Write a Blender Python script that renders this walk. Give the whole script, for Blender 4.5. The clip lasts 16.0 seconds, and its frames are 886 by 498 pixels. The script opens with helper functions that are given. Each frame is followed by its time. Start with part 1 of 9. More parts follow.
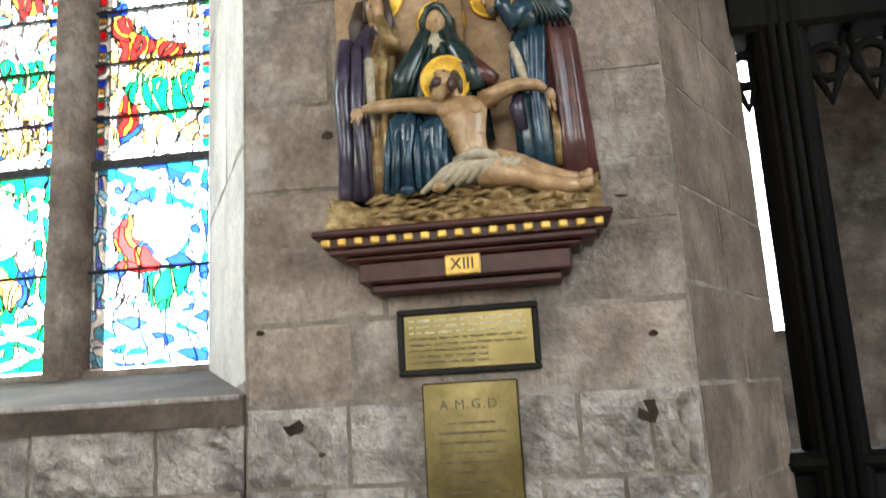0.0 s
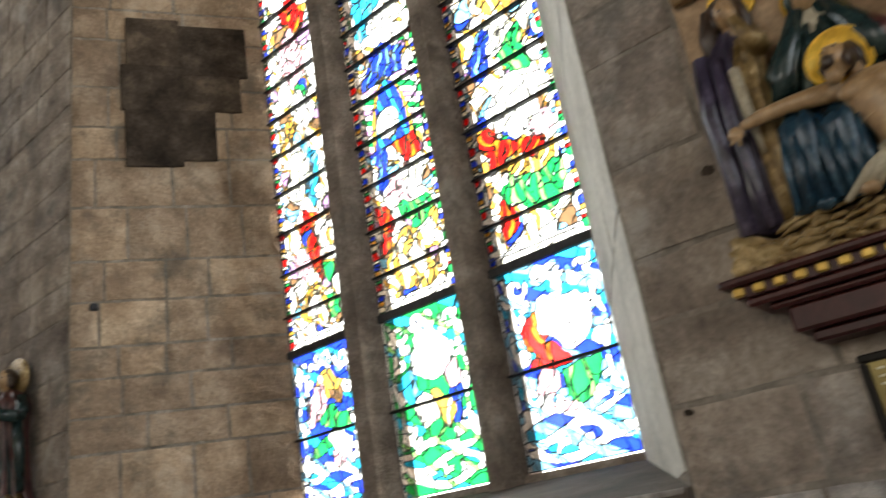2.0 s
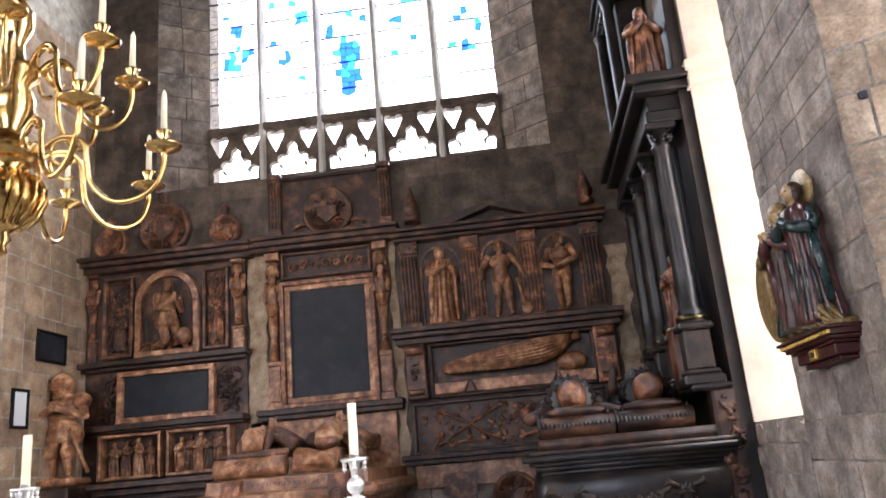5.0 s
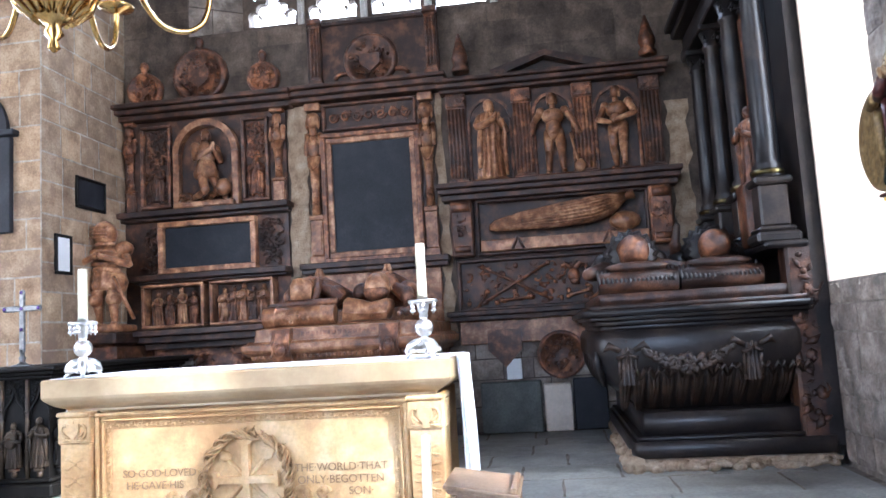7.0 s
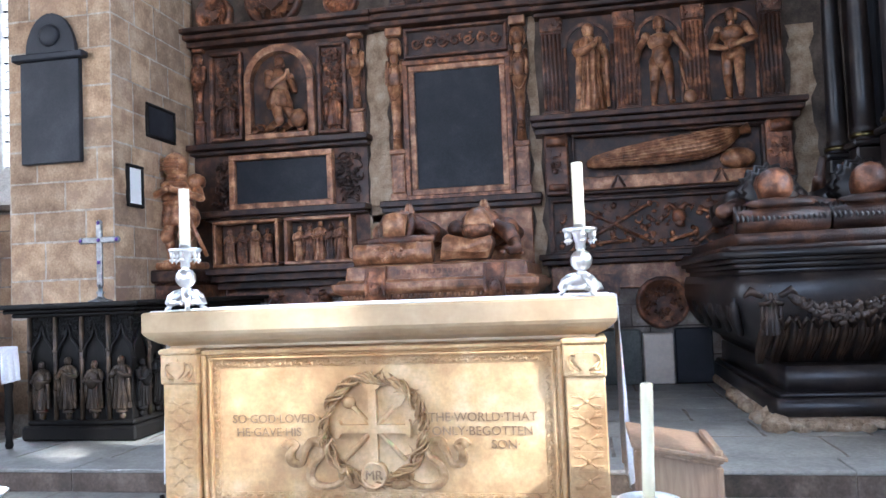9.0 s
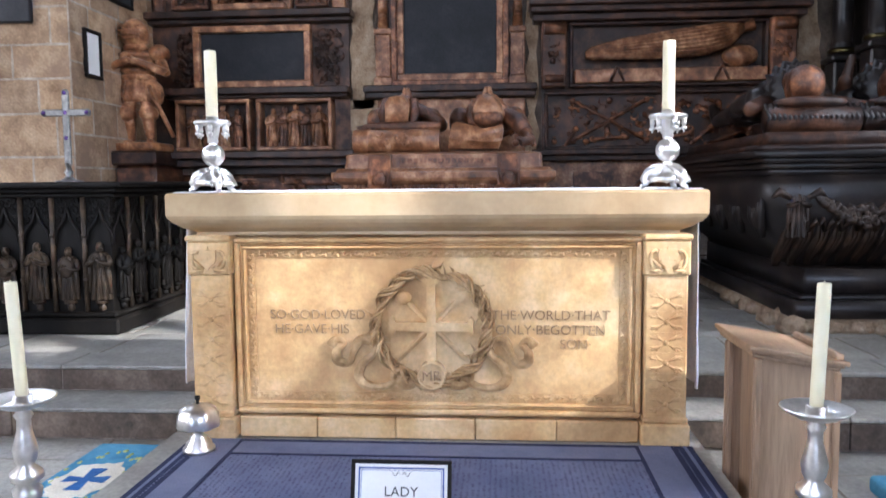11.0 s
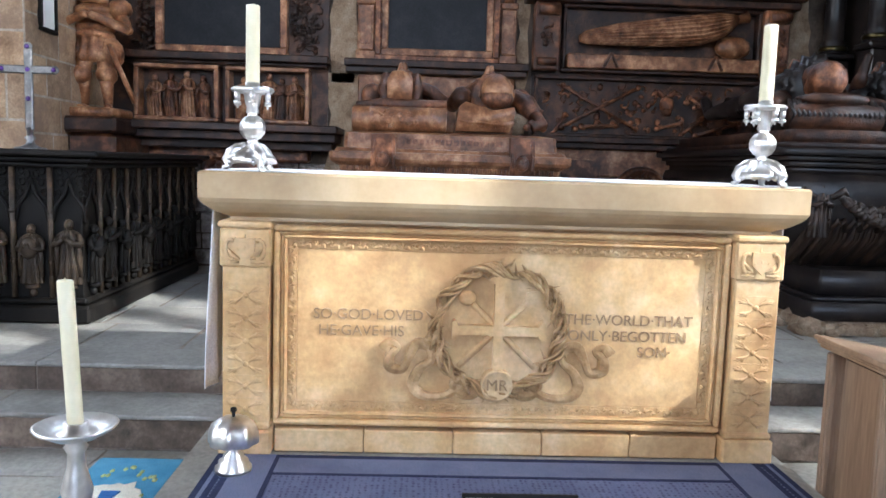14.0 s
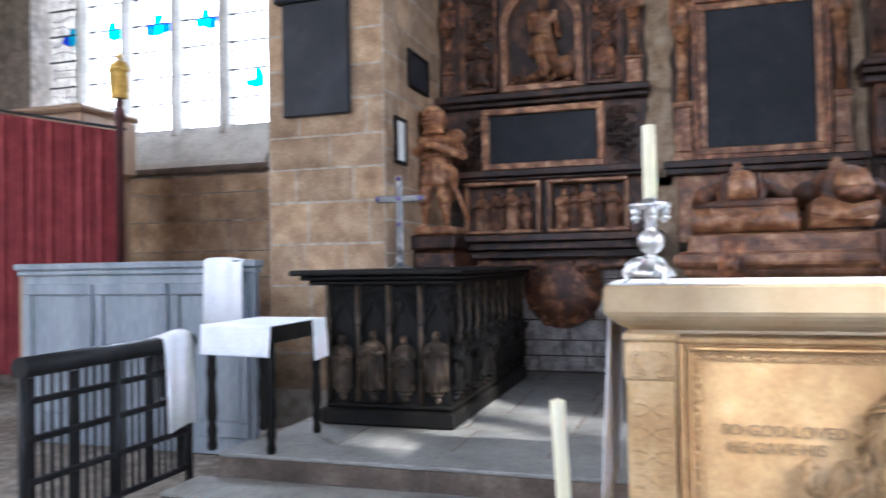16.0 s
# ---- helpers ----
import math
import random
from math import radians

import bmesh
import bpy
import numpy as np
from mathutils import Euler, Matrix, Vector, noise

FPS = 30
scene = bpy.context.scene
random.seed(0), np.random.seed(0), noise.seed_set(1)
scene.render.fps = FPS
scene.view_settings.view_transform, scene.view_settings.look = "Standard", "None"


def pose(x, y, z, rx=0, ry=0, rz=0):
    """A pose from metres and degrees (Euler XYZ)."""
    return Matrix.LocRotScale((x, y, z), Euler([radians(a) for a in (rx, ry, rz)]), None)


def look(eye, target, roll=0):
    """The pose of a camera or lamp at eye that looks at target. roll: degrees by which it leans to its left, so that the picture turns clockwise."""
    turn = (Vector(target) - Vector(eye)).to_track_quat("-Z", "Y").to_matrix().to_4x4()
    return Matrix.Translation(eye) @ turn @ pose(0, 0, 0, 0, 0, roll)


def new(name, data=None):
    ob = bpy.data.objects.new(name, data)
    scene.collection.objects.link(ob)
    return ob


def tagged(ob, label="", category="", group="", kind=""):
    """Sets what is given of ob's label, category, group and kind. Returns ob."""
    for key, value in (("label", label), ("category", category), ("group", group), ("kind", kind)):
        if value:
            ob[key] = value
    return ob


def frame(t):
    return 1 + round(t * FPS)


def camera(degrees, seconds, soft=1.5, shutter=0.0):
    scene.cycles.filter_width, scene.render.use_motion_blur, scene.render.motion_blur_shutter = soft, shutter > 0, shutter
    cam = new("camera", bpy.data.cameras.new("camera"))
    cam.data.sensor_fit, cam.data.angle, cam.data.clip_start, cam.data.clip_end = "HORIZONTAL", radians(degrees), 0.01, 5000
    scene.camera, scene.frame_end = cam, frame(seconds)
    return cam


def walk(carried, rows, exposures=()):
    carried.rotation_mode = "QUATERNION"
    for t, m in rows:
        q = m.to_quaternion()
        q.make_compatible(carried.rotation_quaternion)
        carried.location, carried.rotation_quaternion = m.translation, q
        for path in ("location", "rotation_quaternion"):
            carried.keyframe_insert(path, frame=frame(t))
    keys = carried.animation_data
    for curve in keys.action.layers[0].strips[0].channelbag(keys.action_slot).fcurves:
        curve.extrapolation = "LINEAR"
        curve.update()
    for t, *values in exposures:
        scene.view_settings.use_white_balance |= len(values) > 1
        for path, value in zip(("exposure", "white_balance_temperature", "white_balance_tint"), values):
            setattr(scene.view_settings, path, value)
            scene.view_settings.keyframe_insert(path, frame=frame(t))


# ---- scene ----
cam = camera(60.0, 16.0, shutter=0.35)
METRES, EYE, TILT, LEAN, TURN = 4.0, 1.44, 0.0, 0.0, 7.8
ROWS = [
    (0.0, 0.0, 0.0, 0.0, 0.63, 10.98, 3.26),
    (0.5, 0.0077, 0.0168, 0.0087, 4.03, 16.35, 4.86),
    (1.0, 0.0141, 0.0291, 0.0142, 12.26, 20.57, 6.61),
    (1.5, 0.0116, 0.0384, 0.0122, 23.29, 21.21, 8.48),
    (2.0, -0.0084, 0.0582, 0.0078, 32.94, 20.27, 9.04),
    (2.5, -0.0467, 0.0849, -0.0017, 44.94, 18.68, 9.28),
    (3.0, -0.0736, 0.1164, -0.0074, 58.35, 17.35, 8.49),
    (3.5, -0.0786, 0.1328, -0.0034, 71.0, 17.66, 7.77),
    (4.0, -0.0814, 0.1291, -0.0016, 81.5, 18.33, 8.19),
    (4.5, -0.0859, 0.1257, -0.0039, 86.93, 17.81, 7.19),
    (5.0, -0.0908, 0.1202, -0.0085, 88.83, 15.55, 4.97),
    (7.5, -0.2114, 0.0225, -0.0418, 90.97, 4.82, 3.81),
    (8.0, -0.251, -0.01, -0.0462, 92.53, 4.35, 3.79),
    (10.5, -0.3681, -0.2077, -0.0539, 89.19, -1.56, -0.01),
    (11.0, -0.3912, -0.241, -0.0579, 86.54, -4.91, 0.49),
    (11.5, -0.4247, -0.2613, -0.0638, 85.68, -9.52, -0.06),
    (12.0, -0.4572, -0.2752, -0.0656, 86.11, -11.25, -1.77),
    (12.5, -0.4689, -0.2962, -0.0636, 85.67, -10.14, -2.56),
    (13.0, -0.4733, -0.3288, -0.0567, 83.49, -7.79, -1.63),
    (13.5, -0.4758, -0.3502, -0.0585, 81.71, -7.3, -2.02),
    (14.0, -0.4933, -0.3758, -0.0546, 80.42, -6.27, -1.81),
    (14.5, -0.5077, -0.4019, -0.0502, 79.57, -3.1, -1.89),
    (15.0, -0.4966, -0.435, -0.0442, 80.3, -0.0, -0.88),
    (15.5, -0.489, -0.4628, -0.0428, 88.08, 0.91, 1.17),
    (16.0, -0.4852, -0.4938, -0.0438, 99.98, 1.07, 0.94),
]
EXPOSURES = [(0.0, 3.72, 6500, 3), (0.5, 3.63, 6500, 2), (1.0, 3.3, 6600, 4), (1.5, 2.8, 6800, 5), (2.0, 2.4, 7000, 6), (2.5, 1.9, 7600, 9), (3.0, 2.15, 9200, 20), (3.5, 2.7, 7900, 20), (3.8, 3.05, 6900, 15), (4.5, 3.45, 6100, 15), (5.0, 3.65, 6100, 16), (7.5, 4.0, 5100, 11), (8.2, 3.95, 5100, 11), (10.5, 3.55, 5450, 13), (12.0, 3.35, 5700, 14), (13.2, 3.4, 5500, 9), (14.0, 3.45, 5500, 9), (15.0, 3.6, 4800, 6), (16.0, 3.4, 5400, 12)]
walk(cam, [(t, pose(0, 0, EYE, TILT, LEAN, TURN) @ pose(METRES * x, METRES * y, METRES * z, 90 + pitch, roll, yaw)) for t, x, y, z, yaw, pitch, roll in ROWS], EXPOSURES)

# ---- light ----
SUN_TO = Vector((0.42, 0.74, 0.60)).normalized()
world = bpy.data.worlds.new("sky")
scene.world = world
world.use_nodes = True
_wt = world.node_tree
_sky = _wt.nodes.new("ShaderNodeTexSky")
_sky.sky_type = "NISHITA"
_sky.sun_disc = False
_sky.dust_density, _sky.air_density = 3.0, 0.8
_sky.sun_elevation = math.asin(SUN_TO.z)
_sky.sun_rotation = math.atan2(SUN_TO.x, SUN_TO.y)
_wt.links.new(_sky.outputs[0], _wt.nodes["Background"].inputs[0])
_wt.nodes["Background"].inputs[1].default_value = 0.15
_sun = bpy.data.lights.new("sun", "SUN")
_sun.energy, _sun.angle, _sun.color = 1.3, radians(1.2), (1.0, 0.93, 0.82)
sun = new("sun", _sun)
sun.matrix_world = look(SUN_TO * 30, (0, 0, 0))


def area_lamp(name, eye, target, w, h, power, color=(0.86, 0.93, 1.0)):
    d = bpy.data.lights.new(name, "AREA")
    d.shape, d.size, d.size_y, d.energy, d.color = "RECTANGLE", w, h, power, color
    ob = new(name, d)
    ob.matrix_world = look(eye, target)
    return ob


area_lamp("daylight_side_window", (-2.35, 2.7, 3.7), (-2.35, -2, 3.7), 1.8, 4.0, 9)
area_lamp("daylight_arch_window", (-5.45, 2.8, 3.3), (-6.1, 2.3, 3.3), 0.4, 3.2, 3.0, (1, 0.9, 0.76))
area_lamp("daylight_end_window", (-8.35, -1.33, 6.8), (-3, -1.33, 6.8), 3.3, 2.4, 20)
area_lamp("daylight_aisle_window", (-8.2, -7.6, 4.4), (-4, -7.6, 4.4), 2.6, 2.8, 24)
# two unseen fill lamps, added to brighten the monuments and the relief wall
area_lamp("fill_nave", (5.8, -2.5, 4.2), (-4, -2.5, 1.2), 5.0, 4.0, 25, (1.0, 0.92, 0.82))
area_lamp("fill_far_side", (-1.0, -9.6, 4.0), (-1.0, 2.0, 2.0), 5.0, 4.0, 55, (1.0, 0.96, 0.92))


def sky_backdrop(name, corners):
    """Bright hazy sky beyond a window."""
    m = bpy.data.materials.new(name)
    m.use_nodes = True
    t = m.node_tree
    t.nodes.clear()
    out, em = t.nodes.new("ShaderNodeOutputMaterial"), t.nodes.new("ShaderNodeEmission")
    em.inputs[0].default_value, em.inputs[1].default_value = (0.93, 0.97, 1.0, 1), 1.3
    t.links.new(em.outputs[0], out.inputs[0])
    me = bpy.data.meshes.new(name)
    me.from_pydata(corners, [], [(0, 1, 2, 3)])
    me.materials.append(m)
    return tagged(new(name, me), "bright hazy sky beyond the window", "backdrop", kind="structure")


sky_backdrop("backdrop", [(-34, 7.0, -1), (-2.0, 7.0, -1), (-2.0, 7.0, 18), (-34, 7.0, 18)])
sky_backdrop("backdrop", [(-13, -16, -1), (-13, 6, -1), (-13, 6, 22), (-13, -16, 22)])
sky_backdrop("backdrop", [(0.9, 8.5, -1), (7, 8.5, -1), (7, 8.5, 9), (0.9, 8.5, 9)])

# ---- materials ----


def nodes_of(name):
    m = bpy.data.materials.new(name)
    m.use_nodes = True
    t = m.node_tree
    b = t.nodes["Principled BSDF"]
    return m, t, b


def ramp(t, stops, fac):
    r = t.nodes.new("ShaderNodeValToRGB")
    e = r.color_ramp.elements
    while len(e) < len(stops):
        e.new(0.5)
    for i, (p, c) in enumerate(stops):
        e[i].position, e[i].color = p, (*c, 1)
    t.links.new(fac, r.inputs[0])
    return r.outputs[0]


def noise_tex(t, scale, detail=6, rough=0.6, coord=None, stretch=None):
    n = t.nodes.new("ShaderNodeTexNoise")
    n.inputs["Scale"].default_value, n.inputs["Detail"].default_value, n.inputs["Roughness"].default_value = scale, detail, rough
    if coord is None:
        coord = t.nodes.new("ShaderNodeNewGeometry").outputs["Position"]
    if stretch:
        mp = t.nodes.new("ShaderNodeMapping")
        mp.inputs["Scale"].default_value = stretch
        t.links.new(coord, mp.inputs[0])
        coord = mp.outputs[0]
    t.links.new(coord, n.inputs["Vector"])
    return n.outputs["Fac"]


def mixc(t, fac, a, b, mode="MIX"):
    m = t.nodes.new("ShaderNodeMix")
    m.data_type, m.blend_type = "RGBA", mode
    for sock, v in ((m.inputs[0], fac), (m.inputs[6], a), (m.inputs[7], b)):
        if isinstance(v, (int, float)):
            sock.default_value = v
        elif isinstance(v, tuple):
            sock.default_value = (*v, 1)
        else:
            t.links.new(v, sock)
    return m.outputs[2]


def surface(name, dark, mid, light, scale=3.0, grain=40.0, rough=0.85, bump=0.4, dist=0.01, metal=0.0, per_object=0.0, stain=None, stretch=None, island=False, spec=0.3, fine=1.0, smear=None):
    """Mottled solid: three tones at a large scale, grain at a small one, an uneven surface."""
    m, t, b = nodes_of(name)
    big = noise_tex(t, scale, 8, 0.62, stretch=stretch)
    small = noise_tex(t, grain, 4, 0.6, stretch=stretch)
    col = ramp(t, [(0.3, dark), (0.5, mid), (0.7, light)], big)
    lo_g, hi_g = 1 - 0.28 * fine, 1 + 0.12 * fine
    g = ramp(t, [(0.3, (lo_g, lo_g, lo_g)), (0.7, (hi_g, hi_g, hi_g))], small)
    col = mixc(t, 1.0, col, g, "MULTIPLY")
    if stain:
        st = ramp(t, [(0.52, (0, 0, 0)), (0.66, (1, 1, 1))], noise_tex(t, scale * 0.45 + 0.3, 7, 0.7))
        col = mixc(t, st, col, stain)
    if per_object:
        if island:
            r = t.nodes.new("ShaderNodeNewGeometry").outputs["Random Per Island"]
        else:
            r = t.nodes.new("ShaderNodeObjectInfo").outputs["Random"]
        lo, hi = 1 - per_object, 1 + per_object
        v = ramp(t, [(0.0, (lo, lo, lo * 1.02)), (0.5, (1, 1, 1)), (1.0, (hi, hi * 0.985, hi * 0.95))], r)
        col = mixc(t, 1.0, col, v, "MULTIPLY")
    if smear:
        # lime wiped over blocks and joints alike, and old soot in other places
        wide = noise_tex(t, 2.3, 9, 0.72)
        col = mixc(t, ramp(t, [(0.54, (0, 0, 0)), (0.66, (0.75, 0.75, 0.75))], wide), col, smear)
        soot = noise_tex(t, 3.7, 9, 0.7)
        col = mixc(t, ramp(t, [(0.34, (0.75, 0.75, 0.75)), (0.46, (0, 0, 0))], soot), col, tuple(c * 0.28 for c in smear))
    t.links.new(col, b.inputs["Base Color"])
    b.inputs["Roughness"].default_value, b.inputs["Metallic"].default_value = rough, metal
    b.inputs["Specular IOR Level"].default_value = spec
    bp = t.nodes.new("ShaderNodeBump")
    bp.inputs["Strength"].default_value, bp.inputs["Distance"].default_value = bump, dist
    h = t.nodes.new("ShaderNodeMath")
    h.operation = "ADD"
    t.links.new(big, h.inputs[0])
    hs = t.nodes.new("ShaderNodeMath")
    hs.operation = "MULTIPLY"
    hs.inputs[1].default_value = 0.5
    t.links.new(small, hs.inputs[0])
    t.links.new(hs.outputs[0], h.inputs[1])
    t.links.new(h.outputs[0], bp.inputs["Height"])
    t.links.new(bp.outputs[0], b.inputs["Normal"])
    return m


STONE = surface("sandstone_block", (0.125, 0.097, 0.08), (0.26, 0.212, 0.175), (0.46, 0.395, 0.335), 4.5, 60, 0.92, 0.9, 0.025, per_object=0.2, stain=(0.14, 0.115, 0.1), smear=(0.43, 0.385, 0.34))
STONE_WARM = surface("warm_sandstone_block", (0.22, 0.15, 0.1), (0.36, 0.26, 0.18), (0.5, 0.385, 0.28), 5, 55, 0.9, 0.7, 0.02, per_object=0.18, stain=(0.2, 0.14, 0.1), smear=(0.46, 0.375, 0.29))
# darkest of the wall stones: end wall, tracery, string course and window ledge
STONE_DARK = surface("dark_brown_stone", (0.045, 0.034, 0.027), (0.095, 0.072, 0.056), (0.17, 0.132, 0.102), 4, 50, 0.92, 0.5, 0.02, per_object=0.25)
TAN_STONE = surface("tan_sandstone_block", (0.2, 0.125, 0.075), (0.36, 0.245, 0.152), (0.5, 0.37, 0.245), 4.5, 55, 0.9, 0.6, 0.015, per_object=0.2, stain=(0.24, 0.16, 0.11))
PALE_MORTAR = surface("pale_lime_mortar", (0.22, 0.18, 0.14), (0.38, 0.325, 0.26), (0.54, 0.48, 0.4), 9, 80, 0.95, 0.6, 0.012)
MORTAR = surface("lime_mortar", (0.13, 0.11, 0.09), (0.23, 0.195, 0.16), (0.36, 0.31, 0.26), 11, 80, 0.95, 0.6, 0.012, smear=(0.43, 0.385, 0.34))
RUBBLE = surface("weathered_rubble_stone", (0.2, 0.175, 0.16), (0.46, 0.41, 0.37), (0.7, 0.64, 0.58), 9, 60, 0.95, 1.0, 0.06, stain=(0.16, 0.135, 0.125))
OLD_MORTAR = surface("stained_old_mortar", (0.2, 0.13, 0.08), (0.36, 0.26, 0.17), (0.5, 0.4, 0.29), 9, 70, 0.95, 1.0, 0.03)
PLASTER = surface("cream_plaster", (0.6, 0.5, 0.4), (0.72, 0.62, 0.5), (0.8, 0.7, 0.58), 2.5, 30, 0.9, 0.06, 0.004, fine=0.3)
DRESSED = surface("pale_dressed_stone", (0.4, 0.37, 0.33), (0.52, 0.49, 0.44), (0.62, 0.59, 0.54), 4, 50, 0.85, 0.3, 0.01)
FLAG = surface("worn_flagstone", (0.2, 0.19, 0.17), (0.29, 0.28, 0.25), (0.38, 0.365, 0.325), 3, 45, 0.5, 0.3, 0.006, per_object=0.14, spec=0.5)
# brown riser stone, its tone also carrying the shade of the upright faces
RISER = surface("brown_shaded_step_stone", (0.07, 0.05, 0.038), (0.14, 0.105, 0.08), (0.25, 0.195, 0.15), 4, 55, 0.8, 0.5, 0.01, per_object=0.15, stain=(0.05, 0.04, 0.032))
# brown stone, darkened to paint the shade on the face turned from the window
CHAMFER = surface("brown_shaded_stone", (0.1, 0.075, 0.058), (0.17, 0.13, 0.1), (0.27, 0.215, 0.17), 4.5, 55, 0.9, 0.6, 0.015, per_object=0.15, stain=(0.09, 0.07, 0.055))
ALTAR_STONE = surface("honey_alabaster", (0.4, 0.22, 0.09), (0.6, 0.395, 0.185), (0.76, 0.575, 0.34), 3.2, 50, 0.62, 0.3, 0.005, per_object=0.06, stain=(0.46, 0.27, 0.12), fine=0.55, spec=0.22)
# darker alabaster: undercut shade of the crown and ribbons put into the colour
ALTAR_SHADED = surface("shaded_alabaster", (0.25, 0.14, 0.06), (0.42, 0.265, 0.122), (0.6, 0.42, 0.23), 14, 60, 0.6, 0.3, 0.004, fine=0.6, spec=0.22)
# a darker stone tone for the raised letters
ALTAR_DARK = surface("dark_lettering_stone", (0.22, 0.135, 0.068), (0.31, 0.2, 0.1), (0.4, 0.27, 0.15), 5, 60, 0.6, 0.2, 0.004)
MENSA = surface("pale_polished_limestone", (0.36, 0.24, 0.125), (0.48, 0.345, 0.19), (0.6, 0.46, 0.275), 2.6, 40, 0.42, 0.08, 0.002, spec=0.25, fine=0.15)
WOOD = surface("dark_carved_oak", (0.018, 0.0065, 0.004), (0.1, 0.037, 0.017), (0.44, 0.19, 0.09), 9, 90, 0.34, 0.8, 0.014, per_object=0.4, spec=0.5)
WOOD_LIGHT = surface("worn_brown_alabaster", (0.035, 0.013, 0.006), (0.26, 0.11, 0.048), (0.64, 0.36, 0.19), 9, 80, 0.33, 0.6, 0.012, per_object=0.22, spec=0.45)
EBONY = surface("blackened_marble", (0.008, 0.007, 0.007), (0.016, 0.013, 0.013), (0.045, 0.033, 0.027), 5, 60, 0.36, 0.4, 0.006, per_object=0.2, spec=0.35)
BLACK_OAK = surface("black_oak", (0.004, 0.0036, 0.003), (0.008, 0.007, 0.006), (0.017, 0.014, 0.011), 4, 60, 0.55, 0.4, 0.006, per_object=0.15, stretch=(1, 1, 0.2), spec=0.15)
# a darker, duller black oak for the screen and the wall above it
SCREEN_OAK = surface("near_black_screen_oak", (0.003, 0.0027, 0.0024), (0.0055, 0.005, 0.0045), (0.01, 0.009, 0.008), 4, 60, 0.7, 0.4, 0.006, per_object=0.15, stretch=(1, 1, 0.2), spec=0.06)
# shade of holes, and some soot, given as a stone colour
HOLE_SHADE = surface("hole_shade_and_soot", (0.022, 0.016, 0.012), (0.055, 0.041, 0.031), (0.12, 0.092, 0.07), 6, 50, 0.95, 0.6, 0.02, per_object=0.3, spec=0.1)
CHEST_GILT = surface("worn_carving_oak", (0.02, 0.014, 0.009), (0.05, 0.034, 0.021), (0.14, 0.095, 0.058), 8, 60, 0.45, 0.5, 0.01)
SLATE = surface("black_slate", (0.01, 0.011, 0.014), (0.017, 0.018, 0.023), (0.03, 0.032, 0.038), 3, 60, 0.6, 0.15, 0.003, spec=0.3)
LEAD_OAK = surface("limed_grey_oak", (0.15, 0.175, 0.2), (0.23, 0.26, 0.295), (0.34, 0.37, 0.4), 3, 60, 0.32, 0.3, 0.004, stretch=(1, 1, 0.15), spec=0.5)
PINE = surface("brown_oak_veneer", (0.2, 0.125, 0.075), (0.29, 0.19, 0.12), (0.37, 0.26, 0.17), 3, 60, 0.5, 0.25, 0.003, stretch=(1, 1, 0.1))
SILVER = surface("polished_silver", (0.62, 0.6, 0.57), (0.78, 0.76, 0.73), (0.88, 0.87, 0.85), 14, 60, 0.36, 0.3, 0.004, metal=1.0, fine=0.4)
PEWTER = surface("dull_silver", (0.12, 0.12, 0.12), (0.19, 0.19, 0.19), (0.34, 0.33, 0.32), 14, 60, 0.38, 0.5, 0.006, metal=1.0, fine=0.5)
SWAG = surface("blackened_carving", (0.012, 0.008, 0.006), (0.03, 0.018, 0.012), (0.085, 0.048, 0.03), 9, 70, 0.42, 0.6, 0.01, per_object=0.25, spec=0.4)
# darker copy of the carved oak, with recess and ledge shade in its colour
WOOD_BLACK = surface("dark_shaded_wood", (0.008, 0.004, 0.003), (0.035, 0.015, 0.009), (0.14, 0.062, 0.034), 7, 80, 0.42, 0.7, 0.012, per_object=0.35, spec=0.4)
PALE_SCRIPT = surface("pale_engraved_script", (0.4, 0.37, 0.27), (0.5, 0.47, 0.35), (0.6, 0.57, 0.45), 20, 80, 0.5, 0.1, 0.001)
BRASS = surface("polished_brass", (0.55, 0.33, 0.1), (0.72, 0.46, 0.16), (0.85, 0.6, 0.26), 9, 60, 0.2, 0.2, 0.003, metal=1.0)
ENGRAVED = surface("engraved_lettering", (0.05, 0.038, 0.02), (0.08, 0.06, 0.03), (0.12, 0.09, 0.05), 20, 80, 0.6, 0.1, 0.001)
BRASS_DULL = surface("engraved_brass_plate", (0.06, 0.048, 0.02), (0.1, 0.08, 0.034), (0.19, 0.155, 0.075), 4, 90, 0.28, 0.12, 0.002, metal=1.0, fine=0.4)
GILT = surface("gold_leaf", (0.34, 0.2, 0.045), (0.56, 0.35, 0.075), (0.72, 0.5, 0.14), 9, 60, 0.4, 0.3, 0.004, metal=0.35)
IRON = surface("black_iron", (0.006, 0.006, 0.007), (0.011, 0.011, 0.012), (0.022, 0.022, 0.024), 8, 60, 0.5, 0.2, 0.003, spec=0.25)
WAX = surface("ivory_wax", (0.68, 0.62, 0.4), (0.78, 0.72, 0.5), (0.84, 0.79, 0.6), 6, 30, 0.5, 0.1, 0.003, fine=0.1)
LINEN = surface("white_linen", (0.72, 0.74, 0.78), (0.8, 0.81, 0.84), (0.86, 0.87, 0.89), 6, 160, 0.95, 0.4, 0.006)
TIMBER_ROOF = surface("dark_roof_timber", (0.03, 0.022, 0.016), (0.06, 0.043, 0.03), (0.1, 0.07, 0.05), 2, 30, 0.8, 0.3, 0.01)
RED_CLOTH = surface("crimson_curtain_cloth", (0.17, 0.028, 0.035), (0.24, 0.042, 0.048), (0.31, 0.065, 0.068), 5, 120, 0.9, 0.3, 0.004)
INK = surface("black_ink", (0.02, 0.02, 0.025), (0.03, 0.03, 0.035), (0.045, 0.045, 0.05), 20, 80, 0.7, 0.1, 0.001)
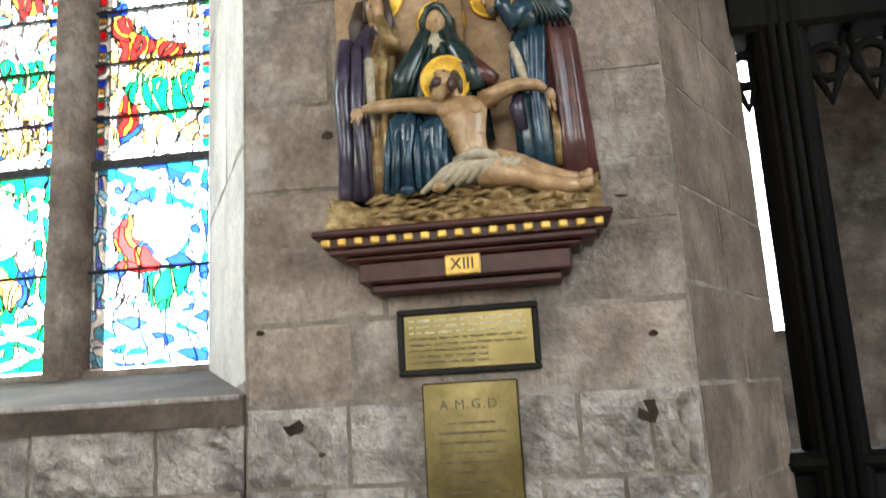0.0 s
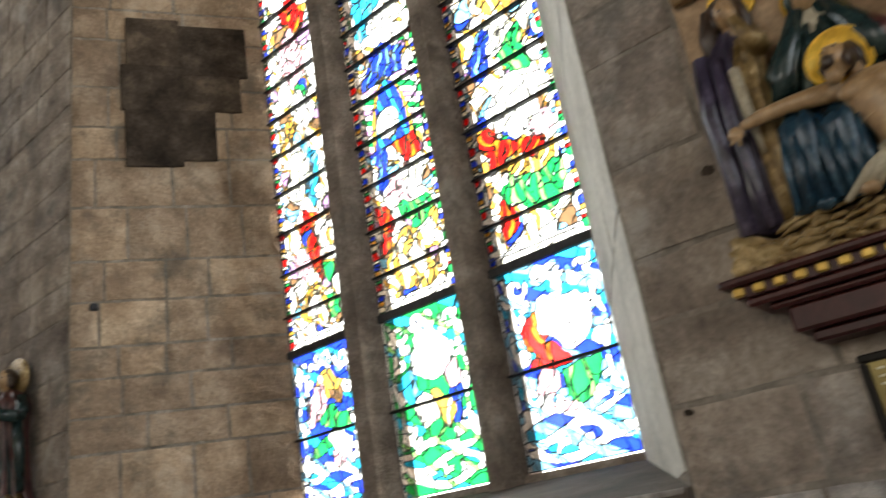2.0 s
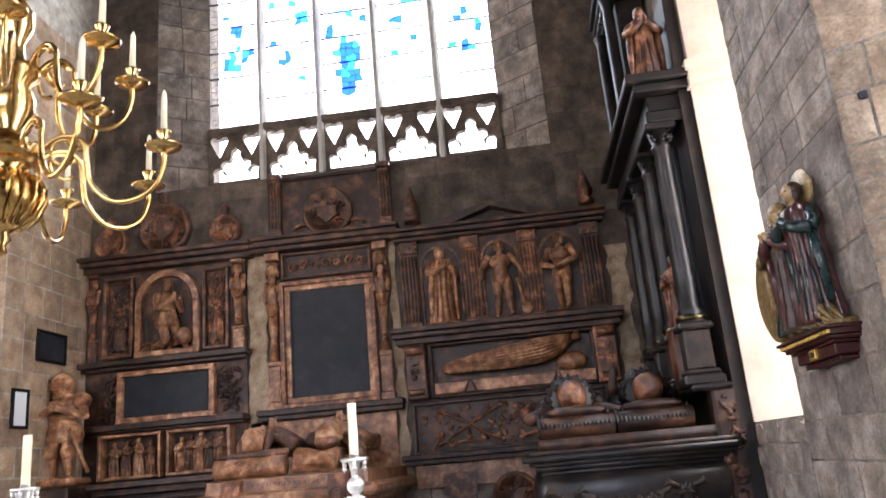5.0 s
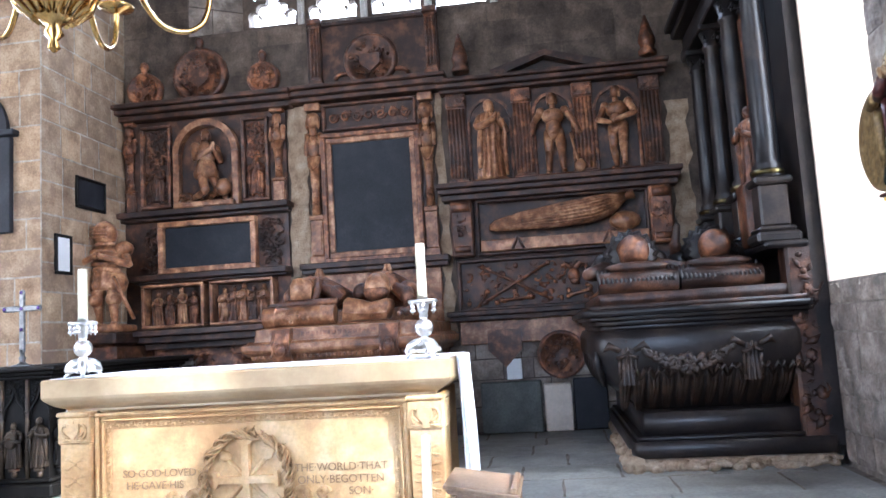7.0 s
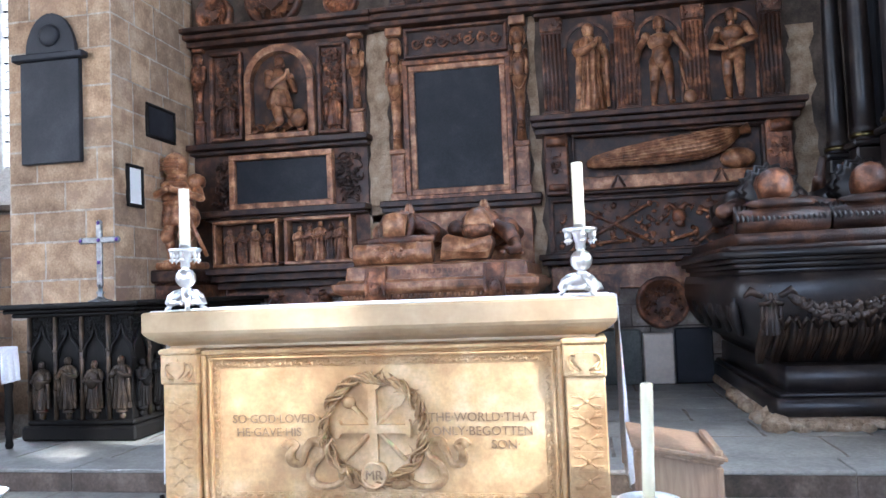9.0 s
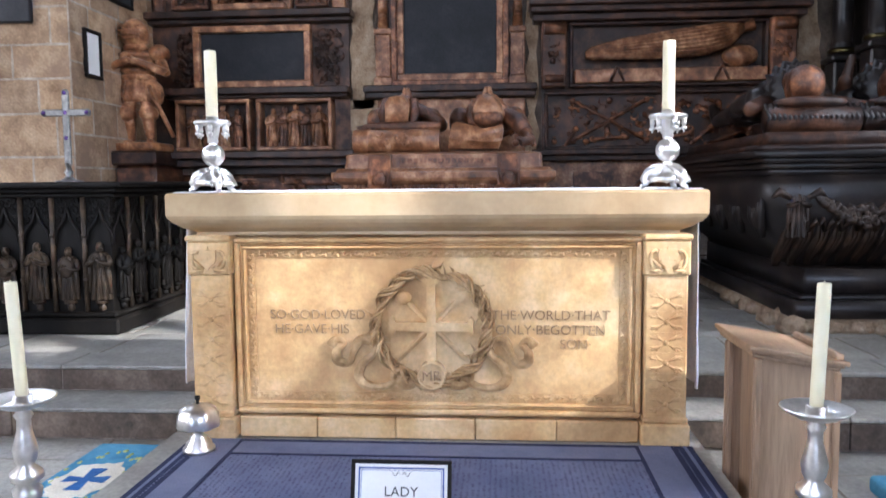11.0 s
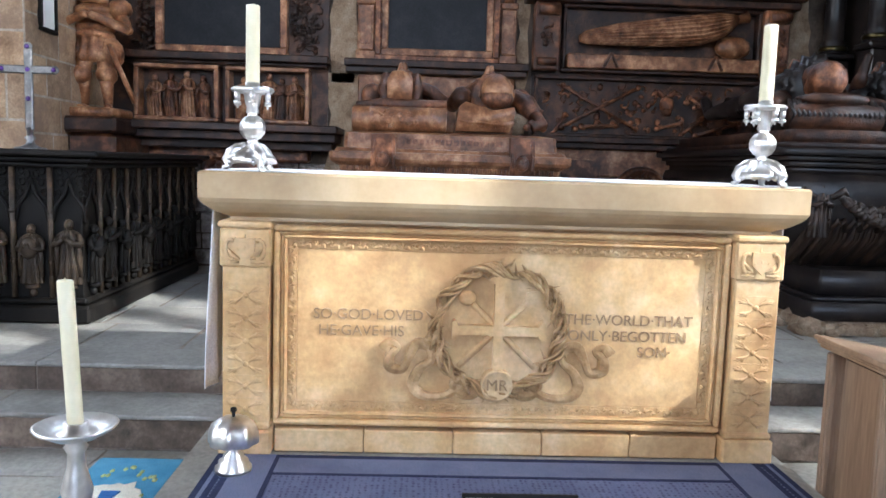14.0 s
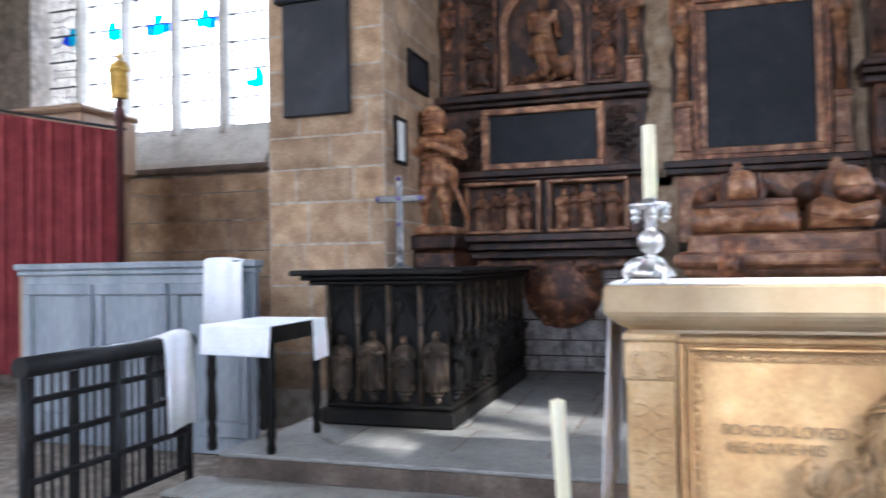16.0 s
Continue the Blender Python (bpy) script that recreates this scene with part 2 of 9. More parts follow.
PAPER = surface("white_card", (0.74, 0.74, 0.72), (0.8, 0.8, 0.78), (0.84, 0.84, 0.82), 5, 90, 0.7, 0.1, 0.001, fine=0.1)
BLUE_INK = surface("blue_ink", (0.06, 0.09, 0.25), (0.08, 0.12, 0.32), (0.1, 0.15, 0.38), 20, 80, 0.7, 0.1, 0.001)
MAROON = surface("maroon_paint", (0.025, 0.006, 0.006), (0.045, 0.01, 0.009), (0.075, 0.018, 0.015), 8, 60, 0.45, 0.25, 0.003, spec=0.3)
GREY_SLAB = surface("grey_green_slab", (0.08, 0.085, 0.075), (0.12, 0.125, 0.11), (0.17, 0.17, 0.15), 4, 60, 0.7, 0.3, 0.006)

# ---- mesh helpers ----


def thing(name, at=(0, 0, 0), label="", category="", group="", kind=""):
    ob = new(name)
    ob.location = at
    ob.empty_display_size = 0.1
    return tagged(ob, label, category, group, kind)


def mesh_of(name, bm, mats, smooth=False):
    me = bpy.data.meshes.new(name)
    bmesh.ops.recalc_face_normals(bm, faces=bm.faces)
    if smooth:
        for f in bm.faces:
            f.smooth = True
    bm.to_mesh(me)
    bm.free()
    for m in mats if isinstance(mats, (list, tuple)) else [mats]:
        me.materials.append(m)
    return me


def world_of(ob):
    m = ob.matrix_basis
    return m if ob.parent is None else world_of(ob.parent) @ ob.matrix_parent_inverse @ m


def part(name, bm, material, parent=None, label="", smooth=False):
    """One mesh object. The bmesh is in world metres; the parent keeps its own place."""
    ob = new(name, mesh_of(name, bm, material, smooth))
    if parent is not None:
        ob.parent = parent
        ob.matrix_parent_inverse = world_of(parent).inverted()
    if label:
        ob["label"] = label
    return ob


def box(bm, x0, x1, y0, y1, z0, z1, bevel=0.0, seg=1, mat=0):
    r = bmesh.ops.create_cube(bm, size=1)
    vs = r["verts"]
    for v in vs:
        v.co = Vector(((x0 + x1) / 2 + v.co.x * abs(x1 - x0), (y0 + y1) / 2 + v.co.y * abs(y1 - y0), (z0 + z1) / 2 + v.co.z * abs(z1 - z0)))
    fs = {f for v in vs for f in v.link_faces}
    for f in fs:
        f.material_index = mat
    if bevel > 0:
        es = list({e for v in vs for e in v.link_edges})
        bmesh.ops.bevel(bm, geom=es, offset=min(bevel, 0.45 * min(abs(x1 - x0), abs(y1 - y0), abs(z1 - z0))), segments=seg, affect="EDGES", profile=0.5, material=mat)
    return vs


def prism(bm, outline, d0, d1, axis="x", mat=0):
    """An outline in the plane across the axis, carried along it from d0 to d1."""
    def place(u, v, d):
        return (d, u, v) if axis == "x" else (u, d, v) if axis == "y" else (u, v, d)
    a = [bm.verts.new(place(u, v, d0)) for u, v in outline]
    b = [bm.verts.new(place(u, v, d1)) for u, v in outline]
    n = len(outline)
    fs = [bm.faces.new(a), bm.faces.new(b[::-1])]
    for i in range(n):
        fs.append(bm.faces.new((a[i], b[i], b[(i + 1) % n], a[(i + 1) % n])))
    for f in fs:
        f.material_index = mat
    return a + b


def lathe(bm, profile, at=(0, 0, 0), n=20, mat=0, lobes=0, depth=0.0):
    rings = []
    for r, z in profile:
        ring = []
        for i in range(n):
            a = 2 * math.pi * i / n
            k = r * (1 + depth * math.cos(lobes * a)) if lobes else r
            ring.append(bm.verts.new((at[0] + k * math.cos(a), at[1] + k * math.sin(a), at[2] + z)))
        rings.append(ring)
    for a, b in zip(rings, rings[1:]):
        for i in range(n):
            f = bm.faces.new((a[i], a[(i + 1) % n], b[(i + 1) % n], b[i]))
            f.material_index, f.smooth = mat, True
    for ring, rev in ((rings[0], True), (rings[-1], False)):
        f = bm.faces.new(ring[::-1] if rev else ring)
        f.material_index = mat
    return [v for r in rings for v in r]


def tube(bm, pts, rad, n=8, mat=0, taper=1.0):
    pts = [Vector(p) for p in pts]
    rings, m = [], len(pts)
    up = Vector((0.13, 0.21, 0.97))
    for i, p in enumerate(pts):
        d = (pts[min(i + 1, m - 1)] - pts[max(i - 1, 0)]).normalized()
        a = d.cross(up)
        if a.length < 0.05:
            a = d.cross(Vector((1, 0, 0)))
        a.normalize()
        b = d.cross(a)
        r = (rad[i] if isinstance(rad, (list, tuple)) else rad) * (1 + (taper - 1) * i / max(1, m - 1))
        rings.append([bm.verts.new(p + r * (math.cos(2 * math.pi * k / n) * a + math.sin(2 * math.pi * k / n) * b)) for k in range(n)])
    for a, b in zip(rings, rings[1:]):
        for k in range(n):
            f = bm.faces.new((a[k], a[(k + 1) % n], b[(k + 1) % n], b[k]))
            f.material_index, f.smooth = mat, True
    for ring in (rings[0], rings[-1]):
        bm.faces.new(ring).material_index = mat


def smooth_path(pts, k=5):
    """A curve through the points, with k steps between each two."""
    P = [Vector(p) for p in pts]
    out = []
    for i in range(len(P) - 1):
        a, b, c, d = P[max(i - 1, 0)], P[i], P[i + 1], P[min(i + 2, len(P) - 1)]
        for j in range(k):
            t = j / k
            out.append(0.5 * (2 * b + (c - a) * t + (2 * a - 5 * b + 4 * c - d) * t * t + (3 * b - a - 3 * c + d) * t ** 3))
    return out + [P[-1]]


def ball(bm, c, r, mat=0, sub=2):
    s = bmesh.ops.create_icosphere(bm, subdivisions=sub, radius=1)
    rr = r if isinstance(r, (tuple, list)) else (r, r, r)
    for v in s["verts"]:
        v.co = Vector((c[0] + v.co.x * rr[0], c[1] + v.co.y * rr[1], c[2] + v.co.z * rr[2]))
        for f in v.link_faces:
            f.material_index, f.smooth = mat, True


def mould(bm, y0, y1, steps, x, side=1):
    """A run of stepped moulding on a wall that faces +x: (z0, z1, how far it stands out)."""
    for z0, z1, d in steps:
        box(bm, x, x + d, y0 - d * 0.25 * side, y1 + d * 0.25 * side, z0, z1, 0.008)


def letters(name, text, size, m, material, parent, depth=0.002, spread=1.0):
    c = bpy.data.curves.new(name, "FONT")
    c.body, c.size, c.extrude, c.align_x, c.align_y, c.space_character = text, size, depth, "CENTER", "CENTER", spread
    c.materials.append(material)
    tmp = bpy.data.objects.new(name, c)
    scene.collection.objects.link(tmp)
    bpy.context.view_layer.update()
    me = bpy.data.meshes.new_from_object(tmp.evaluated_get(bpy.context.evaluated_depsgraph_get()))
    bpy.data.objects.remove(tmp)
    me.transform(m)
    ob = new(name, me)
    ob.parent = parent
    if parent is not None:
        ob.matrix_parent_inverse = world_of(parent).inverted()
    return ob


_marks = [0]


def mark(bm):
    """Marks the vertices that are there now; placed() then moves only those made since."""
    layer = bm.verts.layers.int.get("mark") or bm.verts.layers.int.new("mark")
    _marks[0] += 1
    for v in bm.verts:
        if v[layer] == 0:
            v[layer] = _marks[0]
    return _marks[0]


def placed(bm, since, m):
    layer = bm.verts.layers.int["mark"]
    bmesh.ops.transform(bm, matrix=m, verts=[v for v in bm.verts if v[layer] == 0 or v[layer] > since])


FACE_X = Matrix(((0, 0, 1, 0), (1, 0, 0, 0), (0, 1, 0, 0), (0, 0, 0, 1)))  # writing on a face that looks to +x, read along +y
FACE_S = Matrix(((1, 0, 0, 0), (0, 0, -1, 0), (0, 1, 0, 0), (0, 0, 0, 1)))  # writing on a face that looks to -y

# ---- structure ----
UP = 0.28  # the raised floor behind the altar
WX, NY = -8.55, 2.0  # the end wall's face, the side wall's face

floor = thing("floor", label="worn grey flagstone floor of the chapel", category="floor", kind="structure")
bm = bmesh.new()
box(bm, -9.5, 7, -10, 6, -0.3, -0.012)
part("bed", bm, MORTAR, floor)
platform = thing("raised_floor", label="raised stone floor with two worn steps", category="floor", kind="structure")
bm = bmesh.new()
box(bm, -9.5, -5.2, -4.62, 3.2, -0.02, UP - 0.012)
box(bm, -9.5, -4.9, -4.75, 3.2, -0.02, 0.135)
part("bed", bm, MORTAR, platform)

bm = bmesh.new()
# side wall, with the splayed window bay, the screen's opening and the arched recess
def wall_box(bm, x0, x1, y0, y1, z0, z1):
    box(bm, x0, x1, y0, y1, z0, z1)
H = 9.0
wall_box(bm, -3.88, -0.85, NY, 3.3, -0.1, 1.43)
prism(bm, [(-0.83, NY), (0.345, NY), (0.74, 2.75), (0.74, 3.3), (-1.38, 3.3), (-1.38, 2.95)], -0.1, H, "z")
prism(bm, [(-5.2, NY), (-3.9, NY), (-3.32, 2.95), (-3.34, 2.99), (-4.3, 3.3), (-5.0, 3.3)], -0.1, H, "z")
wall_box(bm, -6.3, -5.1, NY, 3.3, -0.1, 1.49)
prism(bm, [(-9.2, NY), (-6.2, NY), (-6.0, 2.5), (-5.95, 3.3), (-9.2, 3.3)], -0.1, H, "z")
wall_box(bm, -6.3, -5.05, NY + 0.05, 3.3, 5.35, H)
wall_box(bm, -3.4, -1.3, 2.9, 3.3, 6.2, H)
wall_box(bm, -3.95, -0.8, NY, 2.9, 6.6, H)
prism(bm, [(-3.9, 1.43), (-3.32, 1.55), (-1.38, 1.55), (-0.83, 1.43)], 2.9, 2.96, "y")
side = part("wall_side", bm, MORTAR)
tagged(side, "weathered sandstone side wall with patched blocks", "wall", kind="structure")

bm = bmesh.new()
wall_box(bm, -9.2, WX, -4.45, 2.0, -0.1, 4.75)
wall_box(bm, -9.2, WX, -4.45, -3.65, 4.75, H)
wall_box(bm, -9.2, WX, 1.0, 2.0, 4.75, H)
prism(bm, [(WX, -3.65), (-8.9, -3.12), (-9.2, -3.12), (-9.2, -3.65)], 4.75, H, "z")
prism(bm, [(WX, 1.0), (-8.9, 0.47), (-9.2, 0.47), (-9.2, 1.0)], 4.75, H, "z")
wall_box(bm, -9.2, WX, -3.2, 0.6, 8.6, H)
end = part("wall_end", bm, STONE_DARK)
tagged(end, "dark brown stone end wall behind the monuments", "wall", kind="structure")

bm = bmesh.new()
wall_box(bm, -9.2, -7.1, -5.42, -4.42, -0.1, H)
pier = part("wall_pier", bm, PALE_MORTAR)
tagged(pier, "pale sandstone pier with old fixing holes", "wall", kind="structure")
bm = bmesh.new()
wall_box(bm, -9.2, -8.5, -10, -5.42, -0.1, 2.3)
wall_box(bm, -9.2, -8.5, -6.25, -5.42, 2.3, H)
wall_box(bm, -9.2, -8.5, -10, -6.25, 6.2, H)
wall_box(bm, -9.2, -8.5, -10, -9.3, 2.3, 6.2)
aisle = part("wall_aisle", bm, MORTAR)
tagged(aisle, "warm sandstone aisle wall under a tall window", "wall", kind="structure")
bm = bmesh.new()
wall_box(bm, -9.2, 7, -10.3, -10, -0.1, H)
part("wall_far", bm, MORTAR).location = (0, 0, 0)
tagged(bpy.data.objects["wall_far"], "plain stone wall closing the aisle", "wall", kind="structure")
# unseen wall, with an opening added behind the nave fill lamp
bm = bmesh.new()
wall_box(bm, 6.0, 6.3, -10, 6, -0.1, 2.0)
wall_box(bm, 6.0, 6.3, -10, -5.2, 2.0, H)
wall_box(bm, 6.0, 6.3, 0.2, 6, 2.0, H)
wall_box(bm, 6.0, 6.3, -5.2, 0.2, 6.4, H)
tagged(part("wall_nave", bm, MORTAR), "plain stone wall closing the nave", "wall", kind="structure")
bm = bmesh.new()
wall_box(bm, 0.74, 1.2, 5.4, 5.7, -0.1, H)
wall_box(bm, 1.85, 6.3, 5.4, 5.7, -0.1, H)
wall_box(bm, 1.2, 1.85, 5.4, 5.7, -0.1, 1.75)
wall_box(bm, 1.2, 1.85, 5.4, 5.7, 4.6, H)
wall_box(bm, 0.6, 0.74, 3.3, 5.7, -0.1, H)
tagged(part("wall_chapel", bm, STONE), "weathered stone wall beyond the screen", "wall", kind="structure")
bm = bmesh.new()
wall_box(bm, -9.2, 6.3, -10.3, 5.7, H, H + 0.3)
tagged(part("ceiling", bm, TIMBER_ROOF), "dark timber roof", "ceiling", kind="structure")

# ---- altar ----
AX, AY0, AY1 = -4.5, -2.44, -0.44


def build_altar():
    dais = thing("altar_dais", (-4.3, -1.45, 0), "low pale stone step under the altar", "step", kind="structure")
    bm = bmesh.new()
    prism(bm, [(-3.66, -2.56), (-3.58, -2.48), (-3.58, -0.44), (-3.66, -0.37), (-5.5, -0.37), (-5.5, -2.56)], 0.0, 0.155, "z")
    part("slab", bm, FLAG, dais)
    a = thing("altar", (-4.8, -1.45, 0.16), "honey-coloured carved stone altar with inscribed front panel", "altar")
    bm = bmesh.new()
    # table slab with a hollow-moulded underside, run round all sides
    prof = [(-0.006, 1.176), (0.0, 1.168), (0.0, 1.085), (-0.008, 1.07), (-0.022, 1.055), (-0.05, 1.035), (-0.078, 1.022), (-0.09, 1.016), (-0.09, 1.004)]
    rings = []
    for d, z in prof:
        rings.append([bm.verts.new((x, y, z)) for x, y in ((-4.40 + d, -2.51 - d), (-4.40 + d, -0.38 + d), (-5.25 - d, -0.38 + d), (-5.25 - d, -2.51 - d))])
    for p, q in zip(rings, rings[1:]):
        for i in range(4):
            bm.faces.new((p[i], p[(i + 1) % 4], q[(i + 1) % 4], q[i]))
    bm.faces.new(rings[0])
    bm.faces.new(rings[-1][::-1])
    part("table_slab", bm, MENSA, a, "pale polished limestone slab")
    bm = bmesh.new()
    box(bm, -5.15, AX - 0.03, AY0 + 0.02, AY1 - 0.02, 0.16, 1.004)
    part("core", bm, ALTAR_STONE, a)
    # plinth blocks under the panel
    for i in range(5):
        bm = bmesh.new()
        w = (AY1 - AY0 - 0.36) / 5
        y = AY0 + 0.18 + i * w
        box(bm, AX - 0.04, AX + 0.02, y + 0.0015, y + w - 0.0015, 0.16, 0.245, 0.004)
        part("plinth_block", bm, ALTAR_STONE, a)
    for sy, y in ((1, AY0), (-1, AY1)):
        y0, y1 = sorted((y, y + sy * 0.165))
        bm = bmesh.new()
        box(bm, -4.72, AX + 0.045, y0, y1, 0.16, 0.845, 0.006)
        pil = part("pilaster", bm, ALTAR_STONE, a, "carved corner pilaster")
        for nm, o, z0, z1 in (("base", 0.02, 0.16, 0.25), ("base_moulding", 0.01, 0.25, 0.275), ("capital", 0.012, 0.842, 0.98), ("abacus", 0.021, 0.98, 1.004)):
            bm = bmesh.new()
            box(bm, -4.722 - o * 0.1, AX + 0.045 + o, y0 - o * 0.6, y1 + o * 0.6, z0, z1, 0.007)
            part(nm, bm, ALTAR_STONE, pil)
        # crossed leaves in squares down the shaft and a shield on the cap
        bm = bmesh.new()
        yc = (y0 + y1) / 2
        z = 0.325
        while z < 0.81:
            for k in range(4):
                an = math.pi / 4 + k * math.pi / 2
                c, sn = math.cos(an), math.sin(an)
                tube(bm, [(AX + 0.042, yc + 0.006 * c, z + 0.004 * sn), (AX + 0.0425, yc + 0.04 * c, z + 0.026 * sn), (AX + 0.043, yc + 0.086 * c, z + 0.05 * sn)], [0.003, 0.0075, 0.002], 6)
                for du, dv, e in ((0.066, 0.012, 0.006), (0.03, 0.036, 0.006), (0.076, 0.024, 0.0045)):
                    tube(bm, [(AX + 0.042, yc + 0.034 * c, z + 0.021 * sn), (AX + 0.043, yc + (0.034 * 1.414 + du) * 0.5 * (1 if c > 0 else -1), z + (0.021 * 1.414 + dv) * 0.5 * (1 if sn > 0 else -1)), (AX + 0.042, yc + du * (1 if c > 0 else -1), z + dv * (1 if sn > 0 else -1))], [e, e, 0.0015], 5)
            ball(bm, (AX + 0.046, yc, z), (0.008, 0.012, 0.012), sub=1)
            box(bm, AX + 0.04, AX + 0.0465, yc - 0.068, yc + 0.068, z + 0.0395, z + 0.043, 0.0)
            z += 0.083
        part("leaf_carving", bm, ALTAR_STONE, pil)
        bm = bmesh.new()
        for k in range(7):
            an = k * math.pi / 6
            tube(bm, [(AX + 0.054, yc + 0.02 * math.cos(an), 0.86 + 0.02 * math.sin(an)), (AX + 0.062, yc + 0.05 * math.cos(an), 0.86 + 0.05 * math.sin(an)), (AX + 0.056, yc + 0.072 * math.cos(an), 0.86 + 0.1 * math.sin(an))], [0.004, 0.009, 0.002], 5)
        prism(bm, [(yc - 0.035, 0.945), (yc + 0.035, 0.945), (yc + 0.035, 0.9), (yc, 0.865), (yc - 0.035, 0.9)], AX + 0.05, AX + 0.068, "x")
        for s in (-1, 1):
            tube(bm, [(AX + 0.058, yc + s * (0.05 + 0.018 * math.cos(q)), 0.905 + 0.035 * math.sin(q)) for q in np.linspace(-2.2, 2.2, 8)], 0.008, 6)
        part("capital_carving", bm, ALTAR_STONE, pil)
    py0, py1 = AY0 + 0.175, AY1 - 0.175
    bm = bmesh.new()
    for w, d, off in ((0.02, 0.022, 0.0), (0.014, 0.006, 0.02), (0.012, 0.016, 0.034)):
        ya, yb, za, zb = py0 + off, py1 - off, 0.262 + off, 0.99 - off
        box(bm, AX - 0.03, AX + d, ya, yb, zb - w, zb, 0.006)
        box(bm, AX - 0.03, AX + d, ya, yb, za, za + w, 0.006)
        box(bm, AX - 0.03, AX + d, ya, ya + w, za + w, zb - w, 0.006)
        box(bm, AX - 0.03, AX + d, yb - w, yb, za + w, zb - w, 0.006)
    part("panel_frame", bm, ALTAR_STONE, a)
    # border of running leaves on a winding stem
    bm = bmesh.new()
    rng = random.Random(4)
    ya, yb, za, zb = py0 + 0.064, py1 - 0.064, 0.328, 0.924
    for a0, a1, b0, b1 in ((py0 + 0.046, py1 - 0.046, 0.308, 0.345), (py0 + 0.046, py1 - 0.046, 0.908, 0.944), (py0 + 0.046, py0 + 0.0805, 0.345, 0.908), (py1 - 0.0805, py1 - 0.046, 0.345, 0.908)):
        box(bm, AX - 0.032, AX - 0.006, a0, a1, b0, b1)
    part("border_band", bm, ALTAR_STONE, a)
    bm = bmesh.new()
    per = [(ya, za, yb, za), (yb, za, yb, zb), (yb, zb, ya, zb), (ya, zb, ya, za)]
    for p0, q0, p1, q1 in per:
        ln = math.hypot(p1 - p0, q1 - q0)
        du, dv = (p1 - p0) / ln, (q1 - q0) / ln
        n = int(ln / 0.05)
        stem = []
        for i in range(n * 4 + 1):
            f = ln * i / (n * 4)
            w = 0.009 * math.sin(i * math.pi / 2)
            stem.append((AX - 0.004, p0 + du * f - dv * w, q0 + dv * f + du * w))
        tube(bm, stem, 0.003, 5)
        for i in range(n * 2):
            f = ln * (i + 0.5) / (n * 2)
            sd = 1 if i % 2 else -1
            c = Vector((AX - 0.004, p0 + du * f, q0 + dv * f))
            fw, sw = Vector((0, du, dv)), Vector((0, -dv, du)) * sd
            for turn_by, reach in ((0.5, 0.019), (1.4, 0.016), (-0.4, 0.014)):
                tip = (fw * math.cos(turn_by) + sw * abs(math.sin(turn_by))) * reach * rng.uniform(0.8, 1.2)
                tube(bm, [c, c + tip * 0.6 + Vector((0.003, 0, 0)), c + tip], [0.0025, 0.0055, 0.001], 5)
    part("leaf_border", bm, ALTAR_STONE, a)
    bm = bmesh.new()
    box(bm, AX - 0.03, AX - 0.008, py0 + 0.081, py1 - 0.081, 0.3455, 0.9075, 0.002)
    panel = part("inscribed_panel", bm, ALTAR_STONE, a)
    cy, cz = -1.452, 0.628
    bm = bmesh.new()
    # flared cross with crossed spear and sponge behind it
    X0, X1 = AX - 0.012, AX + 0.03
    def flared(ang, ln, w0, w1, x1):
        c, s = math.cos(ang), math.sin(ang)
        pts = [(0.0, -w0), (ln * 0.86, -w0), (ln * 0.9, -w1 * 0.8), (ln * 0.95, -w1), (ln, -w1 * 0.7), (ln, w1 * 0.7), (ln * 0.95, w1), (ln * 0.9, w1 * 0.8), (ln * 0.86, w0), (0.0, w0)]
        prism(bm, [(cy + c * u - s * v, cz + s * u + c * v) for u, v in pts], X0, x1, "x")
    flared(math.pi / 2, 0.2, 0.018, 0.04, X1)
    flared(0, 0.17, 0.018, 0.04, X1 - 0.0015)
    flared(math.pi, 0.17, 0.018, 0.04, X1 - 0.003)
    flared(-math.pi / 2, 0.2, 0.018, 0.02, X1 - 0.0045)
    part("carved_cross", bm, ALTAR_STONE, panel)
    bm = bmesh.new()
    for s in (-1, 1):
        tube(bm, [(AX - 0.002, cy - s * 0.14, cz - 0.14), (AX - 0.002, cy + s * 0.1, cz + 0.1)], 0.011, 8)
    ball(bm, (AX - 0.002, cy - 0.115, cz + 0.115), (0.02, 0.034, 0.03))
    prism(bm, [(cy + 0.09, cz + 0.085), (cy + 0.1, cz + 0.14), (cy + 0.155, cz + 0.15), (cy + 0.13, cz + 0.1)], X0, AX + 0.01, "x")
    part("spear_and_sponge", bm, ALTAR_STONE, panel)
    bm = bmesh.new()
    for k in range(6):
        pts = []
        f1, f2, ph = (7, 11, 9, 13, 8, 10)[k], (4, 5, 3, 6, 7, 5)[k], k * 1.7
        for i in range(97):
            an = 2 * math.pi * i / 96
            rr = 0.228 + 0.014 * math.sin(f1 * an + ph) + 0.013 * math.sin(f2 * an + 2 * ph)
            pts.append((AX + 0.014 + 0.017 * math.cos(f1 * an + ph), cy + rr * math.cos(an), cz + rr * math.sin(an) - 0.005))
        tube(bm, pts, 0.0066, 6)
    for i in range(110):
        an = rng.uniform(0, 6.28)
        q = 0.228 + rng.uniform(-0.02, 0.02)
        p = Vector((AX + 0.008, cy + q * math.cos(an), cz + q * math.sin(an)))
        a2 = an + rng.choice((0.8, -0.8, 2.3, -2.3)) + rng.uniform(-0.4, 0.4)
        d = Vector((0.25, math.cos(a2), math.sin(a2))).normalized()
        tube(bm, [p, p + d * rng.uniform(0.025, 0.055)], [0.0065, 0.001], 5)
    part("thorn_crown", bm, ALTAR_SHADED, panel)
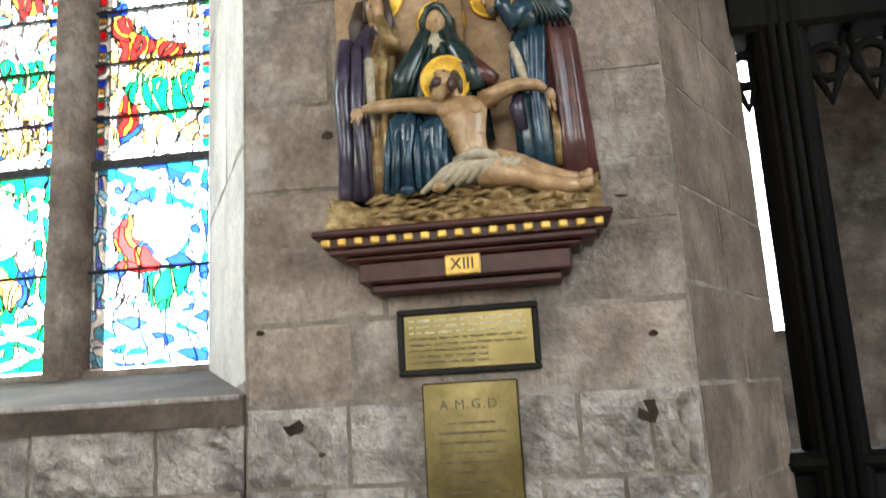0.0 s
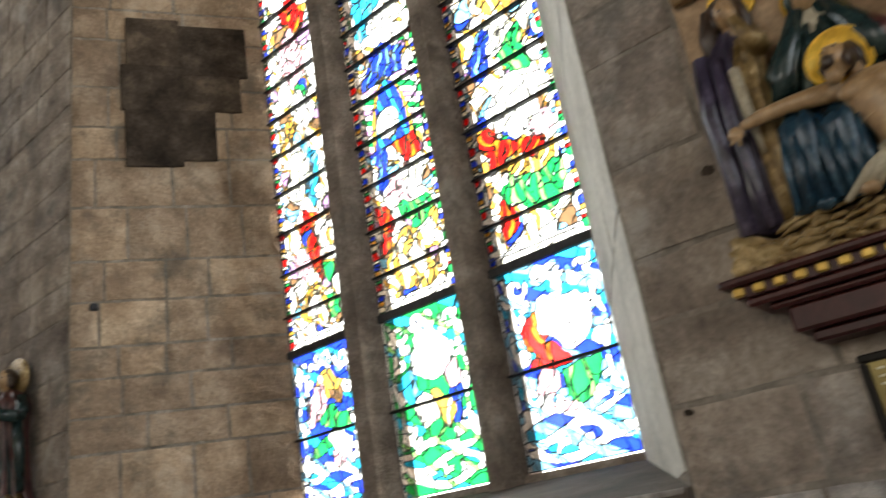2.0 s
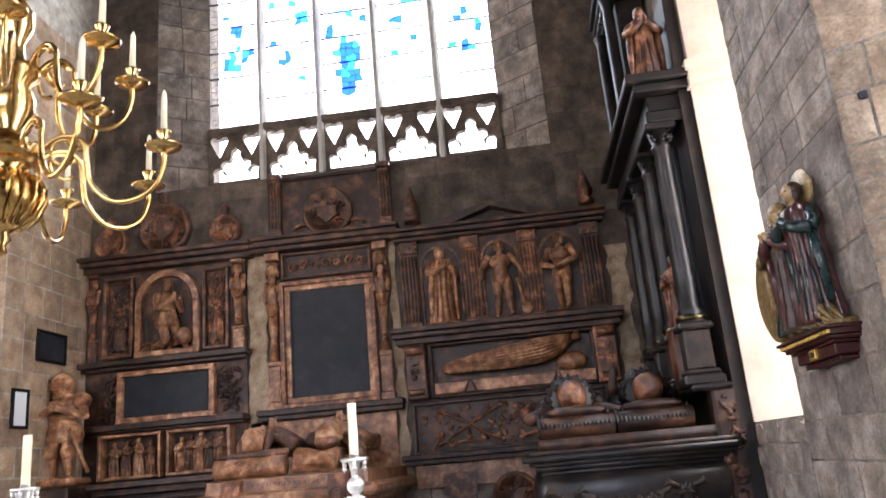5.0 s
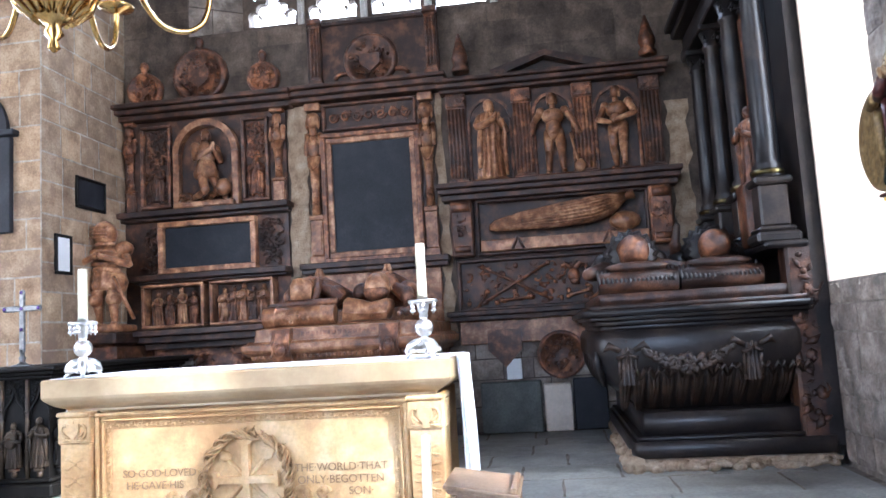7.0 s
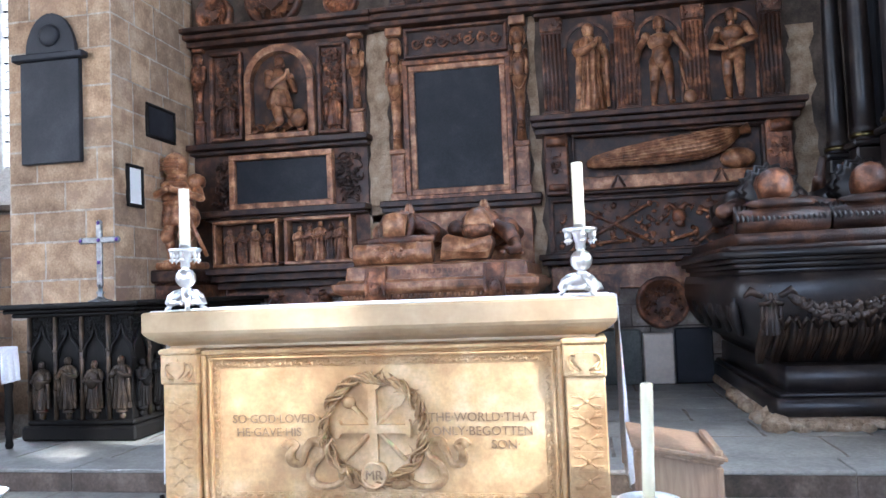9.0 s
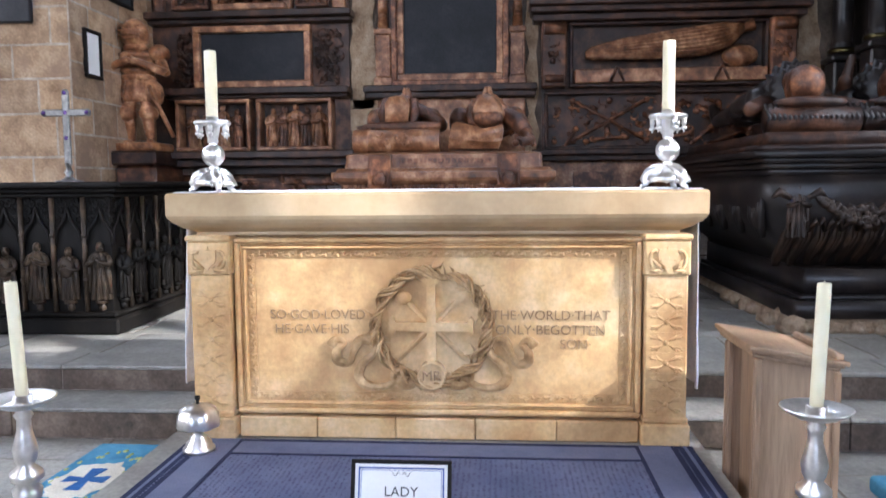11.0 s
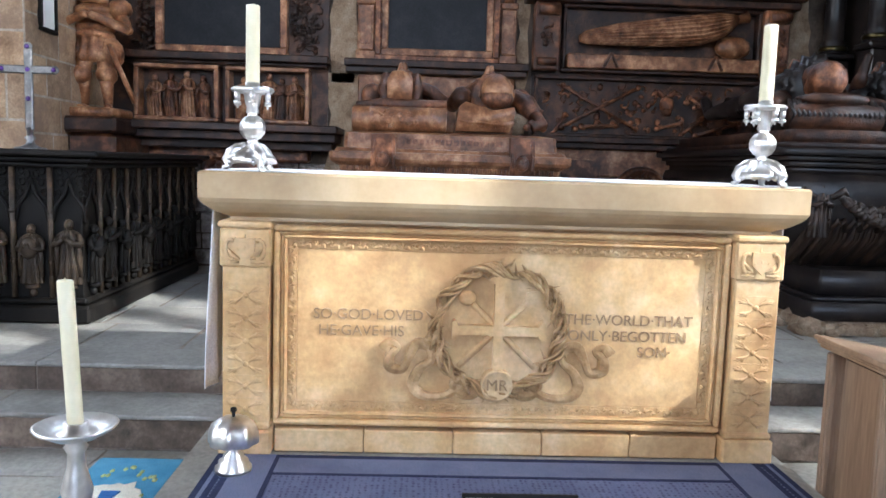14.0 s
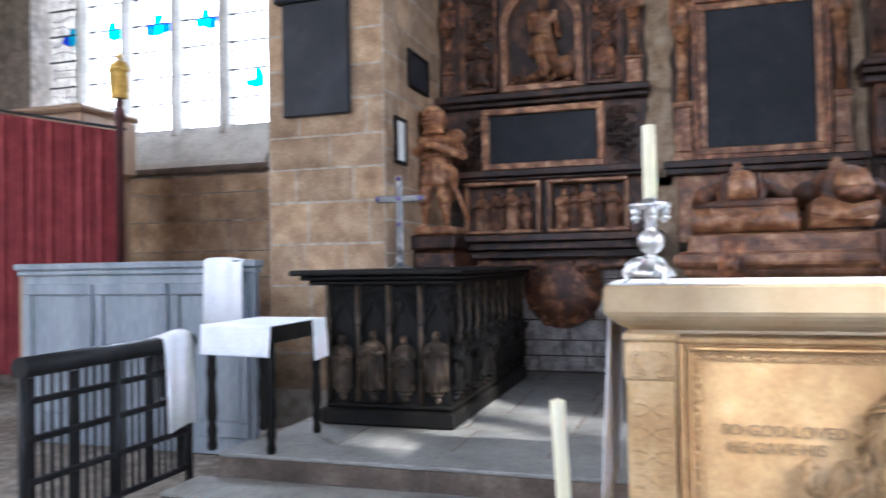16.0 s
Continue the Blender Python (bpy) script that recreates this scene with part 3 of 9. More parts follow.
    bm = bmesh.new()
    lathe(bm, [(0.058, 0), (0.058, 0.047), (0.053, 0.052), (0.048, 0.044), (0.0, 0.044)], n=28)
    bmesh.ops.transform(bm, matrix=Matrix.Translation((AX - 0.01, cy, cz - 0.2)) @ Matrix.Rotation(math.pi / 2, 4, "Y"), verts=bm.verts)
    roundel = part("roundel", bm, ALTAR_STONE, panel)
    letters("monogram", "MR", 0.058, Matrix.Translation((AX + 0.036, cy, cz - 0.2)) @ FACE_X, ALTAR_DARK, a, 0.004)
    # folded ribbon ends, flat bands that turn over themselves
    fold = [(-0.055, -0.2), (-0.09, -0.24), (-0.14, -0.24), (-0.16, -0.205), (-0.135, -0.185), (-0.13, -0.215), (-0.19, -0.25), (-0.265, -0.25), (-0.305, -0.215), (-0.285, -0.155), (-0.24, -0.115), (-0.25, -0.07), (-0.295, -0.06), (-0.32, -0.1), (-0.345, -0.155), (-0.39, -0.145), (-0.39, -0.1), (-0.365, -0.075), (-0.395, -0.06), (-0.42, -0.085)]
    for s in (-1, 1):
        bm = bmesh.new()
        path = [Vector((0, u, v)) for u, v in fold]
        fine = []
        for i in range(len(path) - 1):
            q = [path[max(i - 1, 0)], path[i], path[i + 1], path[min(i + 2, len(path) - 1)]]
            for k in range(5):
                t = k / 5
                fine.append(0.5 * (2 * q[1] + (q[2] - q[0]) * t + (2 * q[0] - 5 * q[1] + 4 * q[2] - q[3]) * t * t + (3 * q[1] - q[0] - 3 * q[2] + q[3]) * t ** 3))
        rows = []
        for i, p in enumerate(fine):
            dv = (fine[min(i + 1, len(fine) - 1)] - fine[max(i - 1, 0)]).normalized()
            nrm = Vector((0, -dv.z, dv.y)) * (0.017 + 0.004 * math.sin(i * 0.35))
            lift = 0.018 + 0.01 * math.sin(i * 0.42)
            prof = [(-1, -0.02), (-1, lift * 0.75), (-0.8, lift), (0.0, lift + 0.004), (0.8, lift), (1, lift * 0.75), (1, -0.02)]
            rows.append([bm.verts.new((AX - 0.006 + h, cy - s * (p.y + nrm.y * w), cz + p.z + nrm.z * w)) for w, h in prof])
        for ra, rb in zip(rows, rows[1:]):
            for k in range(6):
                bm.faces.new((ra[k], ra[k + 1], rb[k + 1], rb[k]))
        for rr in (rows[0], rows[-1]):
            bm.faces.new(rr)
        bmesh.ops.recalc_face_normals(bm, faces=bm.faces)
        part("ribbon", bm, ALTAR_SHADED, panel)
    for y, z, txt in ((-1.925, 0.671, "So\u00b7God\u00b7loved"), (-1.95, 0.611, "he\u00b7gave\u00b7his"), (-0.97, 0.671, "the\u00b7World\u00b7that"), (-0.972, 0.611, "only\u00b7begotten"), (-0.87, 0.553, "Son\u00b7")):
        up = "".join(ch.upper() for ch in txt)
        letters("inscription", up, 0.055, Matrix.Translation((AX - 0.006, y, z)) @ FACE_X, ALTAR_DARK, a, 0.003, 1.0)
    return a


build_altar()


def cloth_sheet(name, corners, wave, label, category):
    """A hanging cloth between a top edge and a bottom edge, with soft folds; it has thickness."""
    (a, b, c, d) = [Vector(p) for p in corners]
    bm = bmesh.new()
    nu, nv = 24, 14
    nrm = (b - a).cross(d - a).normalized()
    grid = []
    for j in range(nv + 1):
        v = j / nv
        row = []
        for i in range(nu + 1):
            u = i / nu
            p = (a.lerp(b, u)).lerp(d.lerp(c, u), v)
            p += nrm * (wave * v * (math.sin(u * 15 + 2 * v) + 0.5 * math.sin(u * 33 + v * 5)))
            row.append(bm.verts.new(p))
        grid.append(row)
    for j in range(nv):
        for i in range(nu):
            bm.faces.new((grid[j][i], grid[j][i + 1], grid[j + 1][i + 1], grid[j + 1][i])).smooth = True
    ob = part(name, bm, LINEN)
    s = ob.modifiers.new("thickness", "SOLIDIFY")
    s.thickness = 0.005
    return tagged(ob, label, category)


cl = thing("altar_cloth", (-4.9, -1.45, 1.178), "white linen cloth lying over the altar with hanging ends", "cloth")
bm = bmesh.new()
box(bm, -5.22, -4.455, -2.50, -0.39, 1.1765, 1.181, 0.002)
top = part("top", bm, LINEN, cl)
for y, s in ((-2.51, -1), (-0.38, 1)):
    o = cloth_sheet("drop", [(-5.2, y + s * 0.006, 1.178), (-4.62, y + s * 0.006, 1.178), (-4.64, y + s * 0.035, 0.34), (-5.2, y + s * 0.03, 0.34)], 0.012, "", "")
    o.parent, o.matrix_parent_inverse = cl, cl.matrix_basis.inverted()

# ---- windows ----


def glass(name, col, rough=0.0):
    m = bpy.data.materials.new(name)
    m.use_nodes = True
    t = m.node_tree
    t.nodes.clear()
    out, mix = t.nodes.new("ShaderNodeOutputMaterial"), t.nodes.new("ShaderNodeMixShader")
    tr, gl = t.nodes.new("ShaderNodeBsdfTransparent"), t.nodes.new("ShaderNodeBsdfGlossy")
    n = noise_tex(t, 14, 5, 0.65)
    dark = tuple(c * 0.7 for c in col)
    c = ramp(t, [(0.3, dark), (0.6, col)], n)
    t.links.new(c, tr.inputs[0])
    gl.inputs["Roughness"].default_value = 0.12
    mix.inputs[0].default_value = 0.04
    t.links.new(tr.outputs[0], mix.inputs[1])
    t.links.new(gl.outputs[0], mix.inputs[2])
    t.links.new(mix.outputs[0], out.inputs[0])
    return m


G_CLEAR = glass("clear_glass", (1.0, 1.0, 1.0))
G_PALE = glass("pale_glass", (1.0, 0.97, 0.8))
G_BLUE = glass("blue_glass", (0.012, 0.05, 0.75))
G_TEAL = glass("teal_glass", (0.02, 0.42, 0.72))
G_RED = glass("ruby_glass", (0.75, 0.012, 0.012))
G_GREEN = glass("green_glass", (0.012, 0.4, 0.09))
G_GOLD = glass("amber_glass", (0.75, 0.42, 0.07))
G_PINK = glass("rose_glass", (0.8, 0.42, 0.5))
G_BROWN = glass("brown_glass", (0.22, 0.12, 0.06))
G_LIME = glass("light_green_glass", (0.3, 0.75, 0.2))
G_SKY = glass("sky_blue_glass", (0.2, 0.55, 0.85))
G_ORANGE = glass("orange_glass", (0.85, 0.22, 0.02))
G_LILAC = glass("lilac_glass", (0.5, 0.28, 0.55))
PALETTE = [G_CLEAR, G_PALE, G_BLUE, G_TEAL, G_RED, G_GREEN, G_GOLD, G_PINK, G_BROWN, G_LIME, G_SKY, G_ORANGE, G_LILAC]
CLEAR, PALE, BLUE, TEAL, RED, GREEN, GOLD, PINK, BROWN, LIME, SKY, ORANGE, LILAC = range(13)
LEAD = surface("lead_came", (0.02, 0.02, 0.022), (0.035, 0.035, 0.037), (0.05, 0.05, 0.052), 20, 60, 0.6, 0.2, 0.002)


def warp(u, v, k):
    return u + 0.022 * math.sin(19 * v + 5 * k) + 0.012 * math.sin(47 * u + 29 * v + k), v + 0.025 * math.sin(23 * u + 3 * k) + 0.012 * math.sin(37 * v - 31 * u)


def leaded_panel(u0, u1, v0, v1, nu, nv, rng, colour, to_world, jit=0.33, grain=0):
    """Irregular pieces of glass between lead lines; colour(u, v) picks the glass."""
    bg, bl = bmesh.new(), bmesh.new()
    gu, gv = (u1 - u0) / nu, (v1 - v0) / nv
    P = {}
    for j in range(nv + 1):
        for i in range(nu + 1):
            du = 0 if i in (0, nu) else rng.uniform(-jit, jit) * gu
            dv = 0 if j in (0, nv) else rng.uniform(-jit, jit) * gv
            P[i, j] = (u0 + i * gu + du, v0 + j * gv + dv)
    # the glass and the piece that each cell belongs to
    K, Q = {}, {}
    for j in range(nv):
        for i in range(nu):
            cu, cv = u0 + (i + 0.5) * gu, v0 + (j + 0.5) * gv
            K[i, j] = colour(cu, cv, i, j)
            a, b = warp(cu, cv, 1)
            Q[i, j] = (K[i, j], int(a * grain + 40), int(b * grain * 0.8 + (int(a * grain + 40) % 2) * 0.5)) if grain else (i, j)
    if grain:
        # ease the seams between pieces into curves
        links = {}
        for j in range(nv + 1):
            for i in range(nu + 1):
                if 0 < i < nu and j < nv and Q[i - 1, j] != Q[i, j]:
                    links.setdefault((i, j), []).append((i, j + 1))
                    links.setdefault((i, j + 1), []).append((i, j))
                if 0 < j < nv and i < nu and Q[i, j - 1] != Q[i, j]:
                    links.setdefault((i, j), []).append((i + 1, j))
                    links.setdefault((i + 1, j), []).append((i, j))
        for step in range(4):
            P0 = dict(P)
            for (i, j), near in links.items():
                if 0 < i < nu and 0 < j < nv:
                    mu, mv = sum(P0[q][0] for q in near) / len(near), sum(P0[q][1] for q in near) / len(near)
                    P[i, j] = (P0[i, j][0] * 0.45 + mu * 0.55, P0[i, j][1] * 0.45 + mv * 0.55)
    def piece(poly, k):
        f = bg.faces.new([bg.verts.new(to_world(u, v, 0)) for u, v in poly])
        f.material_index = k
    def line(a, b, w=0.0021):
        d = Vector((b[0] - a[0], b[1] - a[1]))
        if d.length < 1e-5:
            return
        d.normalize()
        n = Vector((-d.y, d.x)) * w
        qs = [(a[0] + n.x, a[1] + n.y), (b[0] + n.x, b[1] + n.y), (b[0] - n.x, b[1] - n.y), (a[0] - n.x, a[1] - n.y)]
        top = [bl.verts.new(to_world(u, v, 0.004)) for u, v in qs]
        bot = [bl.verts.new(to_world(u, v, -0.004)) for u, v in qs]
        bl.faces.new(top)
        bl.faces.new(bot[::-1])
        for i in range(4):
            bl.faces.new((top[i], bot[i], bot[(i + 1) % 4], top[(i + 1) % 4]))
    for j in range(nv):
        for i in range(nu):
            a, b, c, d = P[i, j], P[i + 1, j], P[i + 1, j + 1], P[i, j + 1]
            piece((a, b, c, d), K[i, j])
            if i == 0 or Q[i - 1, j] != Q[i, j]:
                line(a, d)
            if j == 0 or Q[i, j - 1] != Q[i, j]:
                line(a, b)
    line((u0, v1), (u1, v1))
    line((u1, v0), (u1, v1))
    return bg, bl


def add_panel(win, name, args, label=""):
    bg, bl = leaded_panel(*args)
    me = mesh_of(name, bg, PALETTE)
    ob = new(name, me)
    ob.parent = win
    ob.matrix_parent_inverse = world_of(win).inverted()
    ob.visible_shadow = False
    part("lead_lines", bl, LEAD, ob)
    return ob


def in_oval(u, v, cu, cv, ru, rv):
    return ((u - cu) / ru) ** 2 + ((v - cv) / rv) ** 2 < 1


SIDE_GLASS_Y = 2.95
side_window = thing("window_1", (-2.35, SIDE_GLASS_Y, 1.6), "tall stone-mullioned window with richly coloured stained glass", "window", kind="structure")
LIGHTS = [(-3.32, -2.82), (-2.61, -2.09), (-1.90, -1.37)]
bm = bmesh.new()
for x0, x1 in ((-2.82, -2.61), (-2.09, -1.90)):
    prism(bm, [(x0, 3.05), (x0, 2.96), (x0 + 0.055, 2.84), (x1 - 0.055, 2.84), (x1, 2.96), (x1, 3.05)], 1.55, 6.2, "z")
part("mullions", bm, DRESSED, side_window, "dark grey stone mullions").data.materials[0] = STONE
bm = bmesh.new()
prism(bm, [(2.9, 1.55), (2.93, 1.63), (3.05, 1.63), (3.05, 1.55)], -3.34, -1.36, "x")
part("sill", bm, STONE, side_window)


def side_to_world(u, v, d):
    return (u, SIDE_GLASS_Y - d, v)


# robes, faces and haloes of each light: offset from its middle, height, half sizes, glass
SCENES = [
    [(0.02, 2.7, 0.07, 0.06, CLEAR), (0.0, 2.72, 0.12, 0.11, GOLD), (0.14, 2.7, 0.06, 0.07, GREEN), (0.04, 3.0, 0.05, 0.16, RED), (-0.08, 2.98, 0.07, 0.1, PINK), (0.1, 3.12, 0.06, 0.1, CLEAR), (0.0, 3.2, 0.08, 0.07, RED), (-0.03, 3.55, 0.09, 0.2, PALE), (0.07, 3.5, 0.06, 0.2, TEAL), (-0.09, 3.8, 0.07, 0.12, GOLD), (0.05, 3.95, 0.1, 0.12, CLEAR), (0.0, 4.3, 0.1, 0.2, PINK), (0.05, 4.6, 0.1, 0.15, RED)],
    [(-0.04, 2.74, 0.03, 0.1, CLEAR), (0.05, 2.75, 0.025, 0.1, CLEAR), (0.0, 2.73, 0.15, 0.16, GOLD), (-0.15, 2.98, 0.05, 0.13, RED), (0.07, 2.99, 0.1, 0.07, GREEN), (-0.02, 3.1, 0.09, 0.1, PINK), (0.1, 3.2, 0.07, 0.09, CLEAR), (0.08, 3.38, 0.08, 0.17, RED), (-0.12, 3.38, 0.05, 0.2, BLUE), (-0.04, 3.45, 0.09, 0.16, CLEAR), (0.0, 3.68, 0.11, 0.1, GOLD), (0.0, 3.8, 0.16, 0.2, BLUE), (0.05, 4.1, 0.1, 0.14, CLEAR), (-0.08, 4.3, 0.1, 0.2, TEAL), (0.08, 4.55, 0.1, 0.2, RED)],
    [(0.03, 2.94, 0.19, 0.05, GOLD), (0.06, 2.82, 0.17, 0.11, GREEN), (-0.13, 2.74, 0.05, 0.1, RED), (-0.02, 3.02, 0.17, 0.05, RED), (-0.15, 3.12, 0.07, 0.08, RED), (0.13, 3.08, 0.08, 0.06, PINK), (0.03, 3.25, 0.15, 0.17, CLEAR), (0.1, 3.5, 0.07, 0.13, GREEN), (-0.1, 3.55, 0.06, 0.14, BLUE), (0.0, 3.62, 0.1, 0.1, PALE), (0.06, 3.85, 0.1, 0.12, GOLD), (-0.05, 4.15, 0.12, 0.2, CLEAR), (0.08, 4.4, 0.09, 0.2, BLUE), (-0.1, 4.6, 0.08, 0.14, RED)],
]


FOLD = {GREEN: LIME, RED: ORANGE, BLUE: SKY, GOLD: PALE, TEAL: SKY, PINK: CLEAR, BROWN: GOLD, PALE: CLEAR, CLEAR: PALE, ORANGE: GOLD, LILAC: PINK}


def bordered(v, side, k):
    """Jewelled edging of the tall lights: a small repeat of blue, ruby and green between white leaves."""
    q = (v + 0.05 * k + 0.055 * side) % 0.165
    if q < 0.035:
        return BLUE
    if q < 0.06:
        return CLEAR
    if q < 0.1:
        return GREEN if side else RED
    if q < 0.115:
        return RED if side else GREEN
    return PALE if q < 0.14 else GOLD


def robes(k, x0, x1, rng):
    cx = (x0 + x1) / 2
    def colour(u, v, i, j):
        e = min(u - x0, x1 - u)
        side = int(u > cx)
        if e < 0.042:
            return bordered(v, side, k)
        if e < 0.06:
            return CLEAR if int(v * 40) % 4 else SKY
        if v < 2.575:
            return PALE if 2.525 < v < 2.56 else CLEAR
        if k == 1 and 3.4 < v < 3.78:
            # pointed niche with a blue ground behind the figure
            w = 0.14 * math.sqrt(max(0.0, 1 - ((v - 3.4) / 0.38) ** 2))
            if abs(u - cx) > w:
                return (GREEN, CLEAR, LILAC, CLEAR)[int(v * 31 + u * 17) % 4]
            if abs(u - cx) > w - 0.022:
                return GOLD
            if in_oval(u, v, cx - 0.02, 3.5, 0.052, 0.07):
                return CLEAR
            if in_oval(u, v, cx - 0.02, 3.52, 0.08, 0.095):
                return PALE
            return BLUE if math.sin(u * 70 + v * 20) > -0.6 else TEAL
        a, b = warp(u, v, k)
        for n, (du, cv, ru, rv, g) in enumerate(SCENES[k]):
            if in_oval(a, b, cx + du, cv, ru, rv):
                # folds run down the cloth, slanted differently on each robe
                h = math.sin((a - cx - du) * 95 + (b - cv) * (22 * math.sin(n * 2.1)) + 1.7 * math.sin(b * 23 + n))
                return FOLD[g] if h > 0.62 else BROWN if h < -0.93 and g in (GOLD, RED) else CLEAR if h < -0.97 else g
        t = math.sin(26 * a + 11 * b + k) + math.sin(21 * b - 15 * a + 2 * k)
        if t > -0.1:
            return CLEAR if math.sin(63 * a + 38 * b) > -0.8 else GOLD
        return PALE if t > -0.55 else GOLD if t > -0.9 else (GREEN, BLUE, SKY, BROWN, LILAC)[int(abs(b * 9 + a * 7)) % 5]
    return colour


LOWER = [
    [(0.03, 2.3, 0.09, 0.05, GOLD), (0.05, 2.24, 0.07, 0.06, BROWN), (-0.08, 2.2, 0.08, 0.1, PINK), (0.07, 2.1, 0.11, 0.06, GREEN), (0.1, 1.98, 0.09, 0.07, CLEAR), (-0.05, 1.97, 0.1, 0.05, GREEN), (0.04, 1.88, 0.06, 0.05, PINK)],
    [(0.02, 2.26, 0.13, 0.13, CLEAR), (-0.12, 2.16, 0.06, 0.09, TEAL), (0.05, 2.0, 0.05, 0.08, GOLD), (0.13, 2.03, 0.07, 0.08, BLUE), (-0.07, 2.0, 0.07, 0.08, PALE), (0.0, 1.89, 0.12, 0.04, GREEN), (0.16, 2.14, 0.05, 0.06, PINK)],
    [(0.07, 2.22, 0.15, 0.12, CLEAR), (-0.1, 2.18, 0.07, 0.08, RED), (-0.08, 2.06, 0.1, 0.05, RED), (-0.1, 1.95, 0.055, 0.12, PINK), (0.08, 1.96, 0.1, 0.09, GREEN), (0.19, 1.95, 0.05, 0.08, PINK), (0.02, 1.83, 0.09, 0.05, PINK)],
]


def scroll_strokes(x0, x1, k):
    """Acanthus scrolls round a lower scene: points with half widths along curling stems and leaves."""
    w, out = x1 - x0, []
    def stroke(pts, wide):
        P = smooth_path([(u, v, 0) for u, v in pts], 8)
        for i, q in enumerate(P):
            f = i / (len(P) - 1)
            out.append((q[0], q[1], wide * (0.45 + 0.75 * math.sin(math.pi * (0.15 + 0.8 * f)))))
    def curl(cu, cv, rad, start, way, wide):
        stroke([(cu + rad * (1 - t * 0.75) * math.cos(start + way * t * 7.2), cv + rad * (1 - t * 0.75) * math.sin(start + way * t * 7.2)) for t in np.linspace(0, 1, 10)], wide)
    wide = 0.0135
    for side in (0, 1):
        sx = (lambda q: x0 + q * w) if side == 0 else (lambda q: x1 - q * w)
        way = -1 if side == 0 else 1
        curl(sx(0.2), 2.4, 0.055, 0.4 if side == 0 else math.pi - 0.4, way, wide)
        curl(sx(0.42), 2.43, 0.045, 3.6 if side == 0 else -0.5, -way, wide)
        curl(sx(0.15), 2.25, 0.04, 1.0 if side == 0 else math.pi - 1.0, way, wide * 0.9)
        curl(sx(0.14), 2.1, 0.036, 4.0 if side == 0 else -0.9, -way, wide * 0.9)
        curl(sx(0.16), 1.93, 0.045, 0.6 if side == 0 else math.pi - 0.6, way, wide)
        stroke([(sx(0.08), 2.46), (sx(0.12), 2.3), (sx(0.07), 2.15), (sx(0.12), 2.0), (sx(0.08), 1.86)], wide * 0.8)
    for q in np.linspace(0.1, 0.9, 6):
        curl(x0 + w * q, 2.335 + 0.03 * math.cos(q * 9), 0.03, q * 9, 1 if int(q * 12) % 2 else -1, wide * 0.8)
        curl(x0 + w * q, 1.885 + 0.02 * math.cos(q * 7 + k), 0.03, q * 5, -1 if int(q * 12) % 2 else 1, wide * 0.8)
    for n, z in enumerate((1.69, 1.765, 1.84)):
        stroke([(x0 + w * q, z + 0.026 * math.sin(q * (7 + n) + 1.5 * n + k)) for q in np.linspace(0.03, 0.97, 9)], wide * 1.25)
        for q in np.linspace(0.1, 0.9, 5):
            up = 1 if (n + int(q * 10)) % 2 else -1
            stroke([(x0 + w * q, z + 0.01 * up), (x0 + w * (q + 0.05), z + 0.035 * up), (x0 + w * (q + 0.11), z + 0.028 * up)], wide * 0.8)
    return np.array(out)


def lower_scene(k, x0, x1, rng):
    cx = (x0 + x1) / 2
    S = scroll_strokes(x0, x1, k)
    ground = ((BLUE, BLUE, TEAL), (GREEN, TEAL, GREEN), (BLUE, TEAL, SKY))[k]
    def colour(u, v, i, j):
        e = min(u - x0, x1 - u)
        if e < 0.014:
            return CLEAR if int(v * 24) % 4 else SKY
        if ((u - cx) / 0.185) ** 2 + ((v - 2.11) / 0.27) ** 2 < 1:
            a, b = warp(u, v, k)
            for n, (du, cv, ru, rv, g) in enumerate(LOWER[k]):
                if in_oval(a, b, cx + du, cv, ru, rv):
                    h = math.sin((a - cx - du) * 80 + (b - cv) * 25 * math.sin(n * 1.9))
                    return FOLD[g] if h > 0.8 and g != CLEAR else g
        near = np.min(np.hypot(S[:, 0] - u, S[:, 1] - v) - S[:, 2])
        if near < 0:
            return CLEAR if math.sin(u * 33 + v * 41) > -0.85 else (SKY, LIME, SKY)[k]
        return ground[int(abs(v * 17 + u * 9)) % 3]
    return colour


rng = random.Random(11)
BARS = [2.505, 2.72, 2.97, 3.22, 3.47, 3.72, 3.97, 4.2, 4.44, 4.7, 5.0, 5.4, 5.8, 6.2]
for k, (x0, x1) in enumerate(LIGHTS):
    for v0, v1 in ((1.64, 2.04), (2.04, 2.49)):
        add_panel(side_window, "stained_glass_pane", (x0, x1, v0, v1, 64, 54, rng, lower_scene(k, x0, x1, rng), side_to_world, 0.05, 9))
    for v0, v1 in zip(BARS, BARS[1:]):
        add_panel(side_window, "stained_glass_pane", (x0, x1, v0, v1, 56 if v1 < 4.1 else 30, 27 if v1 < 4.1 else 14, rng, robes(k, x0, x1, rng), side_to_world, 0.05, 11))
    for z in [2.04] + BARS:
        bm = bmesh.new()
        t = 0.02 if z == BARS[0] else 0.006
        box(bm, x0 - 0.01, x1 + 0.01, SIDE_GLASS_Y - 0.02, SIDE_GLASS_Y + 0.012, z - t, z + t, 0.003)
        part("saddle_bar", bm, IRON if t < 0.01 else LEAD, side_window)

chapel_window = thing("window_4", (1.5, 5.55, 1.75), "clear leaded window in the chapel beyond the screen", "window", kind="structure")
z = 1.76
while z < 4.5:
    add_panel(chapel_window, "leaded_pane", (1.2, 1.85, z, z + 0.35, 5, 3, rng, lambda u, v, i, j: CLEAR, lambda u, v, d: (u, 5.55 - d, v), 0.2))
    z += 0.35

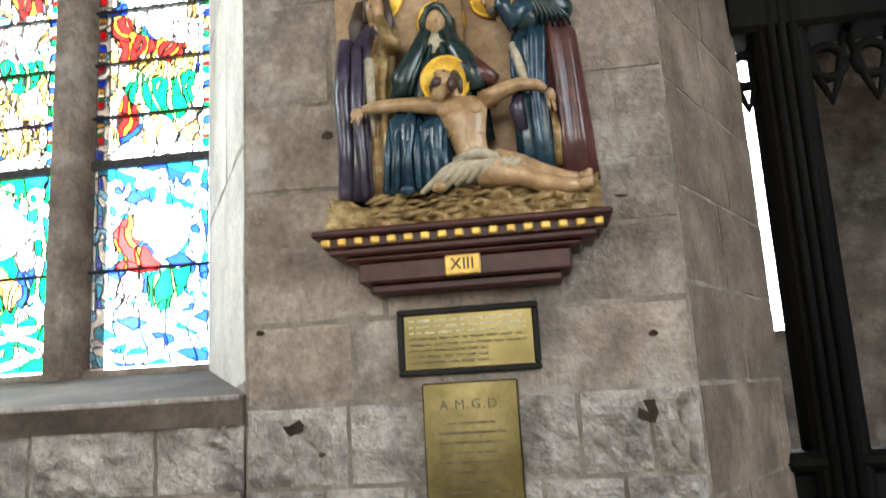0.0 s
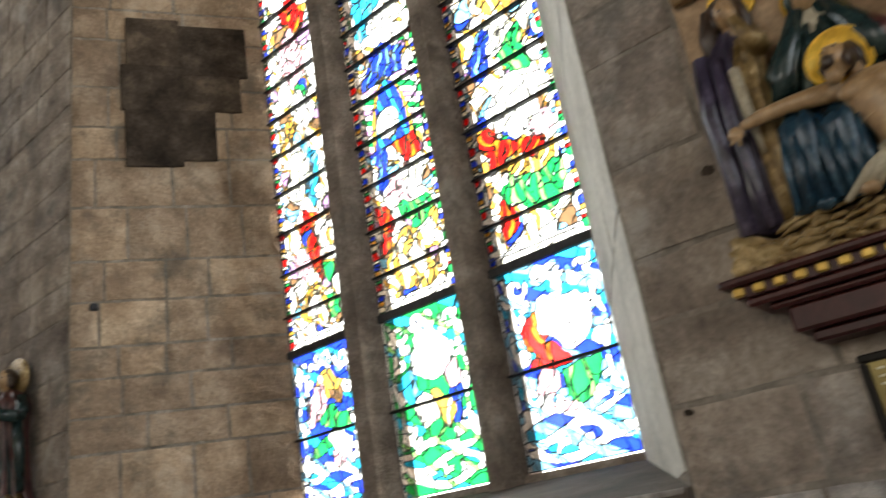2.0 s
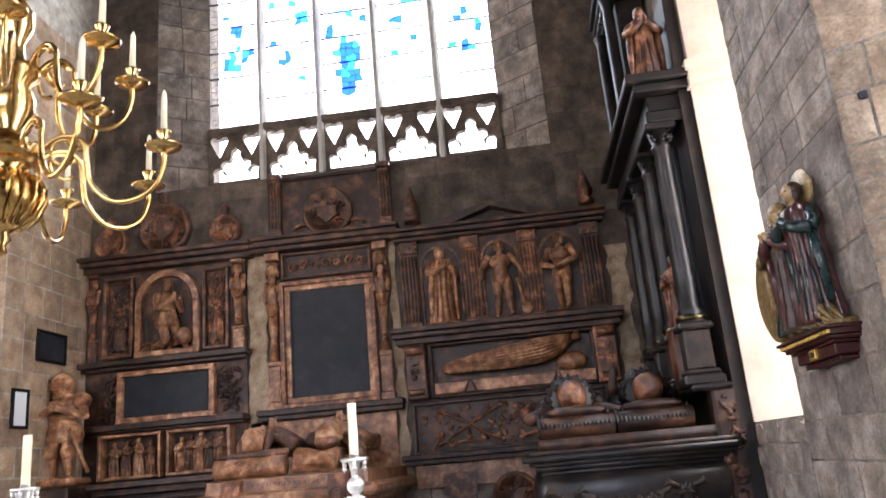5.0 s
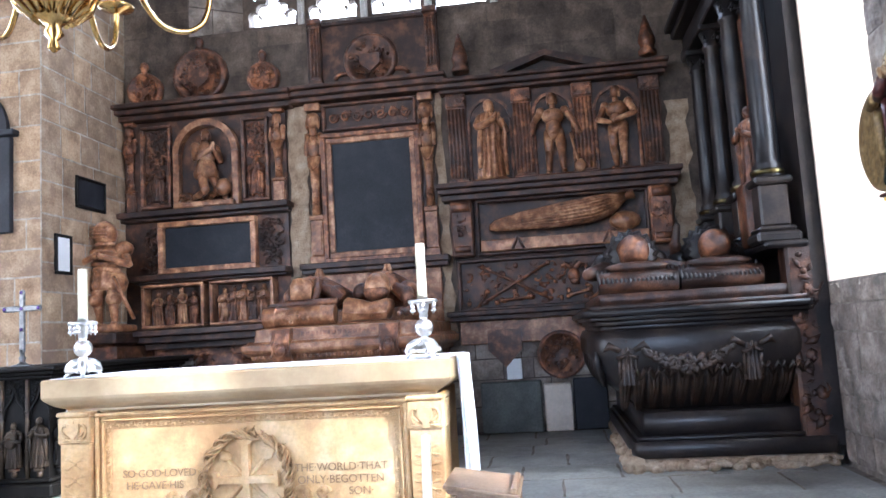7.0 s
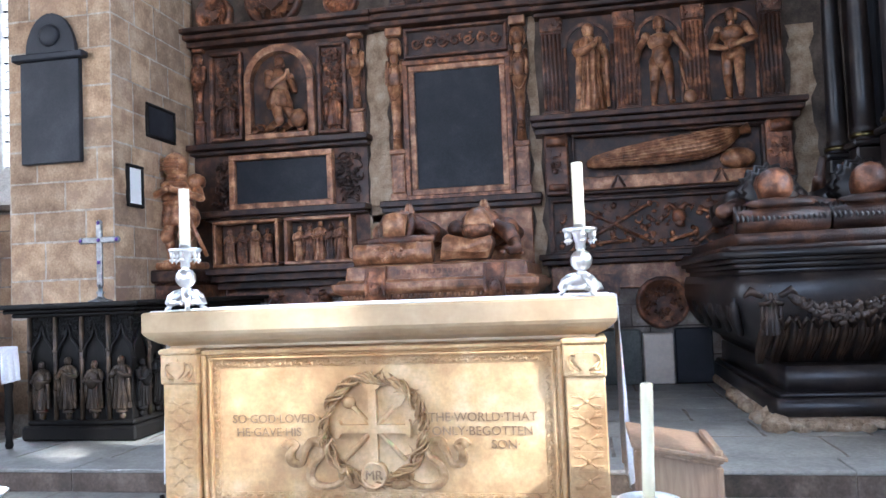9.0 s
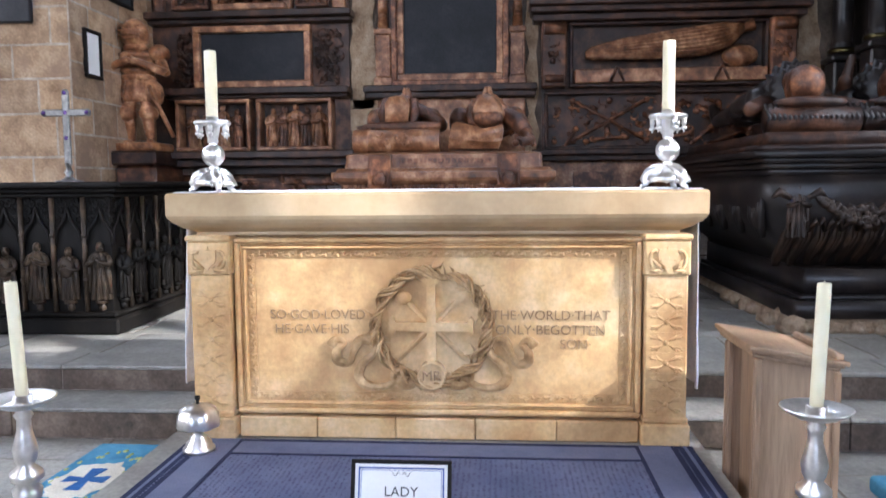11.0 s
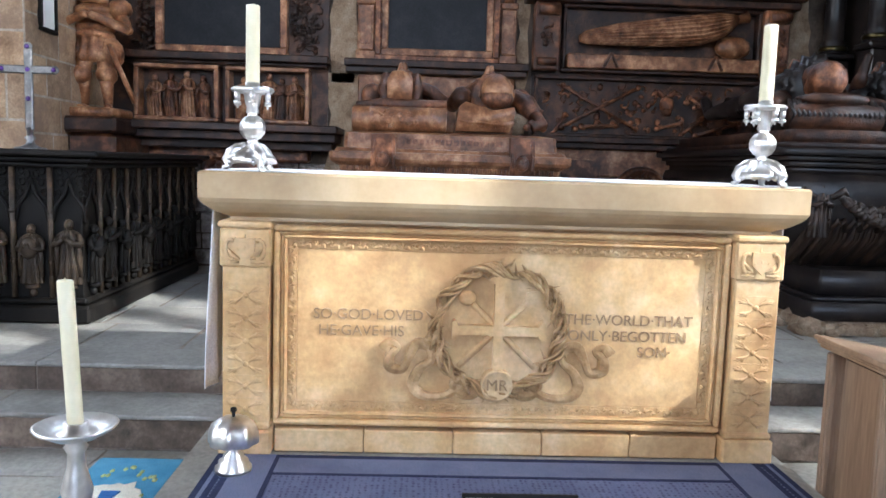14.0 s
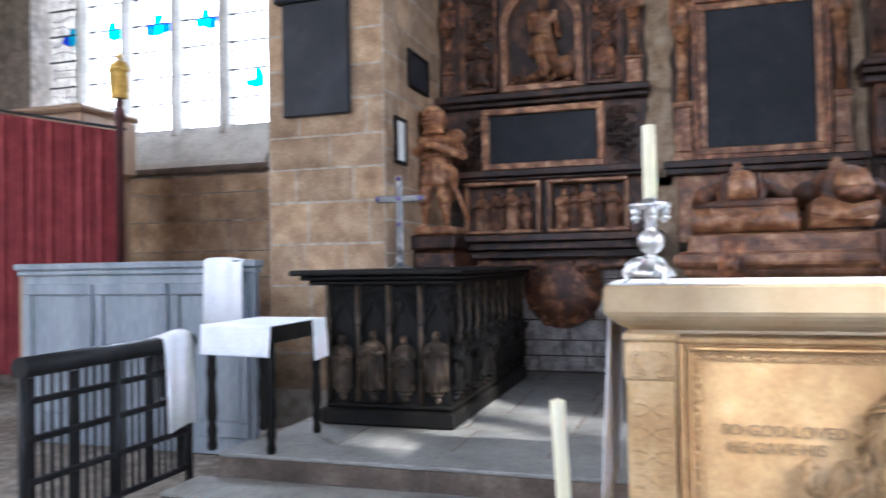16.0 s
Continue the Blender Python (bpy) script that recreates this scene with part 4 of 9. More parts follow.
# end window over the monuments
EX = -8.9
end_window = thing("window_2", (EX, -1.33, 4.8), "large stone-traceried end window with pale and blue glass", "window", kind="structure")
YS = [-3.12, -2.43, -1.70, -0.97, -0.24, 0.47]
for y in YS[1:-1]:
    bm = bmesh.new()
    prism(bm, [(EX - 0.1, y - 0.05), (EX + 0.05, y - 0.05), (EX + 0.13, y - 0.02), (EX + 0.13, y + 0.02), (EX + 0.05, y + 0.05), (EX - 0.1, y + 0.05)], 4.75, 8.6, "z")
    part("mullion", bm, DRESSED, end_window)
bm = bmesh.new()
box(bm, EX - 0.1, EX + 0.12, YS[0], YS[-1], 5.5, 5.6, 0.02)
box(bm, EX - 0.1, EX + 0.12, YS[0], YS[-1], 4.75, 4.86, 0.02)
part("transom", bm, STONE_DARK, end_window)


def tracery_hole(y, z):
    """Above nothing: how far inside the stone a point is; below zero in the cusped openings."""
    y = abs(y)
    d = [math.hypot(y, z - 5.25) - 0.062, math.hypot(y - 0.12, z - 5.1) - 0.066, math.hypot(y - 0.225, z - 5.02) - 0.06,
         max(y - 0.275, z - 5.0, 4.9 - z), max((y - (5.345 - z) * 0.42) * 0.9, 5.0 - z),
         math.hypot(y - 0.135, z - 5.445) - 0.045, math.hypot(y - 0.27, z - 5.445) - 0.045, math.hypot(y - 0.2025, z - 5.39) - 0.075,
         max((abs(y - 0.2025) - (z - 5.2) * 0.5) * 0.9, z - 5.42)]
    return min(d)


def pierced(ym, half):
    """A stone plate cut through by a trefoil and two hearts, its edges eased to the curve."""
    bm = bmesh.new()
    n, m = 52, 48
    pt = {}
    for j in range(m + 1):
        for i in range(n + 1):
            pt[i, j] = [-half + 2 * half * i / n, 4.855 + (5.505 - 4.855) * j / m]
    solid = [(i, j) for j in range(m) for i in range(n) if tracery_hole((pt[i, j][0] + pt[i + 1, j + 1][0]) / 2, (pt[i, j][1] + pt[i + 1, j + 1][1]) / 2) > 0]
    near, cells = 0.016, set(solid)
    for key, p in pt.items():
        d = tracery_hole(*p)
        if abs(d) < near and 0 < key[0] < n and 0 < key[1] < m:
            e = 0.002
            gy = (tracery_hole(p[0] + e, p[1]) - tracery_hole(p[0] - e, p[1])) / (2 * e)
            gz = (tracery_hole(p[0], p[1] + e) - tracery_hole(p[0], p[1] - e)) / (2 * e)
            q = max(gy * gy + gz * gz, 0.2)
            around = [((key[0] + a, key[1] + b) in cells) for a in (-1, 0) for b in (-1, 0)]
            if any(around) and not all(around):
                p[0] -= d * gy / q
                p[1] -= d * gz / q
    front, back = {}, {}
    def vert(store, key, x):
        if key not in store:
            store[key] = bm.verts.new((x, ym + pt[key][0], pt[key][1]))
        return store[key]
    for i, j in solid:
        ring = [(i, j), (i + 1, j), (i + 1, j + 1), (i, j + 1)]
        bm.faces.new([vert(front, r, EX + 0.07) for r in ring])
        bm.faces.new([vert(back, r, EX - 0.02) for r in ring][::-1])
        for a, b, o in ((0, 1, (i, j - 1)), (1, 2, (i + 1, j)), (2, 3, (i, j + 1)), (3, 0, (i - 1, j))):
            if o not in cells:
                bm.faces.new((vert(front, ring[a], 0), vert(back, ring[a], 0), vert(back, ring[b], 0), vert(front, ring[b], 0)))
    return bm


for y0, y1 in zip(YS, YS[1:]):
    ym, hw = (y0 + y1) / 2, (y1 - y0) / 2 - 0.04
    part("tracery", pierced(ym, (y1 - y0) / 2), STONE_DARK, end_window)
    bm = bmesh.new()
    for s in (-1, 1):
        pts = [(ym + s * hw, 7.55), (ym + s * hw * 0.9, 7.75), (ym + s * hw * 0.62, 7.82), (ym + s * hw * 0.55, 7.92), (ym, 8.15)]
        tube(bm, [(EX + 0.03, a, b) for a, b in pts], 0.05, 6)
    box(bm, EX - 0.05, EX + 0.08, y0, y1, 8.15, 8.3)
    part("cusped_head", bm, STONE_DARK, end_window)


def end_to_world(u, v, d):
    return (EX + d, u, v)


def end_colour(k, y0, y1, rng):
    cy = (y0 + y1) / 2
    def colour(u, v, i, j):
        if k == 2 and in_oval(u, v, cy, 6.3, 0.16, 0.42):
            return rng.choice((BLUE, BLUE, BLUE, TEAL, CLEAR))
        if k == 2 and in_oval(u, v, cy, 7.0, 0.22, 0.3):
            return rng.choice((SKY, PINK, SKY, CLEAR, CLEAR, BLUE, TEAL))
        if k in (1, 3) and in_oval(u, v, cy + 0.1, 7.1, 0.18, 0.25) and rng.random() < 0.4:
            return rng.choice((BLUE, TEAL, SKY))
        if k in (0, 4) and in_oval(u, v, cy, 6.35 + 0.25 * (k == 0), 0.2, 0.18) and rng.random() < 0.5:
            return rng.choice((BLUE, TEAL, GREEN))
        if in_oval(u, v, cy, 6.75, 0.24, 0.5):
            a, b = warp(u, v, k)
            h = math.sin(13 * a + 9 * b + 2 * k) + math.sin(17 * b - 8 * a)
            if h > 0.75:
                return SKY if h < 1.3 else BLUE
            if h < -1.5:
                return PALE
        return CLEAR if rng.random() < 0.97 else rng.choice((SKY, PALE, TEAL))
    return colour


rng = random.Random(5)
for k, (y0, y1) in enumerate(zip(YS, YS[1:])):
    z = 5.6
    while z < 8.1:
        add_panel(end_window, "leaded_pane", (y0 + 0.02, y1 - 0.02, z, z + 0.36, 8, 4, rng, end_colour(k, y0, y1, rng), end_to_world, 0.3))
        bm = bmesh.new()
        box(bm, EX - 0.008, EX + 0.02, y0, y1, z - 0.007, z + 0.007)
        part("saddle_bar", bm, IRON, end_window)
        z += 0.36

# aisle window beyond the pier
AWX = -8.8
aisle_window = thing("window_3", (AWX, -7.8, 2.3), "tall aisle window of clear leaded glass with blue patches", "window", kind="structure")
AY = [-9.3, -8.78, -8.18, -7.52, -6.92, -6.27]
for y in AY[1:-1]:
    bm = bmesh.new()
    prism(bm, [(AWX - 0.1, y - 0.05), (AWX + 0.06, y - 0.05), (AWX + 0.14, y - 0.02), (AWX + 0.14, y + 0.02), (AWX + 0.06, y + 0.05), (AWX - 0.1, y + 0.05)], 2.7, 6.2, "z")
    part("mullion", bm, DRESSED, aisle_window)
bm = bmesh.new()
prism(bm, [(-8.42, 2.28), (-8.44, 2.36), (-8.78, 2.78), (-9.0, 2.78), (-9.0, 2.28)], -9.3, -6.25, "y")
part("sloping_sill", bm, DRESSED, aisle_window)
bm = bmesh.new()
box(bm, -8.5, -8.40, -9.3, -5.42, 2.24, 2.31, 0.02)
part("string_course", bm, STONE_DARK, aisle_window)


def aisle_to_world(u, v, d):
    return (AWX + d, u, v)


for k, (y0, y1) in enumerate(zip(AY, AY[1:])):
    def aisle_colour(u, v, i, j, k=k, c=(y0 + y1) / 2):
        if in_oval(u, v, c + 0.05, 3.95 - 0.7 * (k == 4), 0.14, 0.1) and rng.random() < 0.7:
            return rng.choice((TEAL, BLUE, TEAL))
        return CLEAR
    z = 2.78
    while z < 6.1:
        add_panel(aisle_window, "leaded_pane", (y0 + 0.02, y1 - 0.02, z, z + 0.3, 6, 3, rng, aisle_colour, aisle_to_world, 0.3))
        bm = bmesh.new()
        box(bm, AWX - 0.008, AWX + 0.02, y0, y1, z - 0.007, z + 0.007)
        part("saddle_bar", bm, IRON, aisle_window)
        z += 0.3

# ---- carved figures ----


def capsule(bm, a, b, r0, r1, mat=0, n=10):
    a, b = Vector(a), Vector(b)
    d = (b - a).normalized()
    pts, rr = [], []
    for k in range(4):
        q = k * math.pi / 6
        pts.append(a - d * r0 * math.cos(q))
        rr.append(max(0.001, r0 * math.sin(q)))
    pts.append(a); rr.append(r0)
    pts.append(a.lerp(b, 0.5)); rr.append((r0 + r1) / 2 * 1.04)
    pts.append(b); rr.append(r1)
    for k in (2, 1, 0):
        q = k * math.pi / 6
        pts.append(b + d * r1 * math.cos(q))
        rr.append(max(0.001, r1 * math.sin(q)))
    tube(bm, pts, rr, n, mat)


def head(bm, c, r, skin=0, hair=0, beard=False, tilt=0.0):
    c = Vector(c)
    ball(bm, c, (r * 0.92, r * 0.78, r * 1.08), skin)
    ball(bm, c + Vector((-r * 0.25, 0, r * 0.22)), (r * 0.92, r * 0.92, r * 0.98), hair)
    ball(bm, c + Vector((r * 0.9, 0, -r * 0.05)), (r * 0.22, r * 0.14, r * 0.22), skin, 1)
    for s in (-1, 1):
        ball(bm, c + Vector((r * 0.7, s * r * 0.32, r * 0.12)), (r * 0.16, r * 0.2, r * 0.1), hair, 1)
        ball(bm, c + Vector((-r * 0.1, s * r * 0.72, -r * 0.35)), (r * 0.5, r * 0.24, r * 0.75), hair, 1)
    if beard:
        ball(bm, c + Vector((r * 0.55, 0, -r * 0.85)), (r * 0.4, r * 0.45, r * 0.55), hair, 1)
    capsule(bm, c + Vector((-r * 0.1, 0, -r * 0.8)), c + Vector((-r * 0.1, 0, -r * 1.5)), r * 0.45, r * 0.5, skin, 8)


def robed(bm, m, h=1.0, robe=0, cloak=0, skin=0, hair=0, grip=0.5, lean=0.0, veil=None, halo=None, folds=9, seed=1, bowed=False):
    """A standing robed carving that faces +x, its base at the origin."""
    n0 = mark(bm)
    r = random.Random(seed)
    prof = [(0.17, 0.0), (0.175, 0.03), (0.15, 0.2), (0.135, 0.4), (0.13, 0.52), (0.14, 0.62), (0.155, 0.72), (0.13, 0.79), (0.06, 0.835)]
    vs = lathe(bm, prof, n=folds * 5, mat=robe, lobes=folds, depth=0.15)
    for v in vs:
        v.co.x *= 0.72
        v.co.x += lean * v.co.z ** 2
    for k in range(13):
        a = r.uniform(-1.4, 1.4)
        tube(bm, [(0.12 * math.cos(a), 0.165 * math.sin(a), 0.02), (0.11 * math.cos(a * 0.9), 0.14 * math.sin(a * 0.9), 0.3), (0.09 * math.cos(a * 0.6), 0.12 * math.sin(a * 0.6), 0.56)], [0.015, 0.012, 0.006], 6, cloak)
    for s in (-1, 1):
        e = Vector((0.06 + lean * 0.4, s * 0.2, 0.56 + 0.06 * grip))
        tube(bm, [(lean * 0.6, s * 0.13, 0.76), (0.02 + lean * 0.5, s * 0.185, 0.66), e], [0.046, 0.047, 0.042], 10, cloak)
        palm = Vector((0.17 + lean * 0.5, s * 0.03, 0.58 + 0.14 * grip))
        tube(bm, [e, (e + palm) / 2 + Vector((0.02, 0, -0.02)), palm], [0.045, 0.043, 0.034], 10, cloak)
        capsule(bm, palm, palm + Vector((0.03, -s * 0.01, 0.05)), 0.024, 0.02, skin, 8)
        tube(bm, [(0.06, s * 0.16, 0.6), (0.04, s * 0.17, 0.4), (0.03, s * 0.175, 0.12)], [0.035, 0.04, 0.028], 8, cloak)
    hc = Vector((0.02 + lean * 0.85, 0, 0.915))
    if not bowed:
        head(bm, hc, 0.072, skin, hair)
    if veil is not None:
        ball(bm, hc + Vector((-0.025, 0, 0.01)), (0.08, 0.092, 0.1), veil)
        tube(bm, [hc + Vector((-0.05, 0, 0.02)), hc + Vector((-0.07, 0, -0.12)), hc + Vector((-0.06, 0, -0.3))], [0.085, 0.11, 0.15], 12, veil)
    if halo is not None:
        k0 = mark(bm)
        lathe(bm, [(0.14, -0.008), (0.145, 0.0), (0.14, 0.008)], n=28, mat=halo)
        placed(bm, k0, Matrix.Translation(hc + Vector((-0.08, 0, 0.02))) @ Matrix.Rotation(math.pi / 2, 4, "Y"))
    placed(bm, n0, m @ Matrix.Scale(h, 4))


def bare(bm, m, h=1.0, skin=0, cloth=0, hair=0, stride=0.06, arms=((0.1, 0.24, 0.58, 0.16, 0.12, 0.5), (0.08, -0.25, 0.55, 0.12, -0.2, 0.36)), kilt=True, beard=False, armour=False):
    """A standing bare or armoured carving that faces +x."""
    n0 = mark(bm)
    for s in (-1, 1):
        knee = (0.04 + s * stride * 0.4, s * 0.075, 0.27)
        capsule(bm, (0.0, s * 0.06, 0.5), knee, 0.068, 0.048, skin)
        capsule(bm, knee, (s * stride, s * 0.085, 0.05), 0.05, 0.03, skin)
        capsule(bm, (s * stride, s * 0.085, 0.025), (s * stride + 0.085, s * 0.1, 0.02), 0.03, 0.024, skin, 8)
    capsule(bm, (0, 0, 0.5), (0.01, 0, 0.62), 0.1, 0.088, skin, 14)
    ball(bm, (0.015, 0, 0.71), (0.098, 0.138, 0.105), skin)
    for s in (-1, 1):
        ball(bm, (0.075, s * 0.06, 0.735), (0.04, 0.06, 0.04), skin, 1)
        a = arms[0 if s > 0 else 1]
        sh = (0.0, s * 0.145, 0.775)
        ball(bm, sh, (0.06, 0.055, 0.06), skin)
        capsule(bm, sh, a[:3], 0.045, 0.036, skin, 8)
        capsule(bm, a[:3], a[3:], 0.038, 0.026, skin, 8)
        ball(bm, a[3:], (0.034, 0.028, 0.034), skin, 1)
    head(bm, (0.03, 0, 0.92), 0.072, skin, hair, beard)
    if kilt:
        vs = lathe(bm, [(0.14, 0.36), (0.145, 0.4), (0.12, 0.5), (0.112, 0.57), (0.09, 0.585)], n=48, mat=cloth, lobes=12, depth=0.07)
        for v in vs:
            v.co.x *= 0.85
    if armour:
        for z in (0.56, 0.62, 0.68, 0.74):
            vs = lathe(bm, [(0.112, z - 0.028), (0.128 + (z - 0.56) * 0.1, z), (0.112, z + 0.028)], n=24, mat=cloth)
            for v in vs:
                v.co.x *= 0.86
    placed(bm, n0, m @ Matrix.Scale(h, 4))


def kneeler_carving(bm, m, h=1.0, armour=True):
    """A kneeling knight at prayer that faces +x."""
    n0 = mark(bm)
    for s in (-1, 1):
        capsule(bm, (0, s * 0.08, 0.42), (0.14, s * 0.1, 0.14 + 0.06 * (s > 0)), 0.085, 0.06)
        capsule(bm, (0.14, s * 0.1, 0.1), (-0.24, s * 0.1, 0.05), 0.06, 0.038)
        ball(bm, (0.15, s * 0.1, 0.13), (0.07, 0.07, 0.075))
        capsule(bm, (-0.24, s * 0.1, 0.04), (-0.27, s * 0.1, 0.0), 0.04, 0.03, 0, 8)
    vs = lathe(bm, [(0.17, 0.33), (0.18, 0.4), (0.135, 0.52), (0.12, 0.58)], n=48, lobes=10, depth=0.06)
    vs = lathe(bm, [(0.115, 0.56), (0.135, 0.64), (0.15, 0.74), (0.14, 0.8), (0.08, 0.85), (0.085, 0.88), (0.05, 0.89)], n=24)
    for s in (-1, 1):
        ball(bm, (0, s * 0.16, 0.79), (0.075, 0.07, 0.07))
        capsule(bm, (0, s * 0.17, 0.78), (0.06, s * 0.2, 0.6), 0.055, 0.048)
        capsule(bm, (0.06, s * 0.2, 0.6), (0.2, s * 0.03, 0.72), 0.048, 0.036)
        capsule(bm, (0.2, s * 0.02, 0.71), (0.24, s * 0.01, 0.82), 0.028, 0.016, 0, 8)
    head(bm, (0.03, 0, 0.975), 0.078, beard=True)
    placed(bm, n0, m @ Matrix.Scale(h, 4))


def turn(x, y, z, deg):
    return pose(x, y, z, 0, 0, deg)


def lying(bm, length, m, skin=0, cloth=0, head_r=0.1, helmet=False):
    """A recumbent effigy along -x with its head at the origin."""
    n0 = mark(bm)
    ball(bm, (-0.02, 0, 0.17), (head_r * 1.15, head_r * 0.85, head_r), skin, 3)
    if helmet:
        ball(bm, (0.0, 0, 0.17), (head_r * 1.2, head_r * 1.02, head_r * 1.08), cloth, 3)
        ball(bm, (0.02, 0, 0.27), (0.05, 0.02, 0.03), cloth, 1)
    capsule(bm, (-0.1, 0, 0.14), (-0.22, 0, 0.12), 0.07, 0.09, cloth)
    k0 = mark(bm)
    lathe(bm, [(head_r * 1.25, -0.03), (head_r * 1.45, 0.0), (head_r * 1.2, 0.03)], n=40, mat=cloth, lobes=16, depth=0.06)
    placed(bm, k0, Matrix.Translation((-0.13, 0, 0.14)) @ Matrix.Rotation(math.pi / 2, 4, "Y"))
    ball(bm, (-0.42, 0, 0.13), (0.26, 0.2, 0.15), cloth, 3)
    for s in (-1, 1):
        ball(bm, (-0.26, s * 0.2, 0.12), (0.1, 0.085, 0.09), cloth)
        capsule(bm, (-0.28, s * 0.22, 0.12), (-0.55, s * 0.25, 0.1), 0.065, 0.055, cloth)
        capsule(bm, (-0.55, s * 0.25, 0.1), (-0.42, s * 0.04, 0.26), 0.055, 0.04, cloth)
        capsule(bm, (-0.42, s * 0.025, 0.27), (-0.4, s * 0.012, 0.36), 0.03, 0.016, skin, 8)
        capsule(bm, (-0.7, s * 0.1, 0.1), (-1.15, s * 0.09, 0.1), 0.1, 0.075, cloth)
        capsule(bm, (-1.15, s * 0.09, 0.1), (-length + 0.1, s * 0.09, 0.08), 0.075, 0.05, cloth)
        capsule(bm, (-length + 0.1, s * 0.09, 0.08), (-length, s * 0.1, 0.2), 0.05, 0.04, cloth, 8)
    for k in range(4):
        tube(bm, [(-0.68 - k * 0.05, -0.2, 0.04), (-0.68 - k * 0.05, 0, 0.24), (-0.68 - k * 0.05, 0.2, 0.04)], 0.03, 6, cloth)
    placed(bm, n0, m)

# ---- the wall of monuments ----
MX = WX + 0.004


def carve_scatter(bm, y0, y1, z0, z1, x, n, seed, smin=0.012, smax=0.035):
    """Shallow carved fruit, leaves and scrolls within a panel."""
    r = random.Random(seed)
    for i in range(n):
        y, z = r.uniform(y0, y1), r.uniform(z0, z1)
        s = r.uniform(smin, smax)
        k = r.random()
        if k < 0.45:
            ball(bm, (x, y, z), (s * 0.8, s, s * r.uniform(0.7, 1.2)), 0, 1)
        elif k < 0.75:
            a = r.uniform(0, 6.28)
            tube(bm, [(x, y + s * 1.6 * math.cos(a + q) * (0.4 + q * 0.2), z + s * 1.6 * math.sin(a + q) * (0.4 + q * 0.2)) for q in (0, 0.9, 1.8, 2.7, 3.6)], [s * 0.45, s * 0.45, s * 0.4, s * 0.3, s * 0.2], 6)
        else:
            a = r.uniform(0, 6.28)
            tube(bm, [(x, y, z), (x + s * 0.5, y + s * 1.3 * math.cos(a), z + s * 1.3 * math.sin(a)), (x, y + s * 2.6 * math.cos(a), z + s * 2.6 * math.sin(a))], [s * 0.1, s * 0.7, s * 0.1], 6)


def ledge(parent, name, y0, y1, steps, mat=None):
    bm = bmesh.new()
    mould(bm, y0, y1, steps, MX)
    return part(name, bm, mat or WOOD_BLACK, parent)


def frame_round(bm, y0, y1, z0, z1, w, x0, x1):
    box(bm, x0, x1, y0, y1, z1 - w, z1, 0.008)
    box(bm, x0, x1, y0, y1, z0, z0 + w, 0.008)
    box(bm, x0, x1, y0, y0 + w, z0 + w, z1 - w, 0.008)
    box(bm, x0, x1, y1 - w, y1, z0 + w, z1 - w, 0.008)


def slab(parent, name, y0, y1, z0, z1, x0, x1, mat, bevel=0.006, label=""):
    bm = bmesh.new()
    box(bm, x0, x1, y0, y1, z0, z1, bevel)
    return part(name, bm, mat, parent, label)


def term_figure(parent, y, z0, z1, w=0.17, mat=None):
    """A pilaster whose upper half is a bust tapering into a shaft."""
    bm = bmesh.new()
    h = z1 - z0
    x = MX + 0.03
    box(bm, MX, x + 0.06, y - w / 2, y + w / 2, z0, z0 + h * 0.05, 0.01)
    box(bm, MX, x + 0.05, y - w * 0.42, y + w * 0.42, z0 + h * 0.05, z0 + h * 0.27, 0.01)
    box(bm, x + 0.05, x + 0.06, y - w * 0.28, y + w * 0.28, z0 + h * 0.08, z0 + h * 0.24, 0.004)
    box(bm, MX, x + 0.06, y - w * 0.48, y + w * 0.48, z0 + h * 0.27, z0 + h * 0.3, 0.008)
    tube(bm, [(x + 0.02, y, z0 + h * 0.3), (x + 0.03, y, z0 + h * 0.45), (x + 0.04, y, z0 + h * 0.66)], [w * 0.3, w * 0.24, w * 0.4], 12)
    ball(bm, (x + 0.05, y, z0 + h * 0.72), (0.06, w * 0.44, h * 0.08))
    for s in (-1, 1):
        ball(bm, (x + 0.09, y + s * w * 0.2, z0 + h * 0.745), (0.03, w * 0.16, h * 0.026), 0, 1)
        capsule(bm, (x + 0.03, y + s * w * 0.42, z0 + h * 0.8), (x + 0.06, y + s * w * 0.46, z0 + h * 0.68), 0.03, 0.024, 0, 8)
        tube(bm, [(x + 0.05, y + s * w * 0.4, z0 + h * 0.66), (x + 0.08, y + s * w * 0.25, z0 + h * 0.6), (x + 0.09, y, z0 + h * 0.575)], 0.014, 6)
    for q in (0.5, 0.54, 0.4, 0.36):
        ball(bm, (x + 0.06, y, z0 + h * q), (0.03, w * 0.2, h * 0.018), 0, 1)
    head(bm, (x + 0.06, y, z0 + h * 0.885), h * 0.05)
    box(bm, MX, x + 0.08, y - w * 0.5, y + w * 0.5, z0 + h * 0.95, z1, 0.01)
    return part("term_pilaster", bm, mat or WOOD_LIGHT, parent, "carved bust pilaster")


